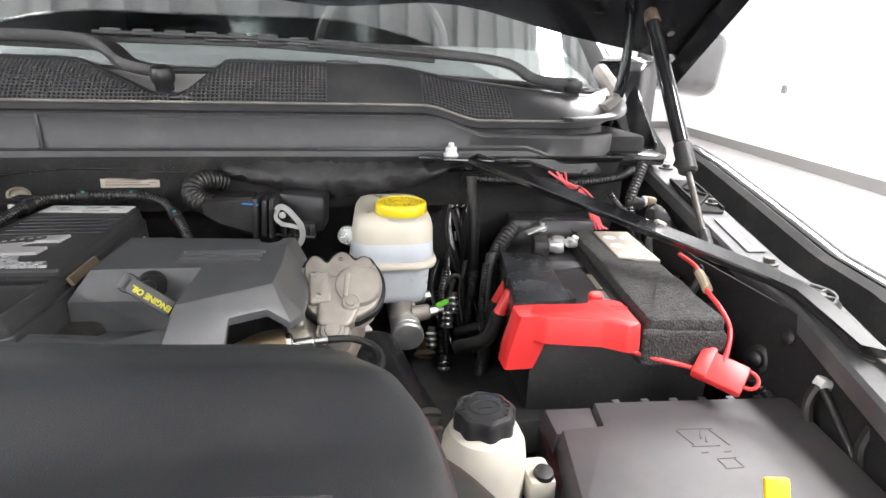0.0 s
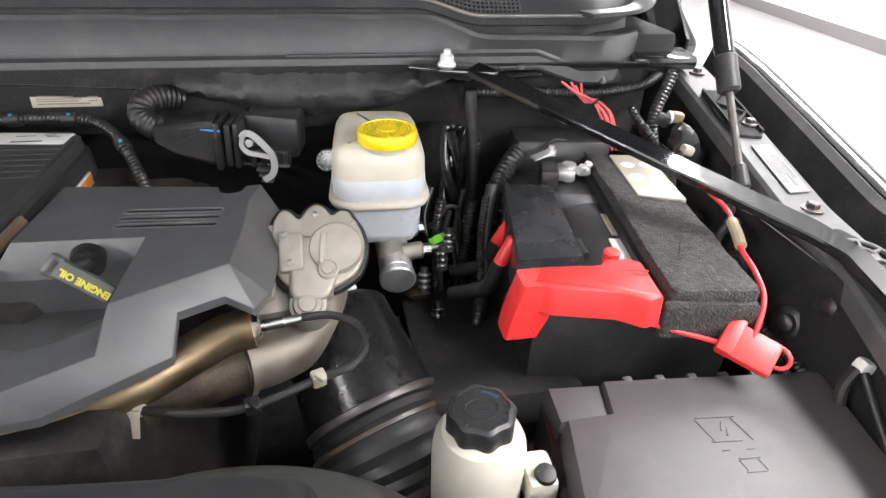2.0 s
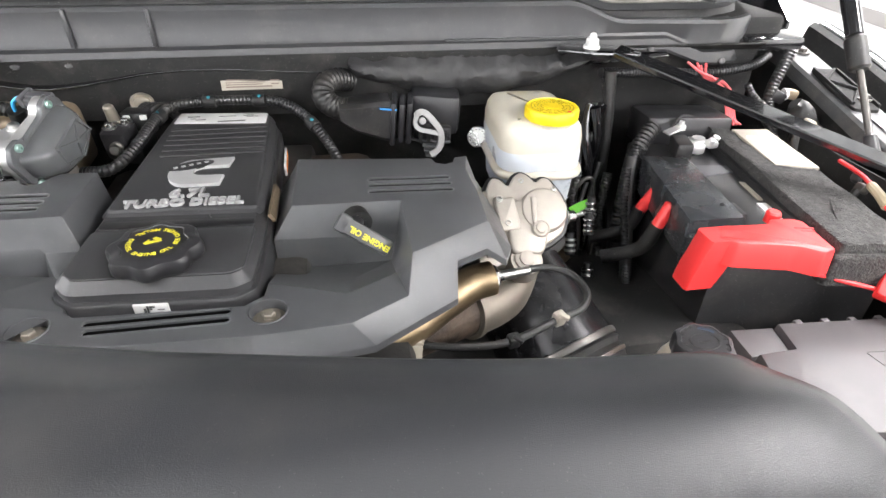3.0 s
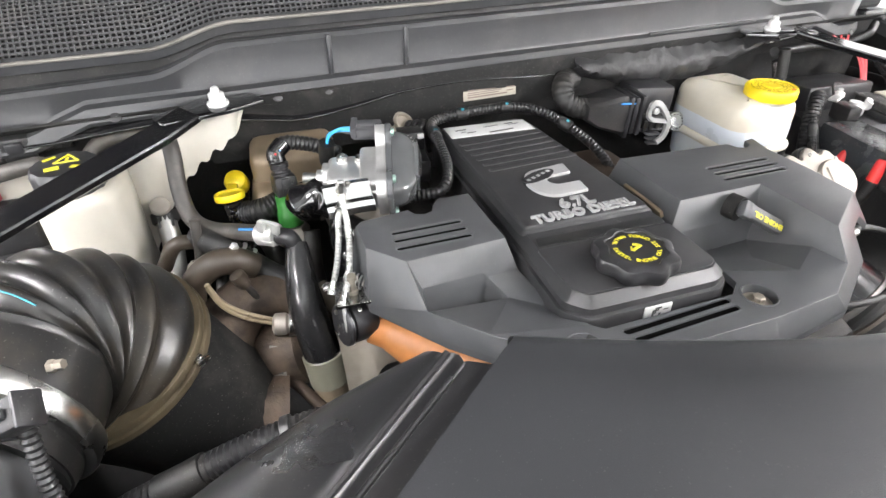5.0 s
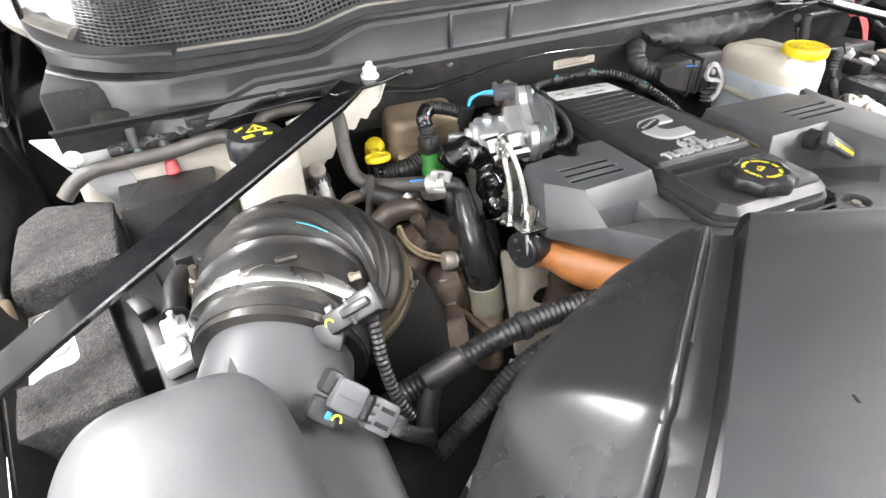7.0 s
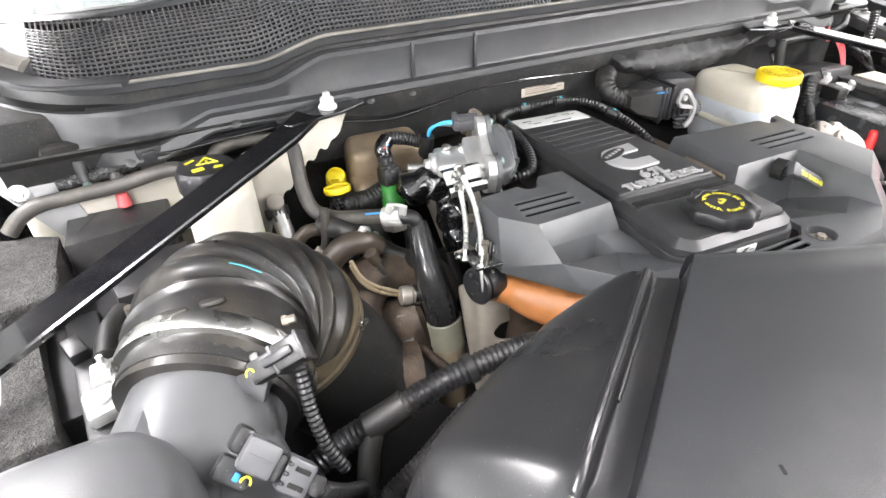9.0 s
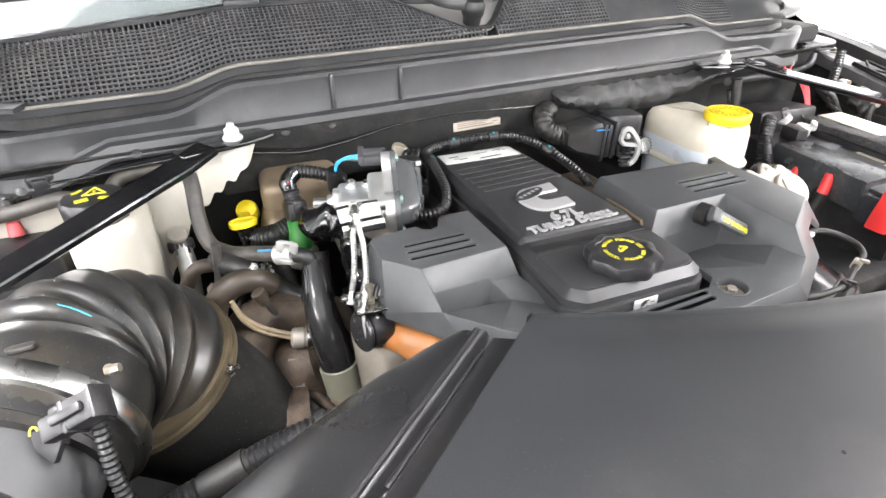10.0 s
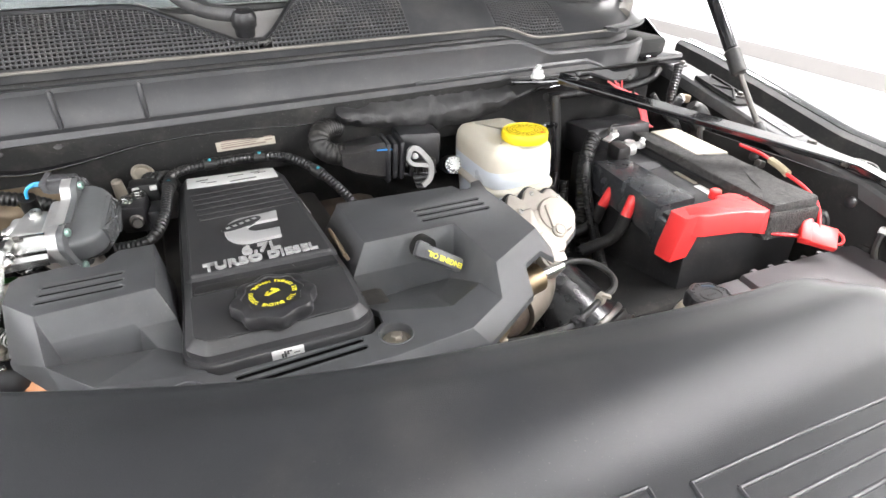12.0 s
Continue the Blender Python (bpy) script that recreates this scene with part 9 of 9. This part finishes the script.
su = thing("pipe_union", (-0.4555, 0.70, 1.11), "dusty steel pipe with a union nut", "pipe fitting")
part("pipe", tube(B(), [(-0.4420, 0.702, 1.170), (-0.4429, 0.70, 1.1559), (-0.4459, 0.70, 1.1304), (-0.4518, 0.70, 1.1141), (-0.4611, 0.70, 1.1048), (-0.470, 0.695, 1.09)], 0.0052, 12), GREYHOSE, su)
part("nut", lathe(B(), (-0.4500, 0.6995, 1.1190), (-0.0075, 0, -0.0075), [(0.0072, 0), (0.0085, 0.001), (0.0085, 0.009), (0.0070, 0.010)], 6), CAST, su)
ts = thing("temperature_sensor", (-0.41, 0.64, 1.12), "brown sensor plug on a thin steel tube", "sensor")
part("plug", lathe(B(), (-0.4138, 0.640, 1.1385), (0.0055, 0, -0.0136), [(0.0055, 0), (0.0075, 0.001), (0.0075, 0.010), (0.0060, 0.011), (0.0060, 0.017)], 14), BROWNHOSE, ts)
part("tube", tube(B(), [(-0.4073, 0.64, 1.1228), (-0.4015, 0.64, 1.1085), (-0.3956, 0.64, 1.0942), (-0.392, 0.64, 1.075)], 0.0034, 10), DARKSTEEL, ts)
loom("vacuum_hose", [(-0.432, 0.745, 1.135), (-0.424, 0.735, 1.118), (-0.428, 0.715, 1.10), (-0.435, 0.69, 1.08), (-0.43, 0.66, 1.05)], 0.0065, "black rubber vacuum hose", 0.0, 0.005, RUBBER, "hose")
loom("vacuum_hose", [(-0.386, 0.66, 1.10), (-0.378, 0.64, 1.085), (-0.372, 0.62, 1.06), (-0.375, 0.60, 1.02)], 0.0055, "black rubber vacuum hose", 0.0, 0.005, RUBBER, "hose")
loom("vacuum_hose", [(-0.335, 0.62, 1.04), (-0.318, 0.60, 1.02), (-0.305, 0.585, 0.99)], 0.007, "black rubber vacuum hose", 0.0, 0.005, RUBBER, "hose")
stud = thing("pipe_coupling", (-0.481, 0.795, 1.13), "black clip with a round bare metal cap on the pipe", "pipe coupling")
part("cap", lathe(B(), (-0.4815, 0.795, 1.141), (0.1, -0.55, 0.8), [(0.0100, 0), (0.0110, 0.002), (0.0110, 0.009), (0.0095, 0.0105), (0.004, 0.011)], 24), CAST, stud)
part("clip", lathe(B(), (-0.4805, 0.798, 1.135), (0.05, -0.5, -0.7), [(0.0145, 0), (0.0150, 0.002), (0.0150, 0.011), (0.0130, 0.013)], 20), BLACKP, stud)
for u in (-0.007, 0.0, 0.007):
    bm = B()
    rbox(bm, (-0.479 + u, 0.781, 1.1325), (0.0025, 0.004, 0.014), 0.0006, turn(-40, 0, 0))
    part("clip_tooth", bm, BLACKP, stud)
clipb = thing("bulkhead_clip", (-0.60, 0.84, 1.215), "black plastic clip on the bulkhead edge", "clip")
bm = B()
rbox(bm, (-0.600, 0.838, 1.218), (0.028, 0.014, 0.030), 0.003, turn(10, 0, 4))
part("body", bm, BLACKP, clipb)
bm = B()
rbox(bm, (-0.600, 0.829, 1.222), (0.016, 0.005, 0.012), 0.002, turn(10, 0, 4))
part("tongue", bm, CAPBLACK, clipb)
drain = thing("bulkhead_valve", (-0.672, 0.85, 1.21), "small black valve with a greenish screw in the bulkhead hole", "valve")
part("body", cyl(B(), (-0.672, 0.85, 1.225), (-0.672, 0.842, 1.200), 0.008, 0.006, 14, 0.001), BLACKP, drain)
part("screw", lathe(B(), (-0.671, 0.838, 1.199), (0, -0.7, -0.3), [(0.005, 0), (0.005, 0.004), (0.003, 0.005)], 10), bpy.data.materials["greenish_zinc"], drain)

solo("oil_line", tube(B(), [(-0.340, 0.640, 1.10), (-0.325, 0.63, 1.075), (-0.318, 0.62, 1.03)], 0.010, 12), WCAST, "browned metal oil line beside the turbocharger", "pipe", "oil lines")

# valve block and taped leads between the throttle and the engine cover
vb = thing("valve_block", (-0.195, 0.765, 1.15), "black valve block with steel bolts beside the engine cover", "valve block")
bm = B()
rbox(bm, (-0.204, 0.742, 1.172), (0.030, 0.034, 0.036), 0.005, turn(8, 0, -12))
rbox(bm, (-0.186, 0.752, 1.160), (0.020, 0.046, 0.030), 0.004, turn(0, 0, -8))
part("body", bm, CAPBLACK, vb)
for q in ((-0.211, 0.737, 1.190), (-0.197, 0.748, 1.191)):
    hexbolt(vb, q, (0, -0.1, 1), 0.0048, STEEL)
part("stem", cyl(B(), (-0.214, 0.770, 1.175), (-0.216, 0.762, 1.208), 0.0075, 0.006, 14, 0.002), BEIGE, vb, "plated stem")
part("nipple", lathe(B(), (-0.204, 0.724, 1.170), (0.1, -1, 0.2), [(0.008, 0), (0.008, 0.006), (0.005, 0.007), (0.005, 0.016)], 14), DARKSTEEL, vb)
for k in range(3):
    loom("taped_lead", [(-0.200 + 0.008 * k, 0.770, 1.176), (-0.186 + 0.007 * k, 0.790 - 0.004 * k, 1.196), (-0.170 + 0.006 * k, 0.806, 1.186), (-0.150, 0.812, 1.165 - 0.01 * k)], 0.0042, "black taped lead behind the engine cover", 0.0006, 0.004, (RUBBER, LOOM)[k % 2], "cable")

# tape and ties on the loom behind the engine cover
for p, d in (((-0.048, 0.7985, 1.1948), (0.05, -0.006, 0.0)), ((0.017, 0.752, 1.178), (0.023, -0.033, -0.016)), ((-0.162, 0.760, 1.1915), (0.01, 0.05, 0.003)), ((-0.110, 0.8012, 1.195), (1, 0, 0))):
    t = thing("loom_tape", p, "black tape band with a turquoise dot on the loom", "tape band", "tape bands")
    d = Vector(d).normalized()
    part("band", lathe(B(), Vector(p) - d * 0.008, d, [(0.0070, 0), (0.0080, 0.001), (0.0080, 0.015), (0.0070, 0.016)], 18), RUBBER, t)
    part("dot", lathe(B(), Vector(p) + Vector((0, -0.0035, 0.0062)), (0, -0.5, 0.85), [(0.0024, 0), (0.0022, 0.0012)], 10), bpy.data.materials["turquoise_chalk"], t)
